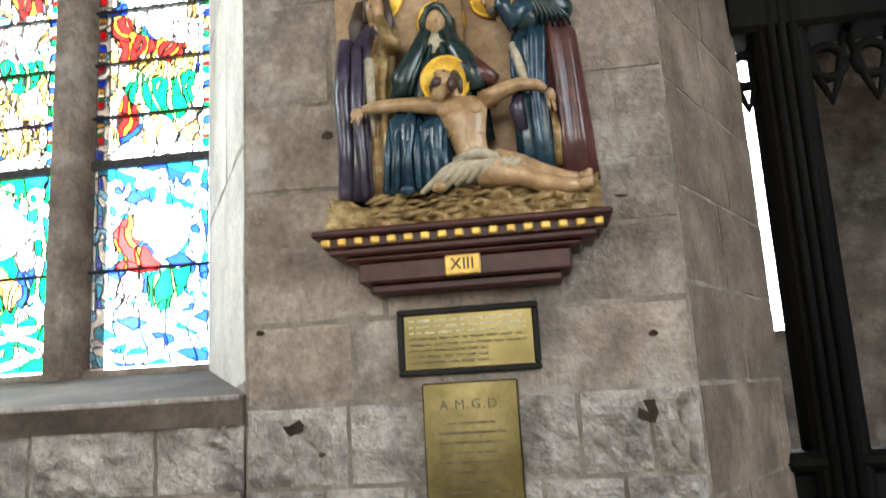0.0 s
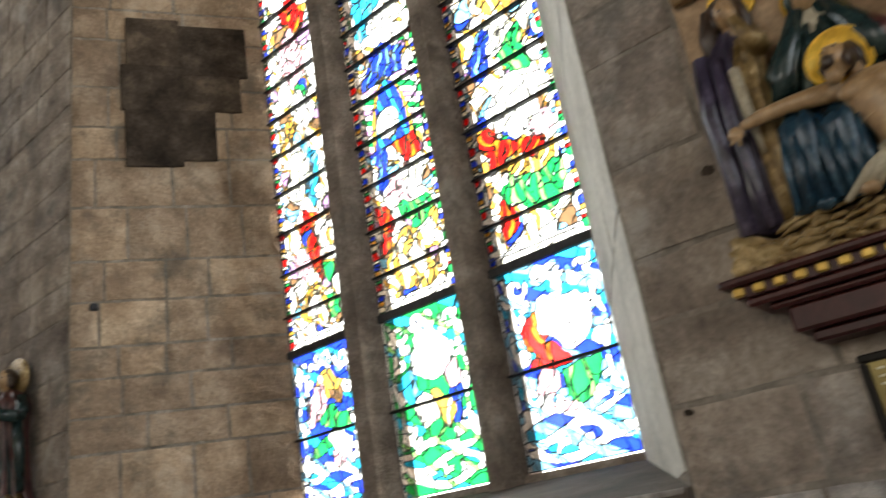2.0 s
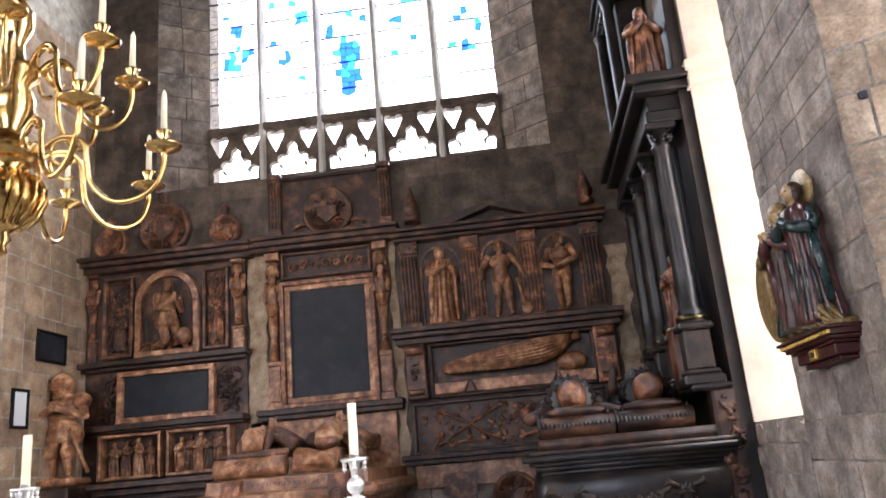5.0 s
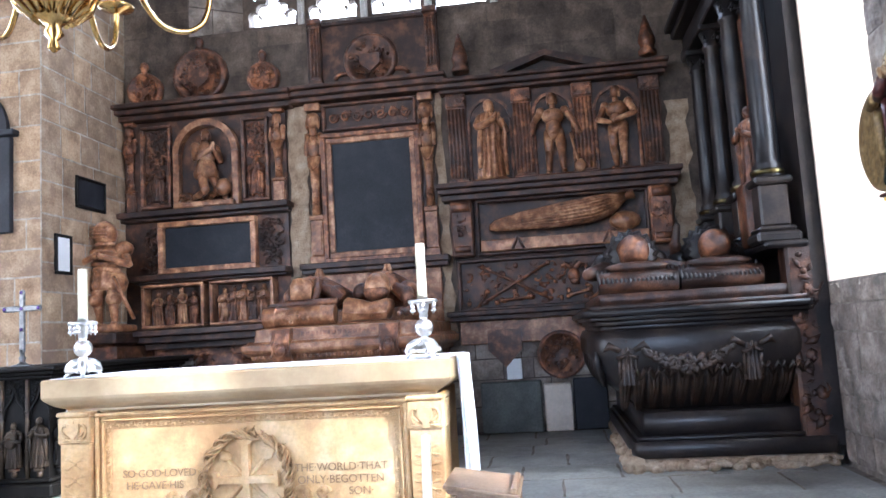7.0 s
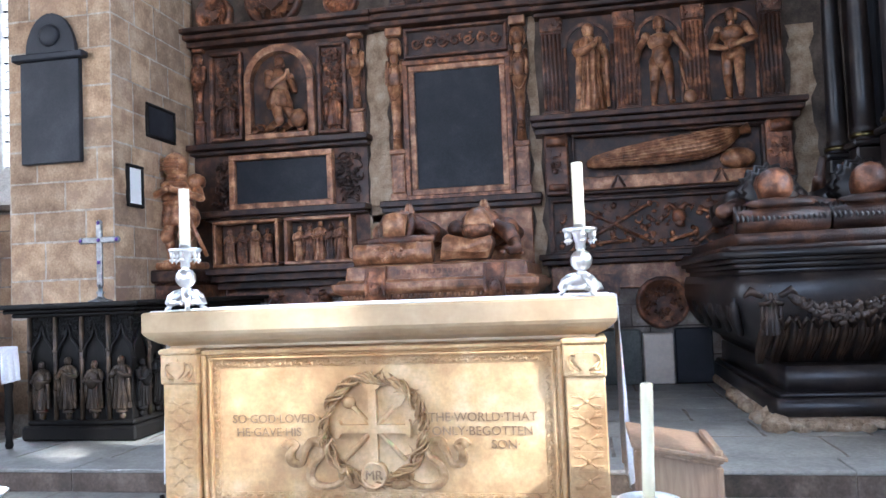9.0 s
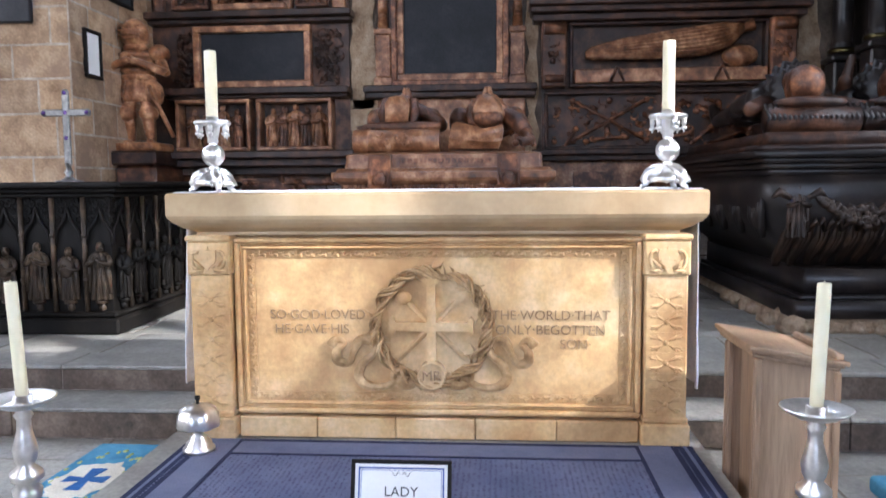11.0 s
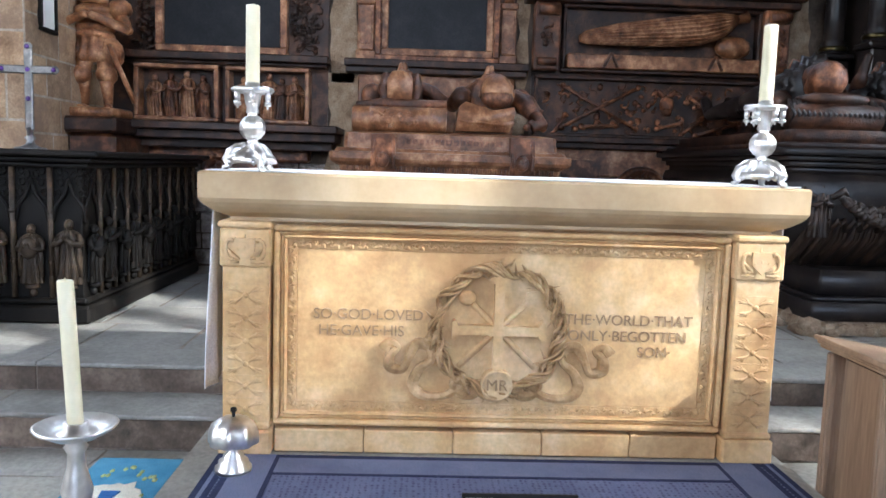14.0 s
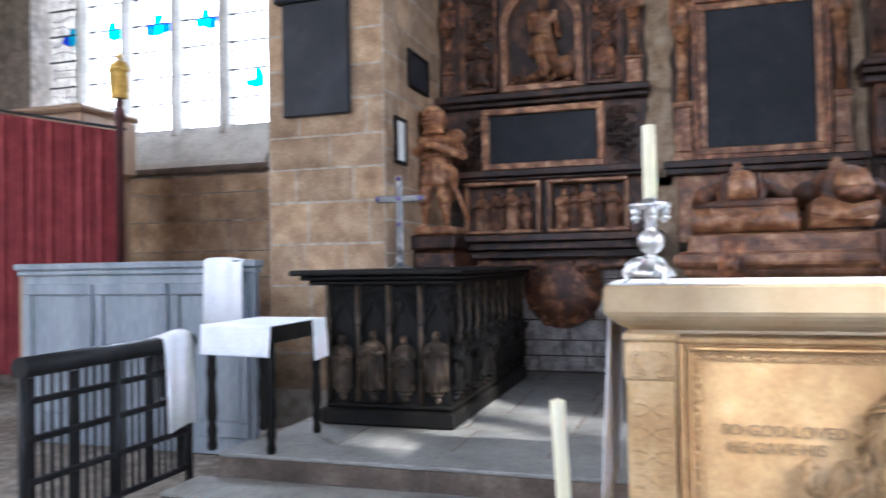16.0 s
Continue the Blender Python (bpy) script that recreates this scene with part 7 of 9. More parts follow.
# rocky gilded ground, a bank in broken ridges
g = bmesh.new()
rr = random.Random(2)
cols, lines, net = 76, 13, {}
for j in range(lines + 1):
    for i in range(cols + 1):
        u, v = i / cols, j / lines
        x = -0.548 + 0.69 * u
        top = 1.955 + 0.022 * math.sin(3 + 5 * u) + 0.012 * math.sin(31 * u)
        z = 1.867 + (top - 1.867) * min(v * 1.25, 1.0)
        d = 0.162 - 0.05 * v ** 1.5 if v < 0.8 else 0.13 - (v - 0.8) * 0.55
        rough = 0.010 * math.sin(41 * u + 9 * math.sin(7 * v)) * math.sin(5 * v + 13 * u) + 0.008 * math.sin(83 * u + 17 * v) + rr.uniform(-0.005, 0.005)
        net[i, j] = g.verts.new(at(x + rr.uniform(-0.003, 0.003), d + rough, z + rr.uniform(-0.003, 0.003)))
for j in range(lines):
    for i in range(cols):
        g.faces.new((net[i, j], net[i + 1, j], net[i + 1, j + 1], net[i, j + 1])).material_index = K_GOLD
for i in range(90):
    x, v = rr.uniform(-0.42, 0.11), rr.random()
    z = 1.885 + 0.075 * v
    tube(g, [at(x - 0.03, 0.15 - 0.02 * v, z - 0.006), at(x, 0.164 - 0.03 * v, z + 0.004), at(x + 0.028, 0.15 - 0.02 * v, z + 0.002)], [0.002, rr.uniform(0.006, 0.012), 0.002], 5, K_GOLD)
part("rocky_ground", g, MATS, relief, "rocky gilded ground", True)
# the mourning woman in purple, head in her palm
g = bmesh.new()
drape(g, [(-0.45, 0.06, 1.96, 0.082, 0.055), (-0.455, 0.06, 2.08, 0.076, 0.055), (-0.46, 0.06, 2.24, 0.072, 0.055), (-0.455, 0.06, 2.34, 0.07, 0.055), (-0.44, 0.06, 2.41, 0.056, 0.05), (-0.425, 0.06, 2.46, 0.03, 0.03)], K_PURPLE, 9, 0.1, 0.15)
drape(g, [(-0.395, 0.085, 1.965, 0.044, 0.04), (-0.4, 0.09, 2.1, 0.036, 0.035), (-0.405, 0.09, 2.25, 0.03, 0.03), (-0.4, 0.085, 2.36, 0.035, 0.03), (-0.405, 0.08, 2.42, 0.025, 0.02)], K_GOLD, 5, 0.16, 0.2)
strand(g, [(-0.49, 0.11, 2.4), (-0.505, 0.115, 2.25), (-0.5, 0.115, 2.1), (-0.505, 0.11, 1.96)], [0.024, 0.026, 0.022, 0.02], K_PURPLE)
strand(g, [(-0.46, 0.12, 2.38), (-0.465, 0.125, 2.22), (-0.455, 0.12, 2.06), (-0.45, 0.115, 1.96)], [0.016, 0.018, 0.017, 0.014], K_PURPLE)
strand(g, [(-0.43, 0.115, 2.34), (-0.425, 0.128, 2.22), (-0.42, 0.128, 2.12)], [0.014, 0.013, 0.004], K_WHITE)
face_towards(g, -0.413, 0.09, 2.495, 0.038, -70, 12, K_HAIR, False)
ball(g, at(-0.42, 0.07, 2.51), (0.044, 0.035, 0.045), K_HAIR)
strand(g, [(-0.45, 0.085, 2.52), (-0.465, 0.09, 2.45), (-0.47, 0.085, 2.36)], [0.02, 0.024, 0.012], K_HAIR)
strand(g, [(-0.385, 0.09, 2.53), (-0.375, 0.085, 2.46), (-0.385, 0.085, 2.4)], [0.014, 0.015, 0.006], K_HAIR)
strand(g, [(-0.37, 0.1, 2.41), (-0.36, 0.13, 2.365), (-0.375, 0.135, 2.39), (-0.392, 0.135, 2.45)], [0.024, 0.027, 0.02, 0.014], K_GOLD)
strand(g, [(-0.388, 0.135, 2.43), (-0.397, 0.132, 2.475), (-0.4, 0.125, 2.51)], [0.013, 0.014, 0.008], K_SKIN)
part("mourning_woman", g, MATS, relief, "woman in a purple robe", True)
# the seated mother
g = bmesh.new()
drape(g, [(-0.25, 0.06, 2.1, 0.125, 0.06), (-0.25, 0.06, 2.2, 0.118, 0.06), (-0.248, 0.062, 2.29, 0.1, 0.058), (-0.246, 0.065, 2.36, 0.072, 0.05), (-0.245, 0.065, 2.41, 0.044, 0.04), (-0.245, 0.06, 2.46, 0.044, 0.038), (-0.244, 0.055, 2.483, 0.022, 0.02)], K_GREEN, 9, 0.09, 0.2)
face_towards(g, -0.245, 0.092, 2.433, 0.036, -86, 6, K_SKIN, False)
strand(g, [(-0.279, 0.095, 2.4), (-0.281, 0.1, 2.44), (-0.262, 0.105, 2.474), (-0.245, 0.108, 2.479), (-0.228, 0.105, 2.474), (-0.209, 0.1, 2.44), (-0.211, 0.095, 2.4)], [0.011] * 7, K_GREEN)
drape(g, [(-0.245, 0.085, 2.34, 0.036, 0.03), (-0.245, 0.09, 2.37, 0.034, 0.028), (-0.245, 0.088, 2.4, 0.022, 0.02)], K_WHITE, 6, 0.08)
for sd in (-1, 1):
    strand(g, [(-0.245 + sd * 0.03, 0.1, 2.41), (-0.245 + sd * 0.055, 0.115, 2.34), (-0.245 + sd * 0.095, 0.12, 2.27), (-0.245 + sd * 0.1, 0.12, 2.22)], [0.016, 0.026, 0.034, 0.03], K_GREEN)
    for q in (0.35, 0.7):
        strand(g, [(-0.245 + sd * 0.04 * q, 0.12, 2.36), (-0.245 + sd * 0.08 * q, 0.13, 2.29), (-0.245 + sd * 0.12 * q, 0.125, 2.2)], [0.006, 0.009, 0.005], K_GREEN)
strand(g, [(-0.17, 0.115, 2.31), (-0.13, 0.125, 2.265), (-0.095, 0.125, 2.235)], [0.026, 0.027, 0.02], K_RED)
# blue skirt over both knees, heavy folds to the ground
for kx, kz, fx, w in ((-0.335, 2.145, -0.345, 0.05), (-0.262, 2.12, -0.262, 0.046)):
    drape(g, [(fx, 0.125, 1.955, w + 0.006, 0.035), (fx, 0.13, 2.03, w * 0.86, 0.038), (kx, 0.13, 2.11, w * 0.9, 0.042), (kx, 0.125, kz, w * 0.9, 0.046), (kx + 0.01, 0.11, kz + 0.04, w * 0.55, 0.03)], K_BLUE, 5, 0.15, 0.25)
    for q in range(4):
        x = kx - w * 0.75 + q * w * 0.5
        strand(g, [(x, 0.158, kz - 0.01), (x - 0.006, 0.17, kz - 0.09), (fx + (x - kx) * 1.1, 0.165, 1.958)], [0.004, 0.009, 0.007], K_BLUE)
    ball(g, at(fx + 0.012, 0.165, 1.955), (0.02, 0.022, 0.014), K_SKIN if kx > -0.3 else K_BLUE)
part("seated_mother", g, MATS, relief, "seated veiled woman in green and blue", True)
# the dead figure across her knees
g = bmesh.new()
rings = [(-0.187, 0.125, 2.225, 0.05, 0.03), (-0.188, 0.135, 2.2, 0.068, 0.038), (-0.184, 0.14, 2.165, 0.06, 0.04), (-0.176, 0.138, 2.12, 0.047, 0.034), (-0.168, 0.136, 2.08, 0.042, 0.032), (-0.155, 0.132, 2.04, 0.05, 0.036), (-0.14, 0.125, 2.0, 0.04, 0.03)]
drape(g, rings, K_SKIN, 3, 0.02)
for sd in (-1, 1):
    ball(g, at(-0.188 + sd * 0.03, 0.165, 2.187), (0.032, 0.014, 0.022), K_SKIN)
    for q in range(3):
        strand(g, [(-0.183 + sd * 0.012, 0.168, 2.155 - q * 0.014), (-0.18 + sd * 0.045, 0.158, 2.15 - q * 0.016)], [0.004, 0.003], K_SKIN, 5)
strand(g, [(-0.178, 0.172, 2.16), (-0.171, 0.17, 2.1), (-0.164, 0.165, 2.06)], [0.003, 0.004, 0.003], K_SKIN, 5)
strand(g, [(-0.24, 0.135, 2.21), (-0.29, 0.15, 2.213), (-0.345, 0.16, 2.216), (-0.4, 0.165, 2.214), (-0.44, 0.165, 2.21)], [0.025, 0.022, 0.0175, 0.0165, 0.011], K_SKIN, 9)
ball(g, at(-0.455, 0.165, 2.2), (0.018, 0.012, 0.018), K_SKIN)
strand(g, [(-0.458, 0.168, 2.195), (-0.47, 0.168, 2.178)], [0.006, 0.004], K_SKIN, 5)
strand(g, [(-0.45, 0.168, 2.195), (-0.452, 0.168, 2.17)], [0.006, 0.004], K_SKIN, 5)
strand(g, [(-0.133, 0.135, 2.212), (-0.085, 0.15, 2.225), (-0.036, 0.158, 2.238), (0.01, 0.16, 2.23), (0.03, 0.16, 2.215)], [0.025, 0.021, 0.0175, 0.015, 0.011], K_SKIN, 9)
ball(g, at(0.042, 0.16, 2.198), (0.014, 0.012, 0.02), K_SKIN)
strand(g, [(0.046, 0.162, 2.185), (0.052, 0.162, 2.155)], [0.007, 0.004], K_SKIN, 5)
strand(g, [(0.036, 0.162, 2.185), (0.036, 0.162, 2.16)], [0.006, 0.004], K_SKIN, 5)
strand(g, [(-0.195, 0.13, 2.22), (-0.21, 0.14, 2.245)], [0.02, 0.02], K_SKIN)
face_towards(g, -0.226, 0.168, 2.262, 0.036, -112, -38, K_HAIR, True)
strand(g, [(-0.2, 0.13, 2.3), (-0.19, 0.14, 2.27), (-0.185, 0.14, 2.235)], [0.014, 0.014, 0.006], K_HAIR)
for dz, dd in ((0.0, 0.0), (-0.032, 0.018)):
    strand(g, [(-0.145, 0.125 + dd, 2.035 + dz * 0.6), (-0.1, 0.14 + dd, 2.045 + dz), (-0.05, 0.145 + dd, 2.032 + dz), (0.0, 0.14 + dd, 2.008 + dz * 0.9), (0.06, 0.135 + dd, 1.99 + dz * 0.8), (0.1, 0.135 + dd, 1.984 + dz * 0.7)], [0.036, 0.034, 0.027, 0.025, 0.018, 0.013], K_SKIN, 10)
    strand(g, [(0.098, 0.137 + dd, 1.984 + dz * 0.7), (0.118, 0.14 + dd, 1.99 + dz * 0.7), (0.124, 0.142 + dd, 2.004 + dz * 0.7)], [0.014, 0.014, 0.007], K_SKIN)
for q in range(9):
    x = -0.2 + q * 0.017
    strand(g, [(x + 0.02, 0.17, 2.055 - 0.002 * q), (x - 0.004 * (9 - q), 0.178, 2.02), (x - 0.012 * (8 - q), 0.165, 1.975 + 0.004 * q)], [0.009, 0.0125, 0.007], K_WHITE)
strand(g, [(-0.21, 0.16, 2.05), (-0.15, 0.182, 2.062), (-0.1, 0.17, 2.052)], [0.012, 0.016, 0.01], K_WHITE)
for v in g.verts:
    v.co.z -= 0.03
part("dead_figure", g, MATS, relief, "pale unclothed figure with a loin cloth", True)
# the bowed man in maroon with a green shawl
g = bmesh.new()
drape(g, [(0.08, 0.06, 1.965, 0.062, 0.05), (0.08, 0.06, 2.1, 0.056, 0.05), (0.075, 0.06, 2.25, 0.054, 0.052), (0.065, 0.06, 2.38, 0.056, 0.05), (0.05, 0.06, 2.44, 0.04, 0.04)], K_RED, 7, 0.12, 0.15)
drape(g, [(0.005, 0.075, 1.975, 0.052, 0.045), (0.0, 0.08, 2.1, 0.048, 0.045), (-0.005, 0.085, 2.22, 0.045, 0.045), (0.0, 0.085, 2.34, 0.05, 0.045), (0.01, 0.08, 2.42, 0.04, 0.035)], K_BLUE, 8, 0.13, 0.1)
strand(g, [(-0.045, 0.115, 2.34), (-0.025, 0.125, 2.26), (-0.01, 0.128, 2.2)], [0.01, 0.013, 0.005], K_WHITE)
strand(g, [(0.045, 0.115, 2.15), (0.052, 0.12, 2.08), (0.05, 0.115, 2.0)], [0.008, 0.012, 0.01], K_GOLD)
strand(g, [(-0.035, 0.115, 2.1), (-0.045, 0.125, 2.16), (-0.035, 0.125, 2.2)], [0.016, 0.022, 0.014], K_PURPLE)
ball(g, at(0.045, 0.085, 2.435), (0.078, 0.055, 0.05), K_GREEN, 3)
ball(g, at(-0.01, 0.1, 2.41), (0.05, 0.045, 0.045), K_GREEN, 3)
for q in range(9):
    f = q / 8
    strand(g, [(-0.025 + 0.05 * f, 0.128, 2.47 - 0.01 * f), (0.0 + 0.07 * f, 0.142, 2.445 - 0.02 * f), (0.0 + 0.1 * f, 0.135, 2.41 - 0.02 * f), (-0.01 + 0.12 * f, 0.11, 2.375)], [0.003, 0.0065, 0.006, 0.003], K_GREEN)
strand(g, [(0.0, 0.13, 2.44), (-0.045, 0.14, 2.395), (-0.06, 0.145, 2.44), (-0.06, 0.145, 2.465)], [0.03, 0.032, 0.024, 0.018], K_BLUE)
face_towards(g, -0.088, 0.1, 2.482, 0.037, -140, 30, K_HAIR, True)
ball(g, at(-0.075, 0.085, 2.5), (0.042, 0.038, 0.036), K_HAIR)
strand(g, [(-0.052, 0.14, 2.455), (-0.05, 0.142, 2.485), (-0.056, 0.138, 2.51)], [0.014, 0.014, 0.009], K_SKIN)
strand(g, [(-0.04, 0.135, 2.465), (-0.035, 0.138, 2.49), (-0.04, 0.135, 2.51)], [0.012, 0.012, 0.008], K_SKIN)
ball(g, at(-0.108, 0.13, 2.185), (0.022, 0.015, 0.025), K_GOLD)
part("bowed_man", g, MATS, relief, "bowed man in maroon with a green shawl", True)
for x, d, z, rad in ((-0.403, 0.035, 2.553, 0.06), (-0.238, 0.035, 2.468, 0.07), (-0.222, 0.138, 2.25, 0.069), (-0.094, 0.035, 2.522, 0.063)):
    g = bmesh.new()
    halo_disc(g, x, NY - d, z, rad)
    part("halo", g, MATS, relief, "plain gilded halo disc")
cr = thing("wooden_cross", (CX, NY - 0.02, 2.0), "plain brown wooden cross behind the painted relief", "cross")
bm = bmesh.new()
box(bm, CX - 0.325, CX + 0.325, NY - 0.055, NY - 0.031, 2.612, 2.668, 0.004)
part("crossbeam", bm, P_CROSS, cr)
bm = bmesh.new()
box(bm, CX - 0.035, CX + 0.035, NY - 0.05, NY - 0.0305, 2.2, 2.735, 0.004)
part("upright", bm, P_CROSS, cr)
bm = bmesh.new()
box(bm, CX - 0.065, CX + 0.065, NY - 0.056, NY - 0.031, 2.7, 2.735, 0.004)
part("title_board", bm, P_CROSS, cr)

# the next station, seen sidelong
SX = -4.5
shelf_for(SX, "XIV")
entomb = thing("entombment_relief", (SX, NY, 1.87), "painted relief of robed mourners beside a gilded round stone", "relief", "stations on the wall")
g = bmesh.new()
rr = random.Random(6)
box(g, SX - 0.34, SX + 0.34, NY - 0.13, NY + 0.002, 1.866, 1.9, 0.012, 2, K_GOLD)
for i in range(70):
    x, d = rr.uniform(SX - 0.33, SX + 0.3), rr.uniform(0.05, 0.15)
    tube(g, [at(x - 0.05, d, 1.89), at(x, d + 0.02, 1.9 + rr.uniform(0, 0.06)), at(x + 0.05, d, 1.885)], [0.008, rr.uniform(0.014, 0.026), 0.006], 6, K_WHITE if i % 3 == 0 else K_GOLD)
part("rocky_ground", g, MATS, entomb, "pale drapery over rocky ground", True)
for x, d, z, deg, h, robe, cloak, veil, halo, seed in ((0.16, 0.09, 1.9, -80, 0.74, K_RED, K_GREEN, None, K_GOLD, 13), (-0.04, 0.12, 1.9, -70, 0.68, K_HAIR, K_RED, K_GOLD, None, 14), (-0.2, 0.09, 1.9, -60, 0.66, K_GREEN, K_GOLD, None, K_GOLD, 15)):
    g = bmesh.new()
    robed(g, turn(SX + x, NY - d, z, deg), h, robe, cloak, K_SKIN, K_HAIR, 0.9, 0.03, veil=veil, halo=halo, folds=11, seed=seed)
    part("mourner", g, MATS, entomb, "robed mourner in red and dark green", True)
g = bmesh.new()
lathe(g, [(0.25, -0.03), (0.27, -0.02), (0.275, 0), (0.27, 0.02), (0.25, 0.03)], n=44, mat=K_GOLD)
for v in g.verts:
    v.co = Matrix.Translation((SX - 0.34, F - 0.04, 2.15)) @ Matrix.Rotation(math.pi / 2, 4, "X") @ v.co
part("round_stone", g, MATS, entomb, "gilded round tomb stone")

# brass plates under the relief
pl = thing("brass_plaque", (-0.22, NY, 1.58), "engraved brass plaque in a dark wooden frame", "plaque")
bm = bmesh.new()
for a in ((-0.405, -0.035, 1.655, 1.672), (-0.405, -0.035, 1.498, 1.515), (-0.405, -0.388, 1.515, 1.655), (-0.052, -0.035, 1.515, 1.655)):
    box(bm, a[0], a[1], NY - 0.025, NY, a[2], a[3], 0.004)
part("frame", bm, BLACK_OAK, pl)
bm = bmesh.new()
box(bm, -0.389, -0.051, NY - 0.014, NY, 1.514, 1.656, 0.0)
pt = part("plate", bm, BRASS_DULL, pl)
rr = random.Random(1)
for r in range(8):
    bm = bmesh.new()
    x, z = -0.375, 1.64 - r * 0.0155
    end_x = -0.07 - (0.1 if r > 4 else 0.0)
    while x < end_x:
        w = rr.uniform(0.012, 0.04)
        box(bm, x, min(x + w, end_x), NY - 0.0155, NY - 0.0135, z - 0.0024, z + 0.0024)
        x += w + 0.008
    part("engraved_line", bm, PALE_SCRIPT if r < 3 else ENGRAVED, pt)
pl = thing("memorial_plate", (-0.22, NY, 1.35), "tall engraved brass memorial plate on the wall", "plaque")
bm = bmesh.new()
box(bm, -0.345, -0.1, NY - 0.036, NY, 1.14, 1.478, 0.004)
pt = part("plate", bm, BRASS_DULL, pl)
letters("initials", "A.M.G.D.", 0.034, Matrix.Translation((-0.222, NY - 0.0365, 1.42)) @ FACE_S, INK, pl, 0.0006, 1.25)
for r in range(9):
    bm = bmesh.new()
    w = 0.085 if r % 3 else 0.06
    z = 1.375 - r * 0.024
    box(bm, -0.222 - w, -0.222 + w, NY - 0.0372, NY - 0.0355, z - 0.003, z + 0.003)
    part("engraved_line", bm, ENGRAVED, pt)

# dark openwork screen beside the wall
sc = thing("oak_screen", (1.6, 2.78, 0), "near-black oak openwork screen with carved tracery", "screen")
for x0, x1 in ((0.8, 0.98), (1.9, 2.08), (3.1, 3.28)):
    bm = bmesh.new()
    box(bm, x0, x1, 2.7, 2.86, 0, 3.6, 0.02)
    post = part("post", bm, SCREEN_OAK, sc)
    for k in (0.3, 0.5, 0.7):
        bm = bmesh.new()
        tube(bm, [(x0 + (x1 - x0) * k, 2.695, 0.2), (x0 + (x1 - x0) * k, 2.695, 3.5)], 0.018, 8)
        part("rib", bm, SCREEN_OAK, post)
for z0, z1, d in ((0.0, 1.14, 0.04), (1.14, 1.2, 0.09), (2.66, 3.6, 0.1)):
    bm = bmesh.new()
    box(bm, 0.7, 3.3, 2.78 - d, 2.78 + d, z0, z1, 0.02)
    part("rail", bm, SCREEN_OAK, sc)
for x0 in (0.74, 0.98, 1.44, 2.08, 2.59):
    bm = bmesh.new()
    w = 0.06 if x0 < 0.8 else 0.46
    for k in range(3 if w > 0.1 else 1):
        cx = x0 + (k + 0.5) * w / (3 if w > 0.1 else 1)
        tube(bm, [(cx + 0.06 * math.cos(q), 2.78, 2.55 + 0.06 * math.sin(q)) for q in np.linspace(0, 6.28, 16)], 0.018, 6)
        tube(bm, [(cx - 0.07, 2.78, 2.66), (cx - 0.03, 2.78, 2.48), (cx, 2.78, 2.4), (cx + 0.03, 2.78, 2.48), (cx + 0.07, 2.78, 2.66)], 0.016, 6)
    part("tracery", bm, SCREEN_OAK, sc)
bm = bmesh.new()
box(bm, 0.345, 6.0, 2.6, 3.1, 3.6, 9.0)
tagged(part("wall_over_screen", bm, SCREEN_OAK), "near-black wall above the screen", "wall", kind="structure")

# ---- carpet, sign and floor candlesticks ----


def carpet_material():
    m, t, b = nodes_of("blue_woven_carpet")
    pos = t.nodes.new("ShaderNodeNewGeometry").outputs["Position"]
    v = t.nodes.new("ShaderNodeTexVoronoi")
    v.inputs["Scale"].default_value, v.inputs["Randomness"].default_value = 52, 0.22
    t.links.new(pos, v.inputs["Vector"])
    fleck = ramp(t, [(0.28, (1, 1, 1)), (0.4, (0, 0, 0))], v.outputs["Distance"])
    base = ramp(t, [(0.35, (0.085, 0.105, 0.2)), (0.65, (0.145, 0.165, 0.275))], noise_tex(t, 3.0, 6))
    weave = noise_tex(t, 260, 3)
    col = mixc(t, fleck, base, (0.045, 0.05, 0.115))
    col = mixc(t, 1.0, col, ramp(t, [(0.3, (0.75, 0.75, 0.75)), (0.7, (1.15, 1.15, 1.15))], weave), "MULTIPLY")
    t.links.new(col, b.inputs["Base Color"])
    b.inputs["Roughness"].default_value = 0.95
    bp = t.nodes.new("ShaderNodeBump")
    bp.inputs["Strength"].default_value, bp.inputs["Distance"].default_value = 0.5, 0.004
    t.links.new(weave, bp.inputs["Height"])
    t.links.new(bp.outputs[0], b.inputs["Normal"])
    return m


CARPET = carpet_material()
NAVY = surface("navy_wool_band", (0.012, 0.017, 0.05), (0.02, 0.028, 0.075), (0.032, 0.042, 0.1), 8, 240, 0.95, 0.4, 0.003)
GREYBLUE = surface("grey_blue_wool_band", (0.12, 0.14, 0.235), (0.165, 0.185, 0.285), (0.2, 0.22, 0.32), 4, 240, 0.95, 0.4, 0.003)
rug = thing("carpet", (-4.0, -1.44, 0.16), "blue patterned wool carpet with navy border bands over the step", "carpet")


def over_step(y0, y1, lift, mat, name, x_from=-4.44, x_stop=None):
    bm = bmesh.new()
    prof = [(x_from, 0.159 + lift), (-3.9, 0.159 + lift), (-3.64, 0.159 + lift), (-3.605 + lift, 0.156 + lift), (-3.578 + lift, 0.14 + lift), (-3.568 + lift, 0.115), (-3.562 + lift, 0.05), (-3.555 + lift, 0.002)]
    if x_stop is not None:
        prof = [(x_from, 0.159 + lift), (x_stop, 0.159 + lift)]
    inner = [(x - (0.008 if z < 0.15 else 0), z - (0.006 if z >= 0.15 else 0)) for x, z in prof]
    loop = prof + inner[::-1]
    prism(bm, loop, y0, y1, "y")
    return part(name, bm, mat, rug)


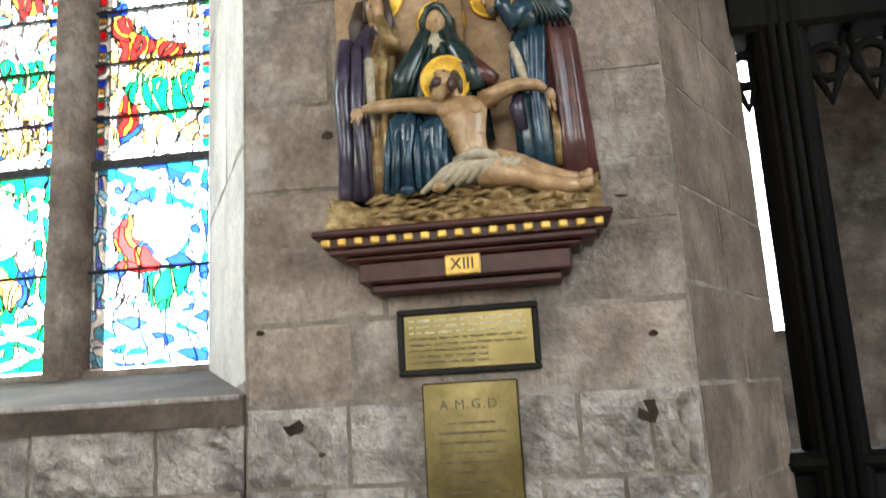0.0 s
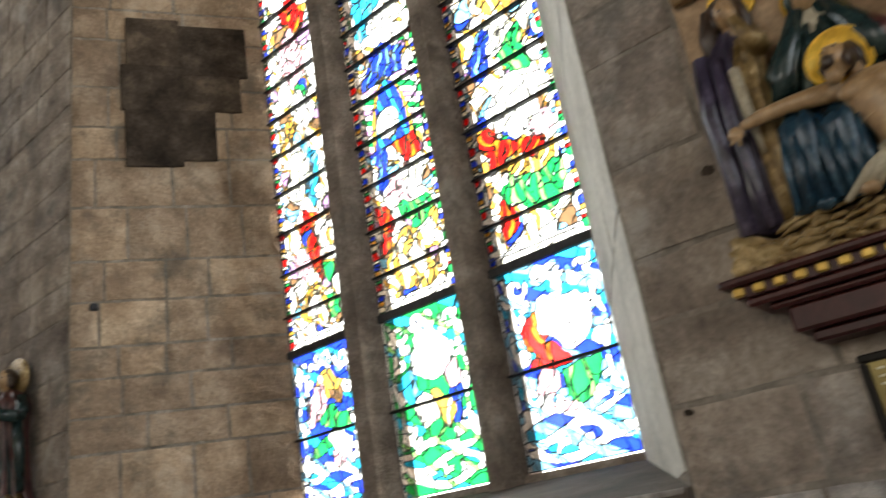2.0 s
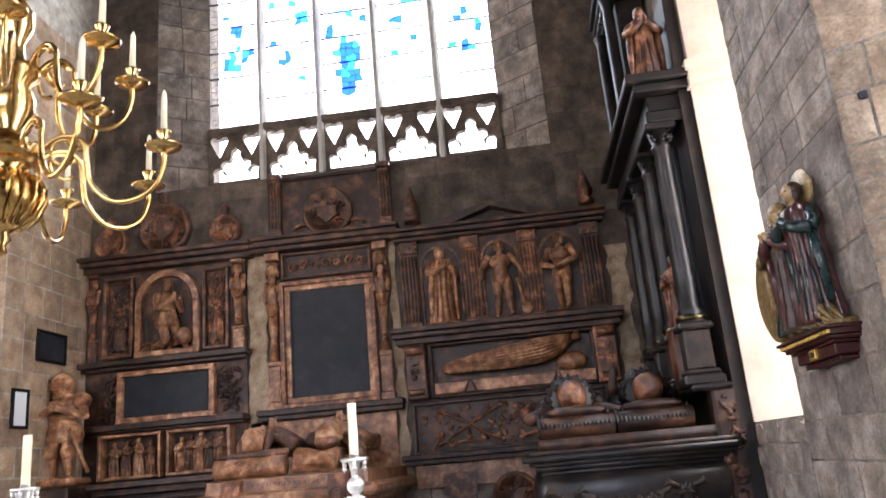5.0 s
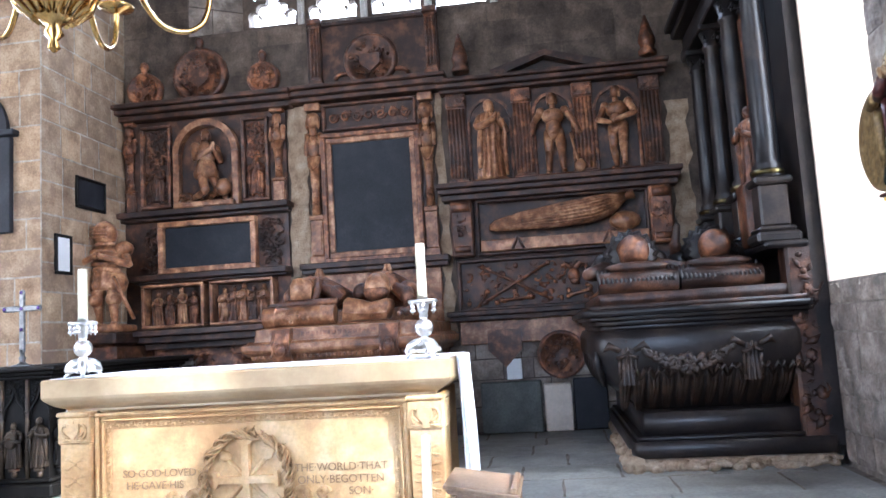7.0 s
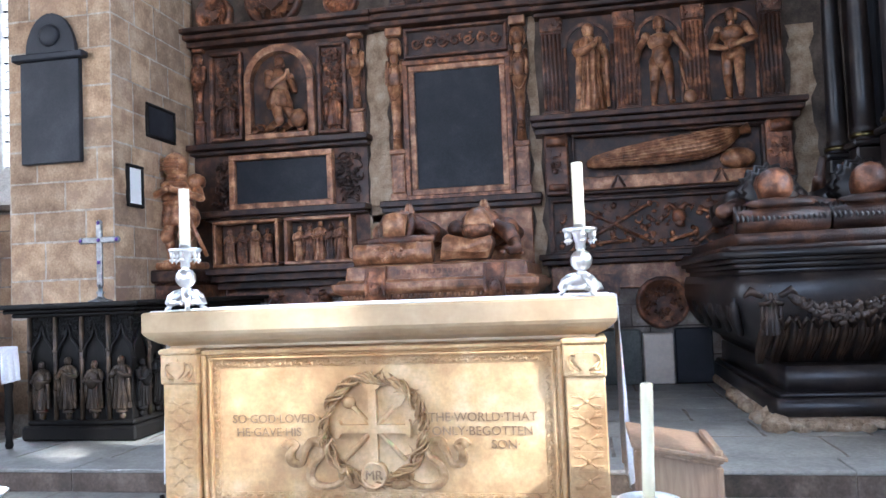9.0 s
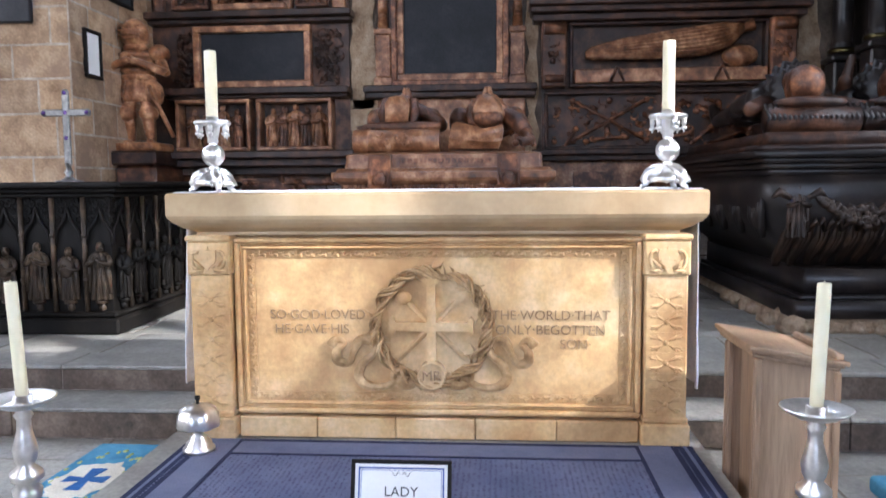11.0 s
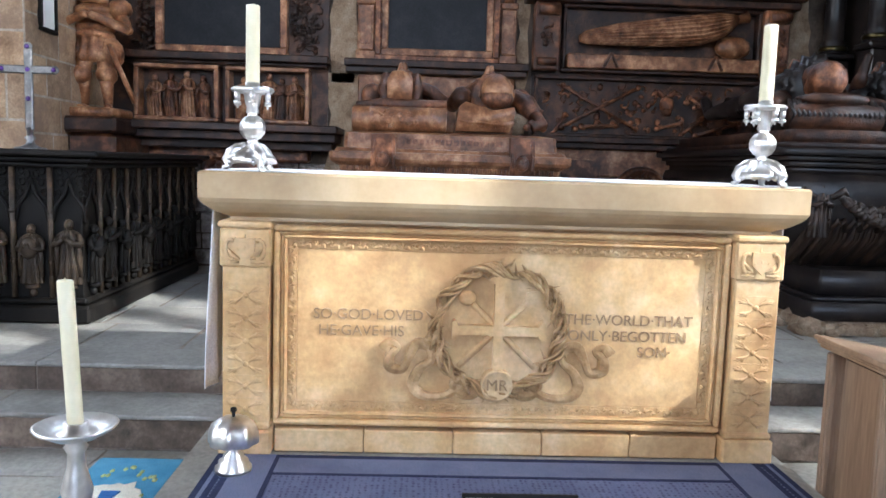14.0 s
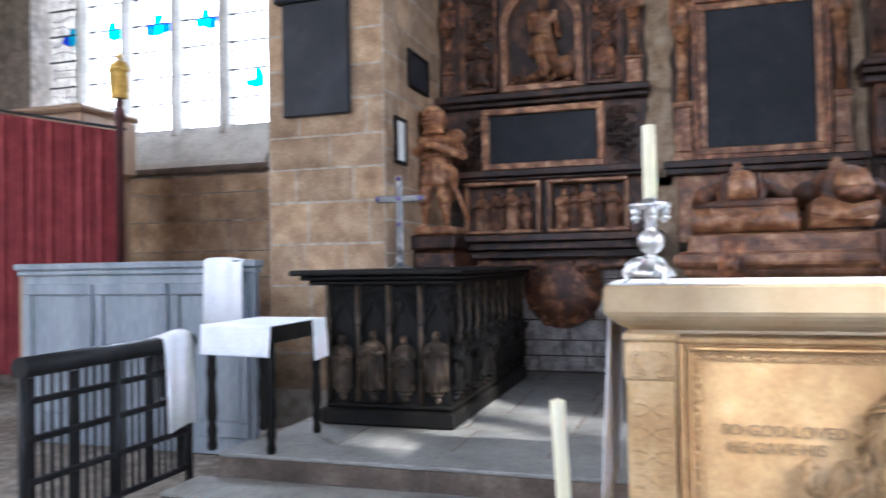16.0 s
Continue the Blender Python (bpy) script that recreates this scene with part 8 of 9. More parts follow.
over_step(-2.45, -0.42, 0.002, CARPET, "field")
for s, edge in ((1, -2.45), (-1, -0.42)):
    for a, b, mt, nm in ((0.0, 0.022, NAVY, "edge_band"), (0.022, 0.036, GREYBLUE, "plain_band"), (0.036, 0.085, NAVY, "dotted_band"), (0.085, 0.21, GREYBLUE, "plain_band"), (0.21, 0.225, NAVY, "line_band")):
        y0, y1 = sorted((edge + s * a, edge + s * b))
        over_step(y0, y1, 0.0045, mt, nm)
for a, b, mt, nm in ((0.0, 0.03, NAVY, "edge_band"), (0.03, 0.16, GREYBLUE, "plain_band"), (0.16, 0.175, NAVY, "line_band")):
    over_step(-2.225, -0.645, 0.0045, mt, nm, -4.44 + a, -4.44 + b)
bm = bmesh.new()
for k in range(40):
    for yy in (-2.39, -0.48):
        box(bm, -4.4 + k * 0.021, -4.394 + k * 0.021, yy - 0.003, yy + 0.003, 0.1625, 0.1645)
part("woven_dots", bm, GREYBLUE, rug)["kind"] = "stuff"

sign = thing("framed_sign", (-3.6, -1.465, 0.165), "black-framed white sign with blue border reading LADY CHAPEL", "sign")
SM = Matrix.Translation((-3.60, -1.470, 0.162)) @ Matrix.Rotation(radians(-16), 4, "Y")
SW, SH = 0.152, 0.222


def on_sign(bm, x0, x1, y0, y1, z0, z1, bevel=0.0):
    n0 = mark(bm)
    box(bm, x0, x1, y0, y1, z0, z1, bevel)
    placed(bm, n0, SM)


bm = bmesh.new()
for a in ((-SW, SW, 0, 0.012), (-SW, SW, SH - 0.012, SH), (-SW, -SW + 0.012, 0.012, SH - 0.012), (SW - 0.012, SW, 0.012, SH - 0.012)):
    on_sign(bm, -0.008, 0.008, a[0], a[1], a[2], a[3], 0.002)
part("frame", bm, BLACK_OAK, sign)
bm = bmesh.new()
on_sign(bm, -0.008, 0.002, -SW + 0.012, SW - 0.012, 0.012, SH - 0.012)
card = part("card", bm, PAPER, sign)
bm = bmesh.new()
for o, w in ((0.022, 0.005), (0.03, 0.0015)):
    for a in ((-SW + o, SW - o, o, o + w), (-SW + o, SW - o, SH - o - w, SH - o), (-SW + o, -SW + o + w, o, SH - o), (SW - o - w, SW - o, o, SH - o)):
        on_sign(bm, 0.0015, 0.0028, *a)
part("blue_border", bm, BLUE_INK, card)
for z in (0.045, 0.18):
    bm = bmesh.new()
    n0 = mark(bm)
    for s in (-1, 1):
        tube(bm, [(0.003, s * (0.004 + 0.005 * q), z + 0.006 * math.sin(q * 1.6)) for q in np.linspace(0, 5, 12)], 0.0011, 5)
    placed(bm, n0, SM)
    part("flourish", bm, INK, card)
for txt, z in (("LADY", 0.128), ("CHAPEL", 0.083)):
    letters("lettering", txt, 0.04, SM @ Matrix.Translation((0.0025, 0, z)) @ FACE_X, INK, sign, 0.0006, 1.05)
bm = bmesh.new()
tube(bm, [(-3.665, -1.465, 0.33), (-3.72, -1.465, 0.165)], 0.006, 6)
part("strut", bm, BLACK_OAK, sign)


def candle(bm, x, y, z0, z1, r, lean=0.0):
    n = 6
    prof = [(r * (1.02 if k % 2 else 1), z0 + (z1 - z0) * k / n) for k in range(n + 1)] + [(r * 0.9, z1 + 0.002), (r * 0.45, z1 - 0.004)]
    vs = lathe(bm, prof, (x, y, 0), 16)
    for v in vs:
        v.co.y += lean * (v.co.z - z0)
    tube(bm, [(x, y + lean * (z1 - z0), z1 - 0.004), (x + 0.001, y + lean * (z1 - z0), z1 + 0.008)], 0.0015, 5)


def floor_candlestick(x, y, lean):
    c = thing("floor_candlestick", (x, y, 0), "turned silver floor candlestick with a broad drip pan", "candlestick", "floor candlesticks")
    bm = bmesh.new()
    prof = [(0.022, 0.11), (0.03, 0.125), (0.02, 0.14), (0.034, 0.17), (0.046, 0.2), (0.046, 0.235), (0.03, 0.255), (0.04, 0.275), (0.044, 0.3), (0.028, 0.32), (0.036, 0.335), (0.04, 0.36), (0.026, 0.378), (0.044, 0.392), (0.044, 0.41), (0.022, 0.43), (0.03, 0.45), (0.034, 0.475), (0.02, 0.53), (0.018, 0.56), (0.026, 0.575), (0.018, 0.585), (0.03, 0.596)]
    lathe(bm, prof, (x, y, 0), 24)
    part("stem", bm, SILVER, c)
    bm = bmesh.new()
    lathe(bm, [(0.02, 0.592), (0.05, 0.598), (0.085, 0.618), (0.09, 0.624), (0.084, 0.626), (0.05, 0.608), (0.026, 0.606), (0.026, 0.63), (0.02, 0.63)], (x, y, 0), 32)
    part("drip_pan", bm, SILVER, c)
    bm = bmesh.new()
    k0 = mark(bm)
    prism(bm, [(0.1 * math.cos(a), 0.1 * math.sin(a)) for a in (0.5, 2.6, 4.7)], 0.095, 0.112, "z")
    prism(bm, [(0.075 * math.cos(a), 0.075 * math.sin(a)) for a in (0.5, 2.6, 4.7)], 0.03, 0.095, "z")
    for a in (0.5, 2.6, 4.7):
        tube(bm, [(0.07 * math.cos(a), 0.07 * math.sin(a), 0.09), (0.11 * math.cos(a), 0.11 * math.sin(a), 0.05), (0.1 * math.cos(a), 0.1 * math.sin(a), 0.015), (0.125 * math.cos(a), 0.125 * math.sin(a), 0.012)], 0.014, 8)
    rr = random.Random(3)
    for i in range(50):
        a = rr.uniform(0, 6.28)
        ball(bm, (0.05 * math.cos(a), 0.05 * math.sin(a), rr.uniform(0.035, 0.09)), rr.uniform(0.006, 0.012), 0, 1)
    placed(bm, k0, Matrix.Translation((x, y, 0)))
    part("tripod_base", bm, SILVER, c, "cast silver tripod base")
    bm = bmesh.new()
    candle(bm, x, y, 0.625, 0.945, 0.017, lean)
    tagged(part("candle", bm, WAX), "slim ivory wax candle in a floor candlestick", "candle", "floor candles")


floor_candlestick(-3.42, -2.5, -0.05)
floor_candlestick(-3.42, -0.36, 0.03)


def altar_candlestick(x, y):
    c = thing("altar_candlestick", (x, y, 1.18), "ornate cast silver altar candlestick on scrolled feet", "candlestick", "altar candlesticks")
    bm = bmesh.new()
    for k in range(3):
        a = k * 2.094 + 0.55
        tube(bm, [(x + r * math.cos(a), y + r * math.sin(a), z) for r, z in ((0.02, 1.262), (0.05, 1.252), (0.075, 1.235), (0.09, 1.215), (0.083, 1.195), (0.095, 1.186), (0.105, 1.186))], [0.02, 0.024, 0.024, 0.018, 0.012, 0.012, 0.01], 8)
        for s in (-0.3, 0.3, 0):
            for r, z in ((0.045, 1.25), (0.065, 1.237), (0.08, 1.218)):
                ball(bm, (x + r * math.cos(a + s), y + r * math.sin(a + s), z - abs(s) * 0.03), 0.011, 0, 1)
    lathe(bm, [(0.085, 1.205), (0.075, 1.23), (0.05, 1.25), (0.03, 1.262), (0.022, 1.272)], (x, y, 0), 24, lobes=9, depth=0.12)
    part("foot", bm, SILVER, c)
    bm = bmesh.new()
    lathe(bm, [(0.018, 1.268), (0.024, 1.278), (0.016, 1.286), (0.03, 1.295), (0.042, 1.312), (0.045, 1.33), (0.042, 1.348), (0.03, 1.365), (0.016, 1.374), (0.022, 1.384), (0.02, 1.4), (0.026, 1.42), (0.03, 1.445), (0.035, 1.452)], (x, y, 0), 36, lobes=12, depth=0.05)
    part("stem", bm, SILVER, c)
    bm = bmesh.new()
    lathe(bm, [(0.03, 1.448), (0.068, 1.452), (0.074, 1.462), (0.068, 1.47), (0.026, 1.466), (0.024, 1.488), (0.019, 1.488)], (x, y, 0), 36, lobes=18, depth=0.03)
    part("drip_pan", bm, SILVER, c)
    for k in range(6):
        a = k * math.pi / 3 + 0.2
        bm = bmesh.new()
        cx, cy = x + 0.06 * math.cos(a), y + 0.06 * math.sin(a)
        ball(bm, (cx, cy, 1.437), (0.012, 0.012, 0.018), 0, 1)
        ball(bm, (cx, cy, 1.415), (0.015, 0.015, 0.01), 0, 1)
        tube(bm, [(cx, cy, 1.46), (cx, cy, 1.398)], [0.012, 0.003], 6)
        part("hanging_leaf", bm, SILVER, c)
    bm = bmesh.new()
    candle(bm, x, y, 1.475, 1.75, 0.024)
    tagged(part("candle", bm, WAX), "thick ivory wax candle in an altar candlestick", "candle", "altar candles")


altar_candlestick(-4.52, -2.35)
altar_candlestick(-4.52, -0.515)

# sanctus bell on the carpet's corner
bell = thing("silver_bell", (-4.29, -2.36, 0.165), "silver domed bell standing on a moulded silver foot", "bell")
bm = bmesh.new()
lathe(bm, [(0.062, 0.165), (0.062, 0.178), (0.05, 0.186), (0.05, 0.2), (0.035, 0.208), (0.034, 0.222), (0.02, 0.232), (0.02, 0.255)], (-4.29, -2.36, 0), 28)
part("foot", bm, SILVER, bell)
bm = bmesh.new()
lathe(bm, [(0.078, 0.262), (0.083, 0.268), (0.081, 0.3), (0.07, 0.328), (0.045, 0.346), (0.018, 0.352), (0.0, 0.353)], (-4.29, -2.36, 0), 40, 0, 8, 0.05)
part("dome", bm, SILVER, bell)
bm = bmesh.new()
lathe(bm, [(0.006, 0.352), (0.006, 0.366), (0.011, 0.372), (0.01, 0.384), (0.0, 0.387)], (-4.29, -2.36, 0), 14)
part("knob", bm, BLACK_OAK, bell, "small dark knob")
bm = bmesh.new()
lathe(bm, [(0.018, 0.255), (0.05, 0.262), (0.075, 0.275), (0.075, 0.28), (0.05, 0.288), (0.02, 0.29)], (-4.29, -2.36, 0), 28)
part("rim", bm, SILVER, bell)

# embroidered kneeler on the floor
KB = surface("sky_blue_wool", (0.05, 0.2, 0.34), (0.08, 0.27, 0.43), (0.12, 0.34, 0.5), 8, 200, 0.95, 0.6, 0.004)
KW = surface("cream_wool", (0.6, 0.56, 0.45), (0.7, 0.66, 0.55), (0.76, 0.72, 0.62), 10, 200, 0.95, 0.6, 0.004)
KG = surface("yellow_green_wool", (0.3, 0.35, 0.12), (0.45, 0.5, 0.2), (0.55, 0.58, 0.3), 10, 200, 0.95, 0.6, 0.004)
KD = surface("royal_blue_wool", (0.02, 0.08, 0.25), (0.03, 0.12, 0.34), (0.05, 0.16, 0.4), 10, 200, 0.95, 0.6, 0.004)


def kneeler(x, y, label):
    k = thing("kneeler", (x, y, 0), label, "kneeler", "embroidered kneelers")
    L, W, Hh = 0.43, 0.17, 0.07
    bm = bmesh.new()
    box(bm, x - L, x + L, y - W, y + W, 0.0, Hh, 0.02, 3)
    part("cushion", bm, KB, k)
    bm = bmesh.new()
    r = random.Random(8)
    pts = []
    for i in range(30):
        a = 2 * math.pi * i / 30
        q = r.uniform(0.82, 1.1)
        pts.append((x + 0.2 * q * math.cos(a), y + 0.13 * q * math.sin(a)))
    prism(bm, pts, Hh - 0.004, Hh + 0.003, "z")
    part("cream_patch", bm, KW, k)
    bm = bmesh.new()
    for a in (0.0, math.pi / 2, math.pi, -math.pi / 2):
        c, s = math.cos(a), math.sin(a)
        o = [(0.0, -0.014), (0.085, -0.032), (0.085, 0.032), (0.0, 0.014)]
        prism(bm, [(x + c * u * (1.25 if abs(c) > 0.5 else 1) - s * v, y + s * u + c * v) for u, v in o], Hh, Hh + 0.005 + 0.0006 * a, "z")
    part("blue_cross", bm, KD, k)
    bm = bmesh.new()
    for i in range(46):
        a = r.uniform(0, 6.28)
        q = r.uniform(0.95, 1.25)
        px, py = x + 0.28 * q * math.cos(a), y + 0.12 * q * math.sin(a)
        if abs(px - x) < L - 0.03 and abs(py - y) < W - 0.02:
            ball(bm, (px, py, Hh), (0.018, 0.009, 0.005), 0, 1)
    part("leaf_sprays", bm, KG, k)


kneeler(-4.2, -2.78, "blue embroidered kneeler with a cross on a cream patch")
kneeler(-4.0, 0.42, "blue embroidered kneeler with yellow patches")

# ---- oak desk by the altar ----
dk = thing("prayer_desk", (-4.12, -0.22, 0), "brown oak prayer desk with sloping lid and shaped ends", "desk")
DX0, DX1, DY0, DY1, DTOP = -4.27, -3.945, -0.345, -0.075, 0.64


def ogee_foot(u0, u1, z0, z1, rise=0.15, lift=0.0):
    """Outline of a board with a pointed ogee arch cut from its foot."""
    m, h = (u0 + u1) / 2, (u1 - u0) * 0.27
    left = [(m - h, z0), (m - h * 0.98, z0 + rise * 0.25), (m - h * 0.75, z0 + rise * 0.45), (m - h * 0.42, z0 + rise * 0.55), (m - h * 0.2, z0 + rise * 0.75), (m, z0 + rise)]
    right = [(2 * m - u, z) for u, z in left[-2::-1]]
    return [(u0, z0)] + left + right + [(u1, z0), (u1, z1), (u0, z1 + lift)]


for x in (DX0, DX1 - 0.022):
    bm = bmesh.new()
    prism(bm, ogee_foot(DY0 + 0.022, DY1 - 0.004, 0.0, DTOP - 0.05, 0.15, 0.042), x, x + 0.022, "x")
    part("end_board", bm, PINE, dk)
    for y in (DY0, DY1 - 0.02):
        bm = bmesh.new()
        box(bm, x - 0.008, x + 0.03, y, y + 0.022, 0.0, DTOP - (0.012 if y < -0.2 else 0.052), 0.005, 2)
        post = part("corner_post", bm, PINE, dk)
        bm = bmesh.new()
        box(bm, x + 0.002, x + 0.02, y - 0.006, y + 0.01, 0.0, DTOP - (0.014 if y < -0.2 else 0.054), 0.004, 2)
        part("bead", bm, PINE, post)
bm = bmesh.new()
prism(bm, ogee_foot(DX0 + 0.022, DX1 - 0.022, 0.0, DTOP - 0.03), DY0 + 0.05, DY0 + 0.068, "y")
part("back_board", bm, PINE, dk)
bm = bmesh.new()
box(bm, DX0 + 0.022, DX1 - 0.022, DY0 + 0.07, DY1 - 0.01, 0.24, 0.258, 0.003)
part("shelf", bm, PINE, dk)
bm = bmesh.new()
n0 = mark(bm)
for z0, z1, o in ((-0.024, -0.012, -0.012), (-0.012, -0.002, -0.004), (-0.002, 0.014, 0.006)):
    box(bm, -0.2 - o, 0.2 + o, -0.155 - o, 0.15 + o, z0, z1, 0.004, 2)
placed(bm, n0, pose(-4.11, -0.218, 0.641, -9.5, 0, 0))
lid = part("sloping_lid", bm, PINE, dk)
bm = bmesh.new()
n0 = mark(bm)
box(bm, -0.185, 0.19, 0.115, 0.14, 0.013, 0.034, 0.005, 2)
placed(bm, n0, pose(-4.11, -0.218, 0.641, -9.5, 0, 0))
part("book_ledge", bm, PINE, lid)

# ---- carved black chest ----
chx = thing("carved_chest", (-7.0, -4.0, UP), "blackened oak chest carved with tracery and small figures", "chest")
CX0, CX1, CY0, CY1 = -8.1, -6.0, -4.40, -3.57
bm = bmesh.new()
box(bm, CX0, CX1 - 0.03, CY0 + 0.02, CY1 - 0.03, UP + 0.08, 1.17, 0.005)
part("body", bm, BLACK_OAK, chx)
bm = bmesh.new()
box(bm, CX0, CX1 + 0.02, CY0 - 0.03, CY1 + 0.02, UP, UP + 0.1, 0.015)
box(bm, CX0, CX1, CY0, CY1, UP + 0.1, UP + 0.14, 0.015)
part("plinth", bm, BLACK_OAK, chx)
bm = bmesh.new()
for z0, z1, o in ((1.14, 1.17, 0.02), (1.17, 1.2, 0.06), (1.2, 1.235, 0.11)):
    box(bm, CX0, CX1 + o, CY0 - o - 0.08, CY1 + o, z0, z1, 0.01)
part("lid", bm, BLACK_OAK, chx)


def chest_bay(u, figure, side_face, seed):
    """One traceried bay with a small figure on a corbel; u runs along the face."""
    w = 0.2
    def P(a, d, z):
        return (u + a, CY1 - 0.03 + d, z) if side_face else (CX1 - 0.03 + d, u + a, z)
    bm = bmesh.new()
    tube(bm, [P(-w / 2, 0.015, UP + 0.14), P(-w / 2, 0.015, 1.15)], 0.016, 8)
    for z in (0.62, 0.9):
        bm2 = P(-w / 2, 0.02, z)
        ball(bm, bm2, 0.02, 0, 1)
    ob = part("buttress", bm, CHEST_GILT, chx)
    bm = bmesh.new()
    for s in (-1, 1):
        tube(bm, [P(s * w * 0.46, 0.01, 0.84), P(s * w * 0.36, 0.01, 0.93), P(s * w * 0.12, 0.01, 0.99), P(0, 0.01, 1.08)], 0.011, 6)
        for q, z in ((0.25, 1.06), (0.33, 1.0), (0.12, 1.1), (0.28, 1.12)):
            tube(bm, [P(s * w * q + 0.016 * math.cos(g), 0.006, z + 0.02 * math.sin(g)) for g in np.linspace(0, 6.28, 9)], 0.006, 5)
    part("tracery", bm, BLACK_OAK, chx)
    bm = bmesh.new()
    m = turn(*P(0, 0.02, 0.5), 90 if side_face else 0)
    if figure % 2:
        robed(bm, m, 0.36, seed=seed, grip=0.9)
    else:
        robed(bm, m, 0.33, seed=seed, grip=0.3)
        ball(bm, P(0, 0.055, 0.7), (0.03, 0.05, 0.065) if not side_face else (0.05, 0.03, 0.065))
    ball(bm, P(0, 0.02, 0.485), (0.045, 0.045, 0.02), 0, 1)
    ball(bm, P(0, 0.015, 0.45), (0.025, 0.025, 0.03), 0, 1)
    part("niche_figure", bm, CHEST_GILT if not side_face else BLACK_OAK, chx, "small carved figure on a corbel")


for k in range(4):
    chest_bay(CY0 + 0.12 + k * 0.205, k, False, 200 + k)
for k in range(10):
    chest_bay(CX1 - 0.12 - k * 0.205, k, True, 220 + k)

JEWEL = surface("violet_enamel", (0.05, 0.02, 0.12), (0.09, 0.04, 0.2), (0.14, 0.07, 0.28), 20, 60, 0.15, 0.1, 0.001, spec=0.6)
cs = thing("altar_cross", (-6.25, -3.98, 1.235), "silver standing cross set with violet stones", "cross")
bm = bmesh.new()
lathe(bm, [(0.085, 1.235), (0.085, 1.243), (0.05, 1.25), (0.028, 1.262), (0.02, 1.28), (0.03, 1.3), (0.018, 1.315), (0.016, 1.36)], (-6.25, -3.98, 0), 24)
part("foot", bm, PEWTER, cs)
bm = bmesh.new()
box(bm, -6.262, -6.238, -4.003, -3.957, 1.34, 1.8, 0.006)
box(bm, -6.261, -6.239, -4.115, -3.845, 1.66, 1.706, 0.006)
for y, z in ((-3.98, 1.81), (-4.125, 1.683), (-3.835, 1.683)):
    ball(bm, (-6.25, y, z), (0.014, 0.026, 0.026))
part("cross", bm, PEWTER, cs)
for y, z in ((-3.98, 1.81), (-4.125, 1.683), (-3.835, 1.683), (-3.98, 1.683), (-3.98, 1.52)):
    bm = bmesh.new()
    ball(bm, (-6.235, y, z), (0.008, 0.014, 0.014))
    part("stone", bm, JEWEL, cs, "violet stone")

# ---- table, rail, stall and curtain ----
tb = thing("side_table", (-5.48, -4.5, UP), "small dark turned-leg side table", "table")
TX0, TX1, TY0, TY1 = -5.78, -5.2, -4.72, -4.3
for x in (TX0 + 0.03, TX1 - 0.03):
    for y in (TY0 + 0.03, TY1 - 0.03):
        bm = bmesh.new()
        lathe(bm, [(0.02, UP), (0.027, UP + 0.02), (0.02, UP + 0.06), (0.028, UP + 0.1), (0.02, UP + 0.14), (0.03, UP + 0.2), (0.022, UP + 0.35), (0.03, UP + 0.42), (0.024, UP + 0.45), (0.026, UP + 0.6)], (x, y, 0), 14)
        part("leg", bm, BLACK_OAK, tb)
bm = bmesh.new()
box(bm, TX0, TX1, TY0, TY1, 0.86, 0.95, 0.006)
part("tabletop", bm, BLACK_OAK, tb)
tc = thing("tablecloth", (-5.48, -4.5, 0.95), "white linen cloth hanging over the side table", "cloth")
bm = bmesh.new()
box(bm, TX0 - 0.01, TX1 + 0.012, TY0 - 0.012, TY1 + 0.012, 0.951, 0.957, 0.002)
part("top", bm, LINEN, tc)
for corners in (((TX1 + 0.014, TY0, 0.955), (TX1 + 0.014, TY1, 0.955), (TX1 + 0.03, TY1, 0.79), (TX1 + 0.03, TY0, 0.80)), ((TX0, TY1 + 0.014, 0.955), (TX0 + 0.16, TY1 + 0.014, 0.955), (TX0 + 0.16, TY1 + 0.03, 0.72), (TX0, TY1 + 0.03, 0.73))):
    o = cloth_sheet("drop", corners, 0.006, "", "")
    o.parent, o.matrix_parent_inverse = tc, world_of(tc).inverted()

rl = thing("altar_rail", (-4.6, -4.86, 0.2), "black wrought iron rail with padded top bar", "rail")
RY, RZ0, RZ1 = -4.86, 0.24, 0.86
bm = bmesh.new()
tube(bm, [(-4.14, RY, RZ1), (-5.28, RY, RZ1)], 0.045, 12)
part("top_bar", bm, IRON, rl)
for z in (RZ0 - 0.08, RZ0 + 0.12, RZ0 + 0.3, RZ0 + 0.46):
    bm = bmesh.new()
    box(bm, -5.27, -4.15, RY - 0.012, RY + 0.012, z, z + 0.03, 0.004)
    part("rail_bar", bm, IRON, rl)
for k in range(23):
    x = -5.26 + k * 0.05
    bm = bmesh.new()
    tube(bm, [(x, RY, 0.0 if k % 11 == 0 else RZ0 - 0.06), (x, RY, RZ1 - 0.02)], 0.022 if k % 11 == 0 else 0.0095, 8)
    part("baluster", bm, IRON, rl)
for k in range(5):
    bm = bmesh.new()
    x = -5.185 + k * 0.25
    box(bm, x - 0.026, x + 0.026, RY - 0.006, RY + 0.006, RZ0 - 0.06, RZ1 - 0.05, 0.003)
    part("flat_bar", bm, IRON, rl)


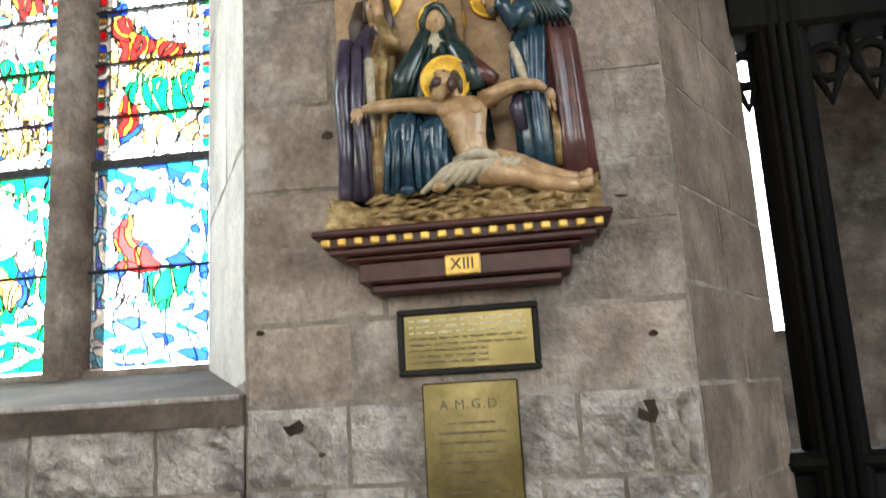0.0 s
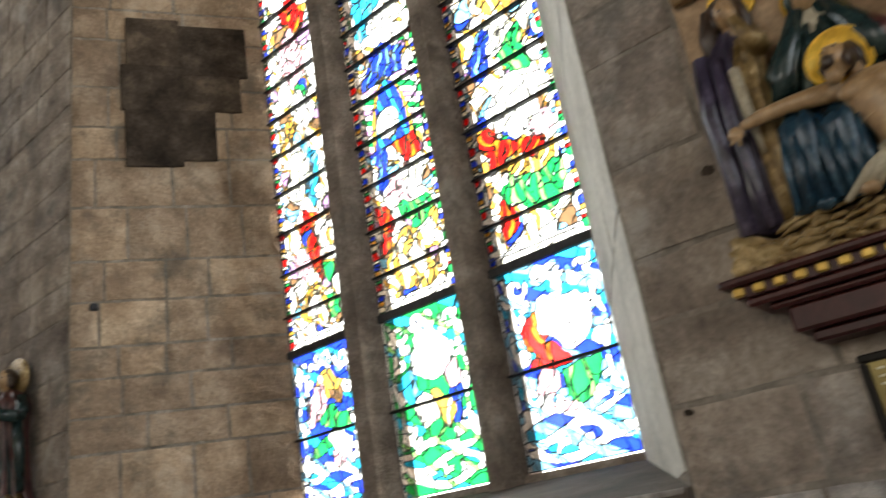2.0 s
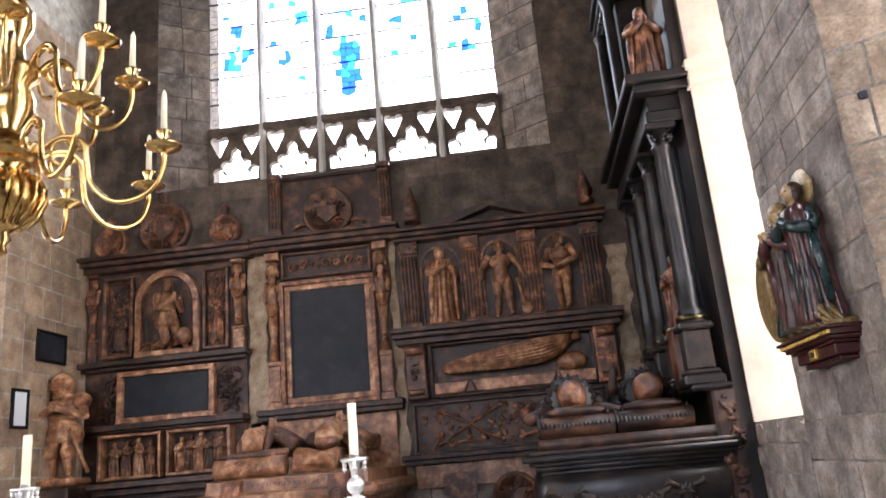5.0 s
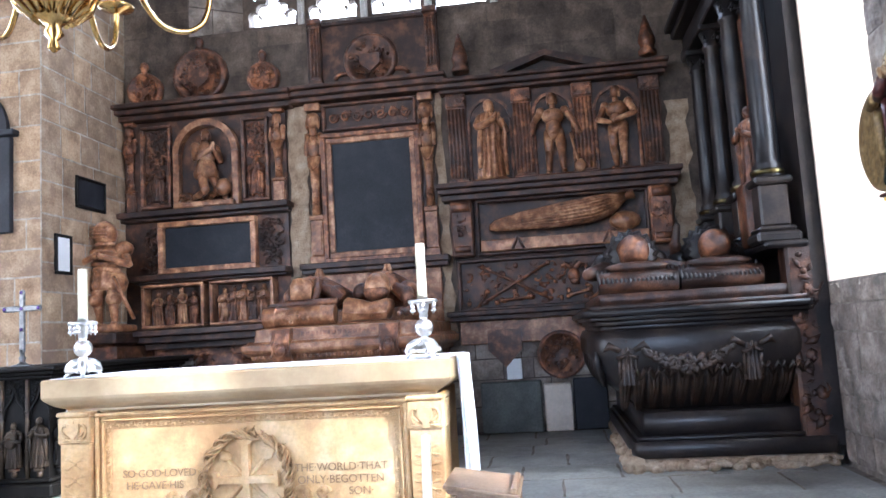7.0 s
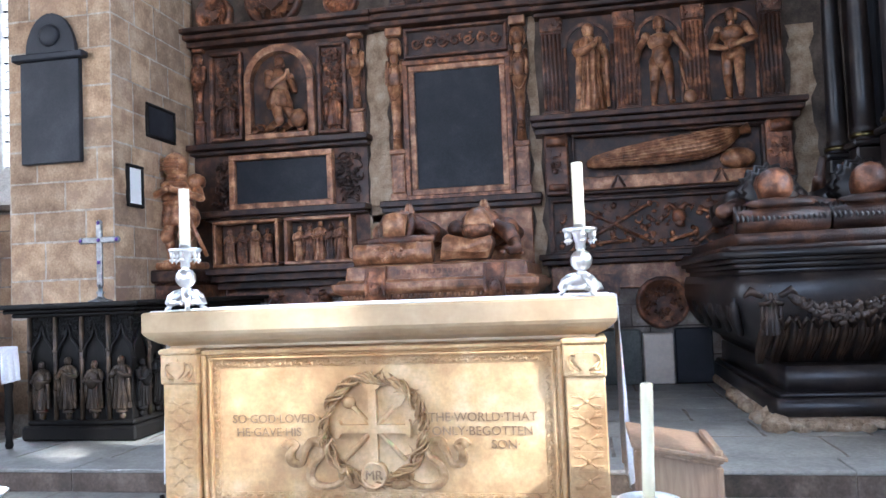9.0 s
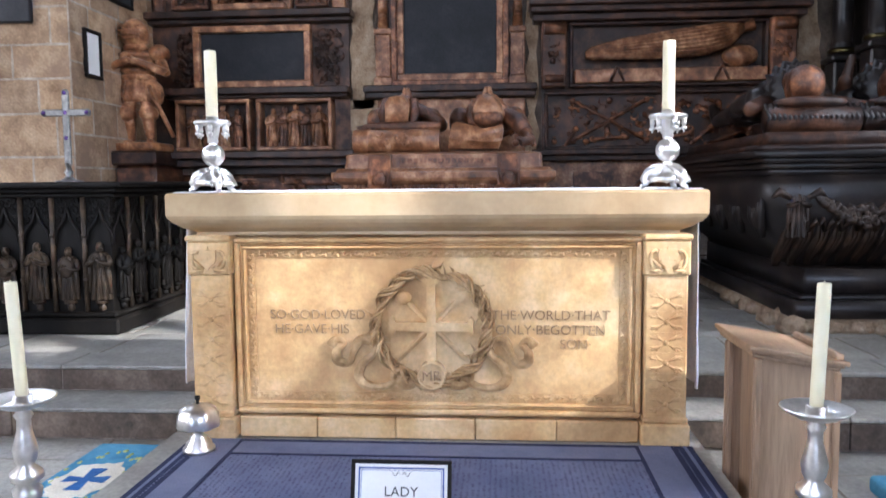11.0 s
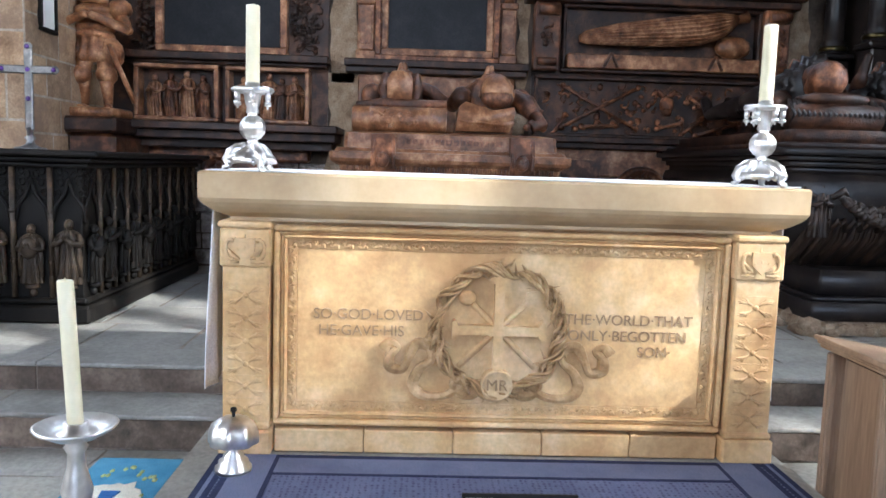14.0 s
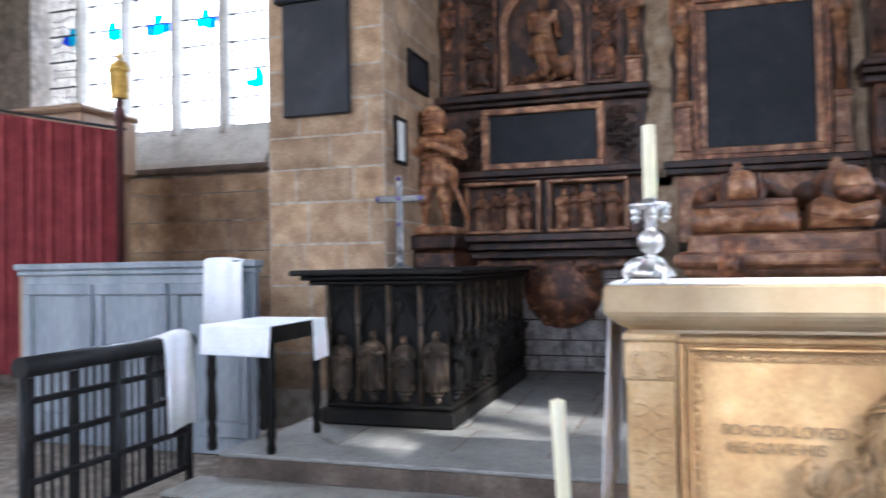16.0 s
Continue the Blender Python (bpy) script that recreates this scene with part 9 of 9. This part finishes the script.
def towel(x0, x1, y, z_top, z_bot, reach, label):
    bm = bmesh.new()
    n, rows = 14, []
    path = [(-reach, z_bot + 0.15), (-reach, z_top - 0.05), (-reach * 0.8, z_top), (0, z_top + 0.014), (reach * 0.8, z_top), (reach, z_top - 0.05), (reach + 0.01, (z_top + z_bot) / 2), (reach + 0.015, z_bot)]
    for i in range(n + 1):
        u = i / n
        rows.append([bm.verts.new((x0 + (x1 - x0) * u, y + d + 0.006 * math.sin(u * 13 + z * 4), z + 0.01 * math.sin(u * 5))) for d, z in path])
    for a, b in zip(rows, rows[1:]):
        for j in range(len(path) - 1):
            bm.faces.new((a[j], b[j], b[j + 1], a[j + 1])).smooth = True
    o = part("linen_towel", bm, LINEN)
    s = o.modifiers.new("thickness", "SOLIDIFY")
    s.thickness = 0.006
    return tagged(o, label, "towel", "linen towels")


towel(-5.24, -5.0, RY, 0.91, 0.42, 0.055, "white linen towel folded over the iron rail")

st = thing("stall_front", (-6.12, -6.0, 0), "limed grey oak panelled stall front with moulded top", "stall")
SX0 = -6.2
bm = bmesh.new()
box(bm, SX0, SX0 + 0.06, -6.95, -4.98, 0.0, 1.26, 0.005)
part("board", bm, LEAD_OAK, st)
bm = bmesh.new()
box(bm, SX0 - 0.03, SX0 + 0.1, -7.0, -4.95, 1.26, 1.31, 0.012)
box(bm, SX0 - 0.01, SX0 + 0.085, -6.98, -4.96, 1.22, 1.26, 0.01)
part("moulded_top", bm, LEAD_OAK, st)
for k in range(3):
    y0 = -6.9 + k * 0.64
    bm = bmesh.new()
    for a in ((y0, y0 + 0.6, 1.08, 1.16), (y0, y0 + 0.6, 0.12, 0.22), (y0, y0 + 0.06, 0.22, 1.08), (y0 + 0.54, y0 + 0.6, 0.22, 1.08)):
        box(bm, SX0 + 0.06, SX0 + 0.085, *a, 0.006)
    pf = part("panel_frame", bm, LEAD_OAK, st)
    bm = bmesh.new()
    box(bm, SX0 + 0.06, SX0 + 0.07, y0 + 0.07, y0 + 0.53, 0.23, 1.07, 0.004)
    part("panel", bm, LEAD_OAK, pf)
bm = bmesh.new()
box(bm, SX0 - 0.5, SX0, -7.05, -6.97, 0.0, 1.3, 0.01)
part("end_board", bm, PINE, st)
tw = bmesh.new()
prof = [(SX0 - 0.05, 1.1), (SX0 - 0.045, 1.3), (SX0 - 0.02, 1.322), (SX0 + 0.08, 1.322), (SX0 + 0.108, 1.3), (SX0 + 0.112, 1.1), (SX0 + 0.116, 0.86)]
rows = []
for i in range(13):
    u = i / 12
    rows.append([tw.verts.new((x + 0.006 * math.sin(u * 14), -5.34 + 0.3 * u, z + 0.008 * math.sin(u * 5))) for x, z in prof])
for a, b in zip(rows, rows[1:]):
    for j in range(len(prof) - 1):
        tw.faces.new((a[j], b[j], b[j + 1], a[j + 1])).smooth = True
o = part("linen_towel", tw, LINEN)
o.modifiers.new("thickness", "SOLIDIFY").thickness = 0.006
tagged(o, "white linen towel hung over the panelled stall", "towel", "linen towels")

cu = thing("curtain", (-6.7, -7.0, 1.2), "crimson pleated curtain on a pole", "curtain")
bm = bmesh.new()
n = 180
top, bot = [], []
for i in range(n + 1):
    y = -7.9 + i * (1.42 / n)
    d = 0.035 * math.sin(i * 0.5) + 0.012 * math.sin(i * 1.3)
    zt = 2.62 - 0.27 * (i / n)
    top.append((bm.verts.new((-6.66 + d, y, zt)), bm.verts.new((-6.67 + d, y, zt))))
    bot.append((bm.verts.new((-6.66 + d * 1.3, y, 0.4)), bm.verts.new((-6.67 + d * 1.3, y, 0.4))))
for i in range(n):
    for k in (0, 1):
        bm.faces.new((top[i][k], top[i + 1][k], bot[i + 1][k], bot[i][k])).smooth = True
part("cloth", bm, RED_CLOTH, cu)
bm = bmesh.new()
tube(bm, [(-6.665, -7.95, 2.66), (-6.665, -6.45, 2.37)], 0.012, 8)
part("rod", bm, IRON, cu)
bm = bmesh.new()
lathe(bm, [(0.03, 0), (0.03, 2.4), (0.045, 2.44), (0.045, 2.5), (0.028, 2.53), (0.036, 2.57), (0.02, 2.6)], (-6.6, -6.45, 0), 14)
part("post", bm, MAROON, cu)
bm = bmesh.new()
robed(bm, turn(-6.6, -6.45, 2.6, 20), 0.36, seed=44)
part("gilt_finial", bm, GILT, cu, "gilded figure finial")
bm = bmesh.new()
box(bm, -7.6, -6.9, -7.9, -7.1, 2.1, 2.62, 0.03)
box(bm, -7.62, -6.88, -7.92, -7.08, 2.62, 2.68, 0.02)
part("box_top", bm, PINE, cu)
bm = bmesh.new()
box(bm, -7.55, -6.95, -7.85, -7.15, 0.0, 2.1, 0.01)
part("box_body", bm, PINE, cu)

# ---- pier fittings ----
tab = thing("memorial_tablet", (-7.1, -4.97, 2.45), "black memorial tablet with an arched crest on the pier", "tablet")
bm = bmesh.new()
box(bm, -7.098, -7.04, -5.26, -4.69, 2.44, 3.34, 0.008)
part("slab", bm, SLATE, tab)
bm = bmesh.new()
box(bm, -7.098, -7.0, -5.32, -4.63, 3.34, 3.4, 0.012)
part("cornice", bm, SLATE, tab)
bm = bmesh.new()
prism(bm, [(-4.97 + 0.24 * math.cos(q), 3.4 + 0.36 * math.sin(q)) for q in np.linspace(0, math.pi, 14)], -7.098, -7.05, "x")
ball(bm, (-7.04, -4.97, 3.56), (0.03, 0.1, 0.1))
part("crest", bm, SLATE, tab)
for nm, x0, x1, z0, z1, inner, lb in (("framed_notice", -7.52, -7.27, 2.06, 2.44, PAPER, "white notice in a black frame on the pier"), ("wall_tablet", -8.1, -7.6, 2.74, 3.06, SLATE, "plain black tablet fixed to the pier wall")):
    fr = thing(nm, ((x0 + x1) / 2, -4.42, z0), lb, "notice" if inner is PAPER else "tablet")
    bm = bmesh.new()
    w = 0.03
    for a in ((x0, x1, z0, z0 + w), (x0, x1, z1 - w, z1), (x0, x0 + w, z0 + w, z1 - w), (x1 - w, x1, z0 + w, z1 - w)):
        box(bm, a[0], a[1], -4.418, -4.385, a[2], a[3], 0.006)
    part("frame", bm, BLACK_OAK, fr)
    bm = bmesh.new()
    box(bm, x0 + w, x1 - w, -4.418, -4.4, z0 + w, z1 - w)
    part("panel", bm, inner, fr)

# ---- brass chandelier ----
HX, HY = -2.88, -1.38
ch = thing("chandelier", (HX, HY, 2.25), "two-tier polished brass chandelier with white candles", "chandelier")
bm = bmesh.new()
lathe(bm, [(0.004, 2.25), (0.02, 2.265), (0.012, 2.29), (0.03, 2.31), (0.02, 2.335), (0.05, 2.36), (0.1, 2.4), (0.125, 2.45), (0.125, 2.5), (0.09, 2.55), (0.05, 2.58), (0.09, 2.61), (0.12, 2.63), (0.12, 2.66), (0.06, 2.69), (0.04, 2.74), (0.075, 2.8), (0.085, 2.86), (0.06, 2.92), (0.09, 2.96), (0.09, 3.0), (0.04, 3.03), (0.03, 3.1), (0.06, 3.17), (0.06, 3.24), (0.025, 3.3), (0.03, 3.36), (0.02, 3.4)], (HX, HY, 0), 36)
body = part("stem", bm, BRASS, ch)
bm = bmesh.new()
for k in range(18):
    a = k * math.pi / 9
    tube(bm, [(HX + r * math.cos(a), HY + r * math.sin(a), z) for r, z in ((0.06, 2.36), (0.11, 2.4), (0.135, 2.46), (0.13, 2.51), (0.095, 2.55))], 0.01, 5)
part("gadroons", bm, BRASS, body)
bm = bmesh.new()
tube(bm, [(HX, HY, 3.4), (HX, HY, 9.0)], 0.012, 8)
part("rod", bm, BRASS, ch)
for tier, (count, R, z0, z1, off) in enumerate(((8, 0.56, 2.63, 2.58, 0.2), (8, 0.42, 2.98, 2.96, 0.55))):
    for k in range(count):
        a = 2 * math.pi * k / count + off
        c, s = math.cos(a), math.sin(a)
        bm = bmesh.new()
        path = [(0.1, 0), (0.16, 0.06), (0.22, 0.075), (0.27, 0.04), (0.28, -0.03), (0.3, -0.12), (0.37, -0.19), (0.46, -0.19), (0.53, -0.14), (0.56, -0.06), (0.56, 0.0)]
        f = R / 0.56
        tube(bm, smooth_path([(HX + r * f * c, HY + r * f * s, z0 + z) for r, z in path]), 0.0105, 8)
        tube(bm, [(HX + (0.2 + 0.05 * math.cos(q)) * f * c, HY + (0.2 + 0.05 * math.cos(q)) * f * s, z0 + 0.01 + 0.05 * math.sin(q)) for q in np.linspace(0.5, 5.6, 14)], 0.008, 6)
        arm = part("arm", bm, BRASS, ch)
        x, y, z = HX + R * c, HY + R * s, z0 + 0.0
        bm = bmesh.new()
        lathe(bm, [(0.012, z - 0.01), (0.03, z + 0.0), (0.065, z + 0.012), (0.068, z + 0.018), (0.03, z + 0.014), (0.014, z + 0.024), (0.02, z + 0.035), (0.014, z + 0.048), (0.026, z + 0.07), (0.028, z + 0.078), (0.016, z + 0.076)], (x, y, 0), 18)
        part("drip_pan", bm, BRASS, arm)
        bm = bmesh.new()
        lathe(bm, [(0.0125, z + 0.07), (0.011, z + 0.2), (0.009, z + 0.235), (0.003, z + 0.25)], (x, y, 0), 12)
        part("candle", bm, WAX, arm, "white candle")

# ---- dressed stonework: single blocks proud of their mortar ----


def block_meshes(mat, count=7, rough=0.25, n=4):
    out = []
    for k in range(count):
        r = random.Random(300 + k)
        bm = bmesh.new()
        g = [[None] * (n + 1) for _ in range(n + 1)]
        for j in range(n + 1):
            for i in range(n + 1):
                edge = i in (0, n) or j in (0, n)
                u, v = -0.5 + i / n, -0.5 + j / n
                if edge:
                    u *= r.uniform(0.965, 1.0)
                    v *= r.uniform(0.96, 1.0)
                g[j][i] = bm.verts.new((u, v, r.uniform(0.15, 0.55) if edge else 1 + r.uniform(-rough, rough)))
        for j in range(n):
            for i in range(n):
                bm.faces.new((g[j][i], g[j][i + 1], g[j + 1][i + 1], g[j + 1][i]))
        rim = [g[0][i] for i in range(n + 1)] + [g[j][n] for j in range(1, n + 1)] + [g[n][i] for i in range(n - 1, -1, -1)] + [g[j][0] for j in range(n - 1, 0, -1)]
        low = [bm.verts.new((v.co.x, v.co.y, -1.0)) for v in rim]
        m = len(rim)
        for i in range(m):
            bm.faces.new((rim[i], low[i], low[(i + 1) % m], rim[(i + 1) % m]))
        me = bpy.data.meshes.new("stone_block")
        bmesh.ops.recalc_face_normals(bm, faces=bm.faces)
        bm.to_mesh(me)
        bm.free()
        me.materials.append(mat)
        out.append(me)
    return out


BLOCKS = block_meshes(STONE)
BLOCKS_WARM = block_meshes(STONE_WARM)
BLOCKS_DARK = block_meshes(STONE_DARK)
BLOCKS_TAN = block_meshes(TAN_STONE)
BLOCKS_PALE = block_meshes(DRESSED)
BLOCKS_RUBBLE = block_meshes(RUBBLE, 9, 1.0, 7)
FLAGS = block_meshes(FLAG, 5, 0.06)


def courses(parent, a, b, z0, z1, meshes, ch=(0.2, 0.3), cl=(0.3, 0.55), proud=0.012, gap=0.008, seed=1, skip=(), name="stone_block"):
    """Blocks in courses on an upright face from a to b (plan points), whose outer side lies to the left of a->b turned right."""
    r = random.Random(seed)
    a, b = Vector((*a, 0)), Vector((*b, 0))
    L = (b - a).length
    u = (b - a).normalized()
    n = Vector((u.y, -u.x, 0))
    z = z0
    while z < z1 - 0.04:
        h = min(r.uniform(*ch), z1 - z)
        if z1 - z - h < 0.09:
            h = z1 - z
        s = 0.0
        first = True
        while s < L - 0.02:
            w = r.uniform(*cl) * (r.uniform(0.5, 1) if first else 1)
            first = False
            if L - s - w < 0.12:
                w = L - s
            cu, cz = s + w / 2, z + h / 2
            if not any(p0 < cu < p1 and q0 < cz < q1 for p0, p1, q0, q1 in skip):
                ob = new(name, r.choice(meshes))
                c = a + u * cu + Vector((0, 0, cz))
                d = proud * r.uniform(0.6, 1.3)
                m = Matrix((u, Vector((0, 0, 1)), n)).transposed().to_4x4()
                ob.parent = parent
                ob.matrix_basis = Matrix.Translation(c) @ m @ Matrix.Diagonal((w - gap, h - gap, d, 1))
            s += w
        z += h


def paving(parent, x0, x1, y0, y1, z, seed, size=(0.45, 0.8), name="flagstone"):
    r = random.Random(seed)
    x = x1
    while x > x0 + 0.05:
        d = min(r.uniform(0.42, 0.6), x - x0)
        if x - d - x0 < 0.12:
            d = x - x0
        y = y0
        while y < y1 - 0.02:
            w = r.uniform(*size)
            if y1 - y - w < 0.15:
                w = y1 - y
            ob = new(name, r.choice(FLAGS))
            ob.parent = parent
            ob.matrix_basis = Matrix.Translation((x - d / 2, y + w / 2, z - 0.014)) @ Matrix.Diagonal((d - 0.007, w - 0.007, 0.012, 1))
            y += w
        x -= d


for nm in ("wall_side", "wall_pier", "wall_aisle", "wall_end"):
    assert bpy.data.objects[nm].matrix_basis == Matrix.Identity(4)
courses(side, (-0.83, NY), (0.345, NY), 0.9, 1.44, BLOCKS_RUBBLE, (0.09, 0.17), (0.12, 0.34), 0.016, 0.009, 2)
courses(side, (-0.83, NY), (0.345, NY), 1.44, 4.2, BLOCKS, (0.16, 0.4), (0.22, 0.62), 0.0085, 0.01, 3)
courses(side, (0.345, NY), (0.74, 2.75), 0.9, 4.2, block_meshes(CHAMFER, 4), (0.24, 0.34), (0.4, 0.9), 0.008, 0.006, 4)
courses(side, (-1.38, 2.95), (-0.83, NY), 1.5, 5.6, BLOCKS_PALE, (0.5, 0.8), (0.9, 1.3), 0.006, 0.005, 5)
courses(side, (-3.9, NY), (-3.32, 2.95), 1.5, 6.2, BLOCKS_WARM, (0.16, 0.34), (0.2, 0.46), 0.012, 0.011, 6)
courses(side, (-5.2, NY), (-3.9, NY), 0.3, 5.5, BLOCKS, (0.18, 0.3), (0.25, 0.5), 0.014, 0.009, 7)
courses(side, (-3.9, NY), (-0.83, NY), 0.3, 1.42, BLOCKS_RUBBLE, (0.1, 0.2), (0.14, 0.4), 0.022, 0.01, 8)
courses(side, (-6.24, NY), (-5.2, NY), 0.3, 1.48, BLOCKS, (0.16, 0.26), (0.2, 0.45), 0.014, 0.009, 9)
courses(pier, (-7.1, -5.42), (-7.1, -4.42), 0.28, 5.5, BLOCKS_TAN, (0.24, 0.34), (0.36, 0.62), 0.007, 0.012, 10)
courses(pier, (-7.1, -4.42), (-8.54, -4.42), 0.28, 6.5, BLOCKS_TAN, (0.22, 0.32), (0.3, 0.55), 0.009, 0.012, 11)
courses(aisle, (-8.5, -9.3), (-8.5, -5.42), 0.3, 2.22, BLOCKS_TAN, (0.24, 0.32), (0.4, 0.75), 0.008, 0.007, 12)
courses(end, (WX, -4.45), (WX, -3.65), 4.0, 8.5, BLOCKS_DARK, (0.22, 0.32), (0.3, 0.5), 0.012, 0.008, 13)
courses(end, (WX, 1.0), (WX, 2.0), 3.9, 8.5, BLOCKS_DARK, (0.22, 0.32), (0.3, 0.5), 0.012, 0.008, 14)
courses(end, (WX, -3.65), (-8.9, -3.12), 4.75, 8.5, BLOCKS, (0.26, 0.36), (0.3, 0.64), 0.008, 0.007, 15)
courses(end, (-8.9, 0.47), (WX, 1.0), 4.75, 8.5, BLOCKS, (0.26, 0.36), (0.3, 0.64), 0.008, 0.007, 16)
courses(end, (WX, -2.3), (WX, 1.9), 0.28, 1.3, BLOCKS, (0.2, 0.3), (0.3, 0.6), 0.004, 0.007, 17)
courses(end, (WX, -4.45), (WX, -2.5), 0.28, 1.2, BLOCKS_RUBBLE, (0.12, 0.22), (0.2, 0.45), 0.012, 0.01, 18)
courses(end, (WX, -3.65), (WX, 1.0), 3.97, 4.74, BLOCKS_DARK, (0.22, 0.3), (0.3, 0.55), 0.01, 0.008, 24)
paving(floor, -4.9, -2.6, -6.6, 2.0, 0.0, 21)
paving(floor, -2.6, 5.4, -5.4, 2.0, 0.0, 23, (0.6, 1.0))
paving(platform, -8.5, -5.5, -4.6, 1.95, UP, 22)
r = random.Random(30)
for x0, x1, z0, z1, ya, yb in ((-5.5, -5.19, 0.15, UP, -4.63, 1.95), (-5.2, -4.88, 0.0, 0.148, -4.76, 1.95)):
    y = ya
    while y < yb - 0.1:
        w = min(r.uniform(0.9, 1.4), yb - y)
        bm = bmesh.new()
        box(bm, x0, x1, y + 0.002, y + w - 0.002, z1 - 0.022, z1, 0.008, 2)
        part("tread", bm, FLAG, platform)
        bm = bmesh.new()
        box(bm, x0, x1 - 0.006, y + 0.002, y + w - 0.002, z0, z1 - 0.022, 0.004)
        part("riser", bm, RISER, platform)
        y += w

# plastered arch recess beside the tomb
arch = thing("arch_recess", (-5.9, 2.2, 1.5), "cream plastered arch recess with moulded impost", "recess", kind="structure")
bm = bmesh.new()
prism(bm, [(-6.215, NY - 0.012), (-6.19, NY - 0.012), (-5.99, 2.5), (-5.94, 2.9), (-6.0, 2.9)], 1.49, 4.1, "z")
part("plaster_jamb", bm, PLASTER, arch)
bm = bmesh.new()
prism(bm, [(-6.25, NY - 0.03), (-6.12, NY - 0.03), (-5.92, 2.5), (-5.9, 2.9), (-6.05, 2.9)], 4.1, 4.22, "z")
prism(bm, [(-6.25, NY - 0.05), (-6.08, NY - 0.05), (-5.88, 2.5), (-5.87, 2.9), (-6.05, 2.9)], 4.22, 4.3, "z")
part("impost", bm, PLASTER, arch)
bm = bmesh.new()
prism(bm, [(-6.215, NY + 0.004), (-6.19, NY + 0.004), (-5.985, 2.5), (-5.935, 2.9), (-6.0, 2.9)], 4.3, 5.36, "z")
part("arch_head", bm, PLASTER, arch)
# the near half of the arch, in rough voussoirs
curve = [(-6.09 + 0.9 * math.cos(q), 4.25 + 1.05 * math.sin(q)) for q in np.linspace(0.0, math.pi / 2, 8)]
for (x0, z0), (x1, z1) in zip(curve, curve[1:]):
    bm = bmesh.new()
    prism(bm, [(x0, z0), (x1, z1), (x1 + 0.16, z1 + 0.3), (x0 + 0.24, z0 + 0.1)], NY - 0.006, 2.9, "y")
    part("voussoir", bm, STONE, arch)
bm = bmesh.new()
prism(bm, [(-5.05, 4.2)] + [(x + 0.05, z + 0.06) for x, z in curve] + [(-5.05, 5.4)], NY + 0.002, 2.88, "y")
part("spandrel", bm, STONE, arch)
bm = bmesh.new()
prism(bm, [(NY - 0.005, 1.47), (2.9, 1.6), (2.9, 1.44), (NY - 0.005, 1.44)], -6.2, -5.2, "x")
part("sloping_sill", bm, PLASTER, arch)
# dark plates stand for small cavities, whose shade is put into the colour
for x, z, wide in ((-0.01, 1.395, 0.048), (0.22, 1.38, 0.044), (-0.7, 1.389, 0.036), (-0.62, 1.313, 0.011), (0.205, 1.94, 0.022), (0.247, 1.57, 0.013), (-0.785, 1.64, 0.012), (-0.58, 2.18, 0.02)):
    bm = bmesh.new()
    r2 = random.Random(int(x * 100) + 100)
    prism(bm, [(x + wide * r2.uniform(0.75, 1.05) * math.cos(q), z + wide * r2.uniform(0.5, 0.75) * math.sin(q)) for q in np.linspace(0, 6.0, 19)], NY - 0.0105, NY - 0.004, "y")
    part("patched_socket", bm, HOLE_SHADE, side)
# the sill's shade is put into its colour by the dark stone
bm = bmesh.new()
prism(bm, [(NY - 0.026, 1.40), (NY - 0.026, 1.47), (NY - 0.018, 1.478), (2.9, 1.6), (2.9, 1.4)], -3.9, -0.83, "x")
part("window_ledge", bm, STONE_DARK, side)
# pale strip added to paint the lit front edge of the ledge
bm = bmesh.new()
box(bm, -3.88, -0.84, NY - 0.031, NY - 0.02, 1.466, 1.4795, 0.003)
part("lit_edge_strip", bm, RUBBLE, side)

# dark blocks that paint a recess's shade, sooted above, and a putlog hole
ang = math.atan2(0.95, 0.58)
rr = random.Random(19)
for s0, s1, z0, z1 in ((0.29, 0.6, 3.68, 4.05), (0.6, 0.79, 3.72, 4.05), (0.27, 0.62, 4.05, 4.36), (0.62, 0.95, 4.05, 4.3), (0.3, 0.6, 4.36, 4.7), (0.6, 1.0, 4.3, 4.66)):
    bm = bmesh.new()
    n0 = mark(bm)
    box(bm, s0 - 0.004, s1 + 0.004, -0.02 - rr.uniform(0, 0.003), 0.01, z0 - 0.004, z1 + 0.004, 0.005)
    placed(bm, n0, Matrix.Translation((-3.9, NY, 0)) @ Matrix.Rotation(ang, 4, "Z"))
    part("sooted_block", bm, HOLE_SHADE, side)
bm = bmesh.new()
n0 = mark(bm)
box(bm, 0.1, 0.14, -0.025, 0.0, 2.83, 2.87, 0.006)
placed(bm, n0, Matrix.Translation((-3.9, NY, 0)) @ Matrix.Rotation(ang, 4, "Z"))
part("dark_putlog_block", bm, INK, side)
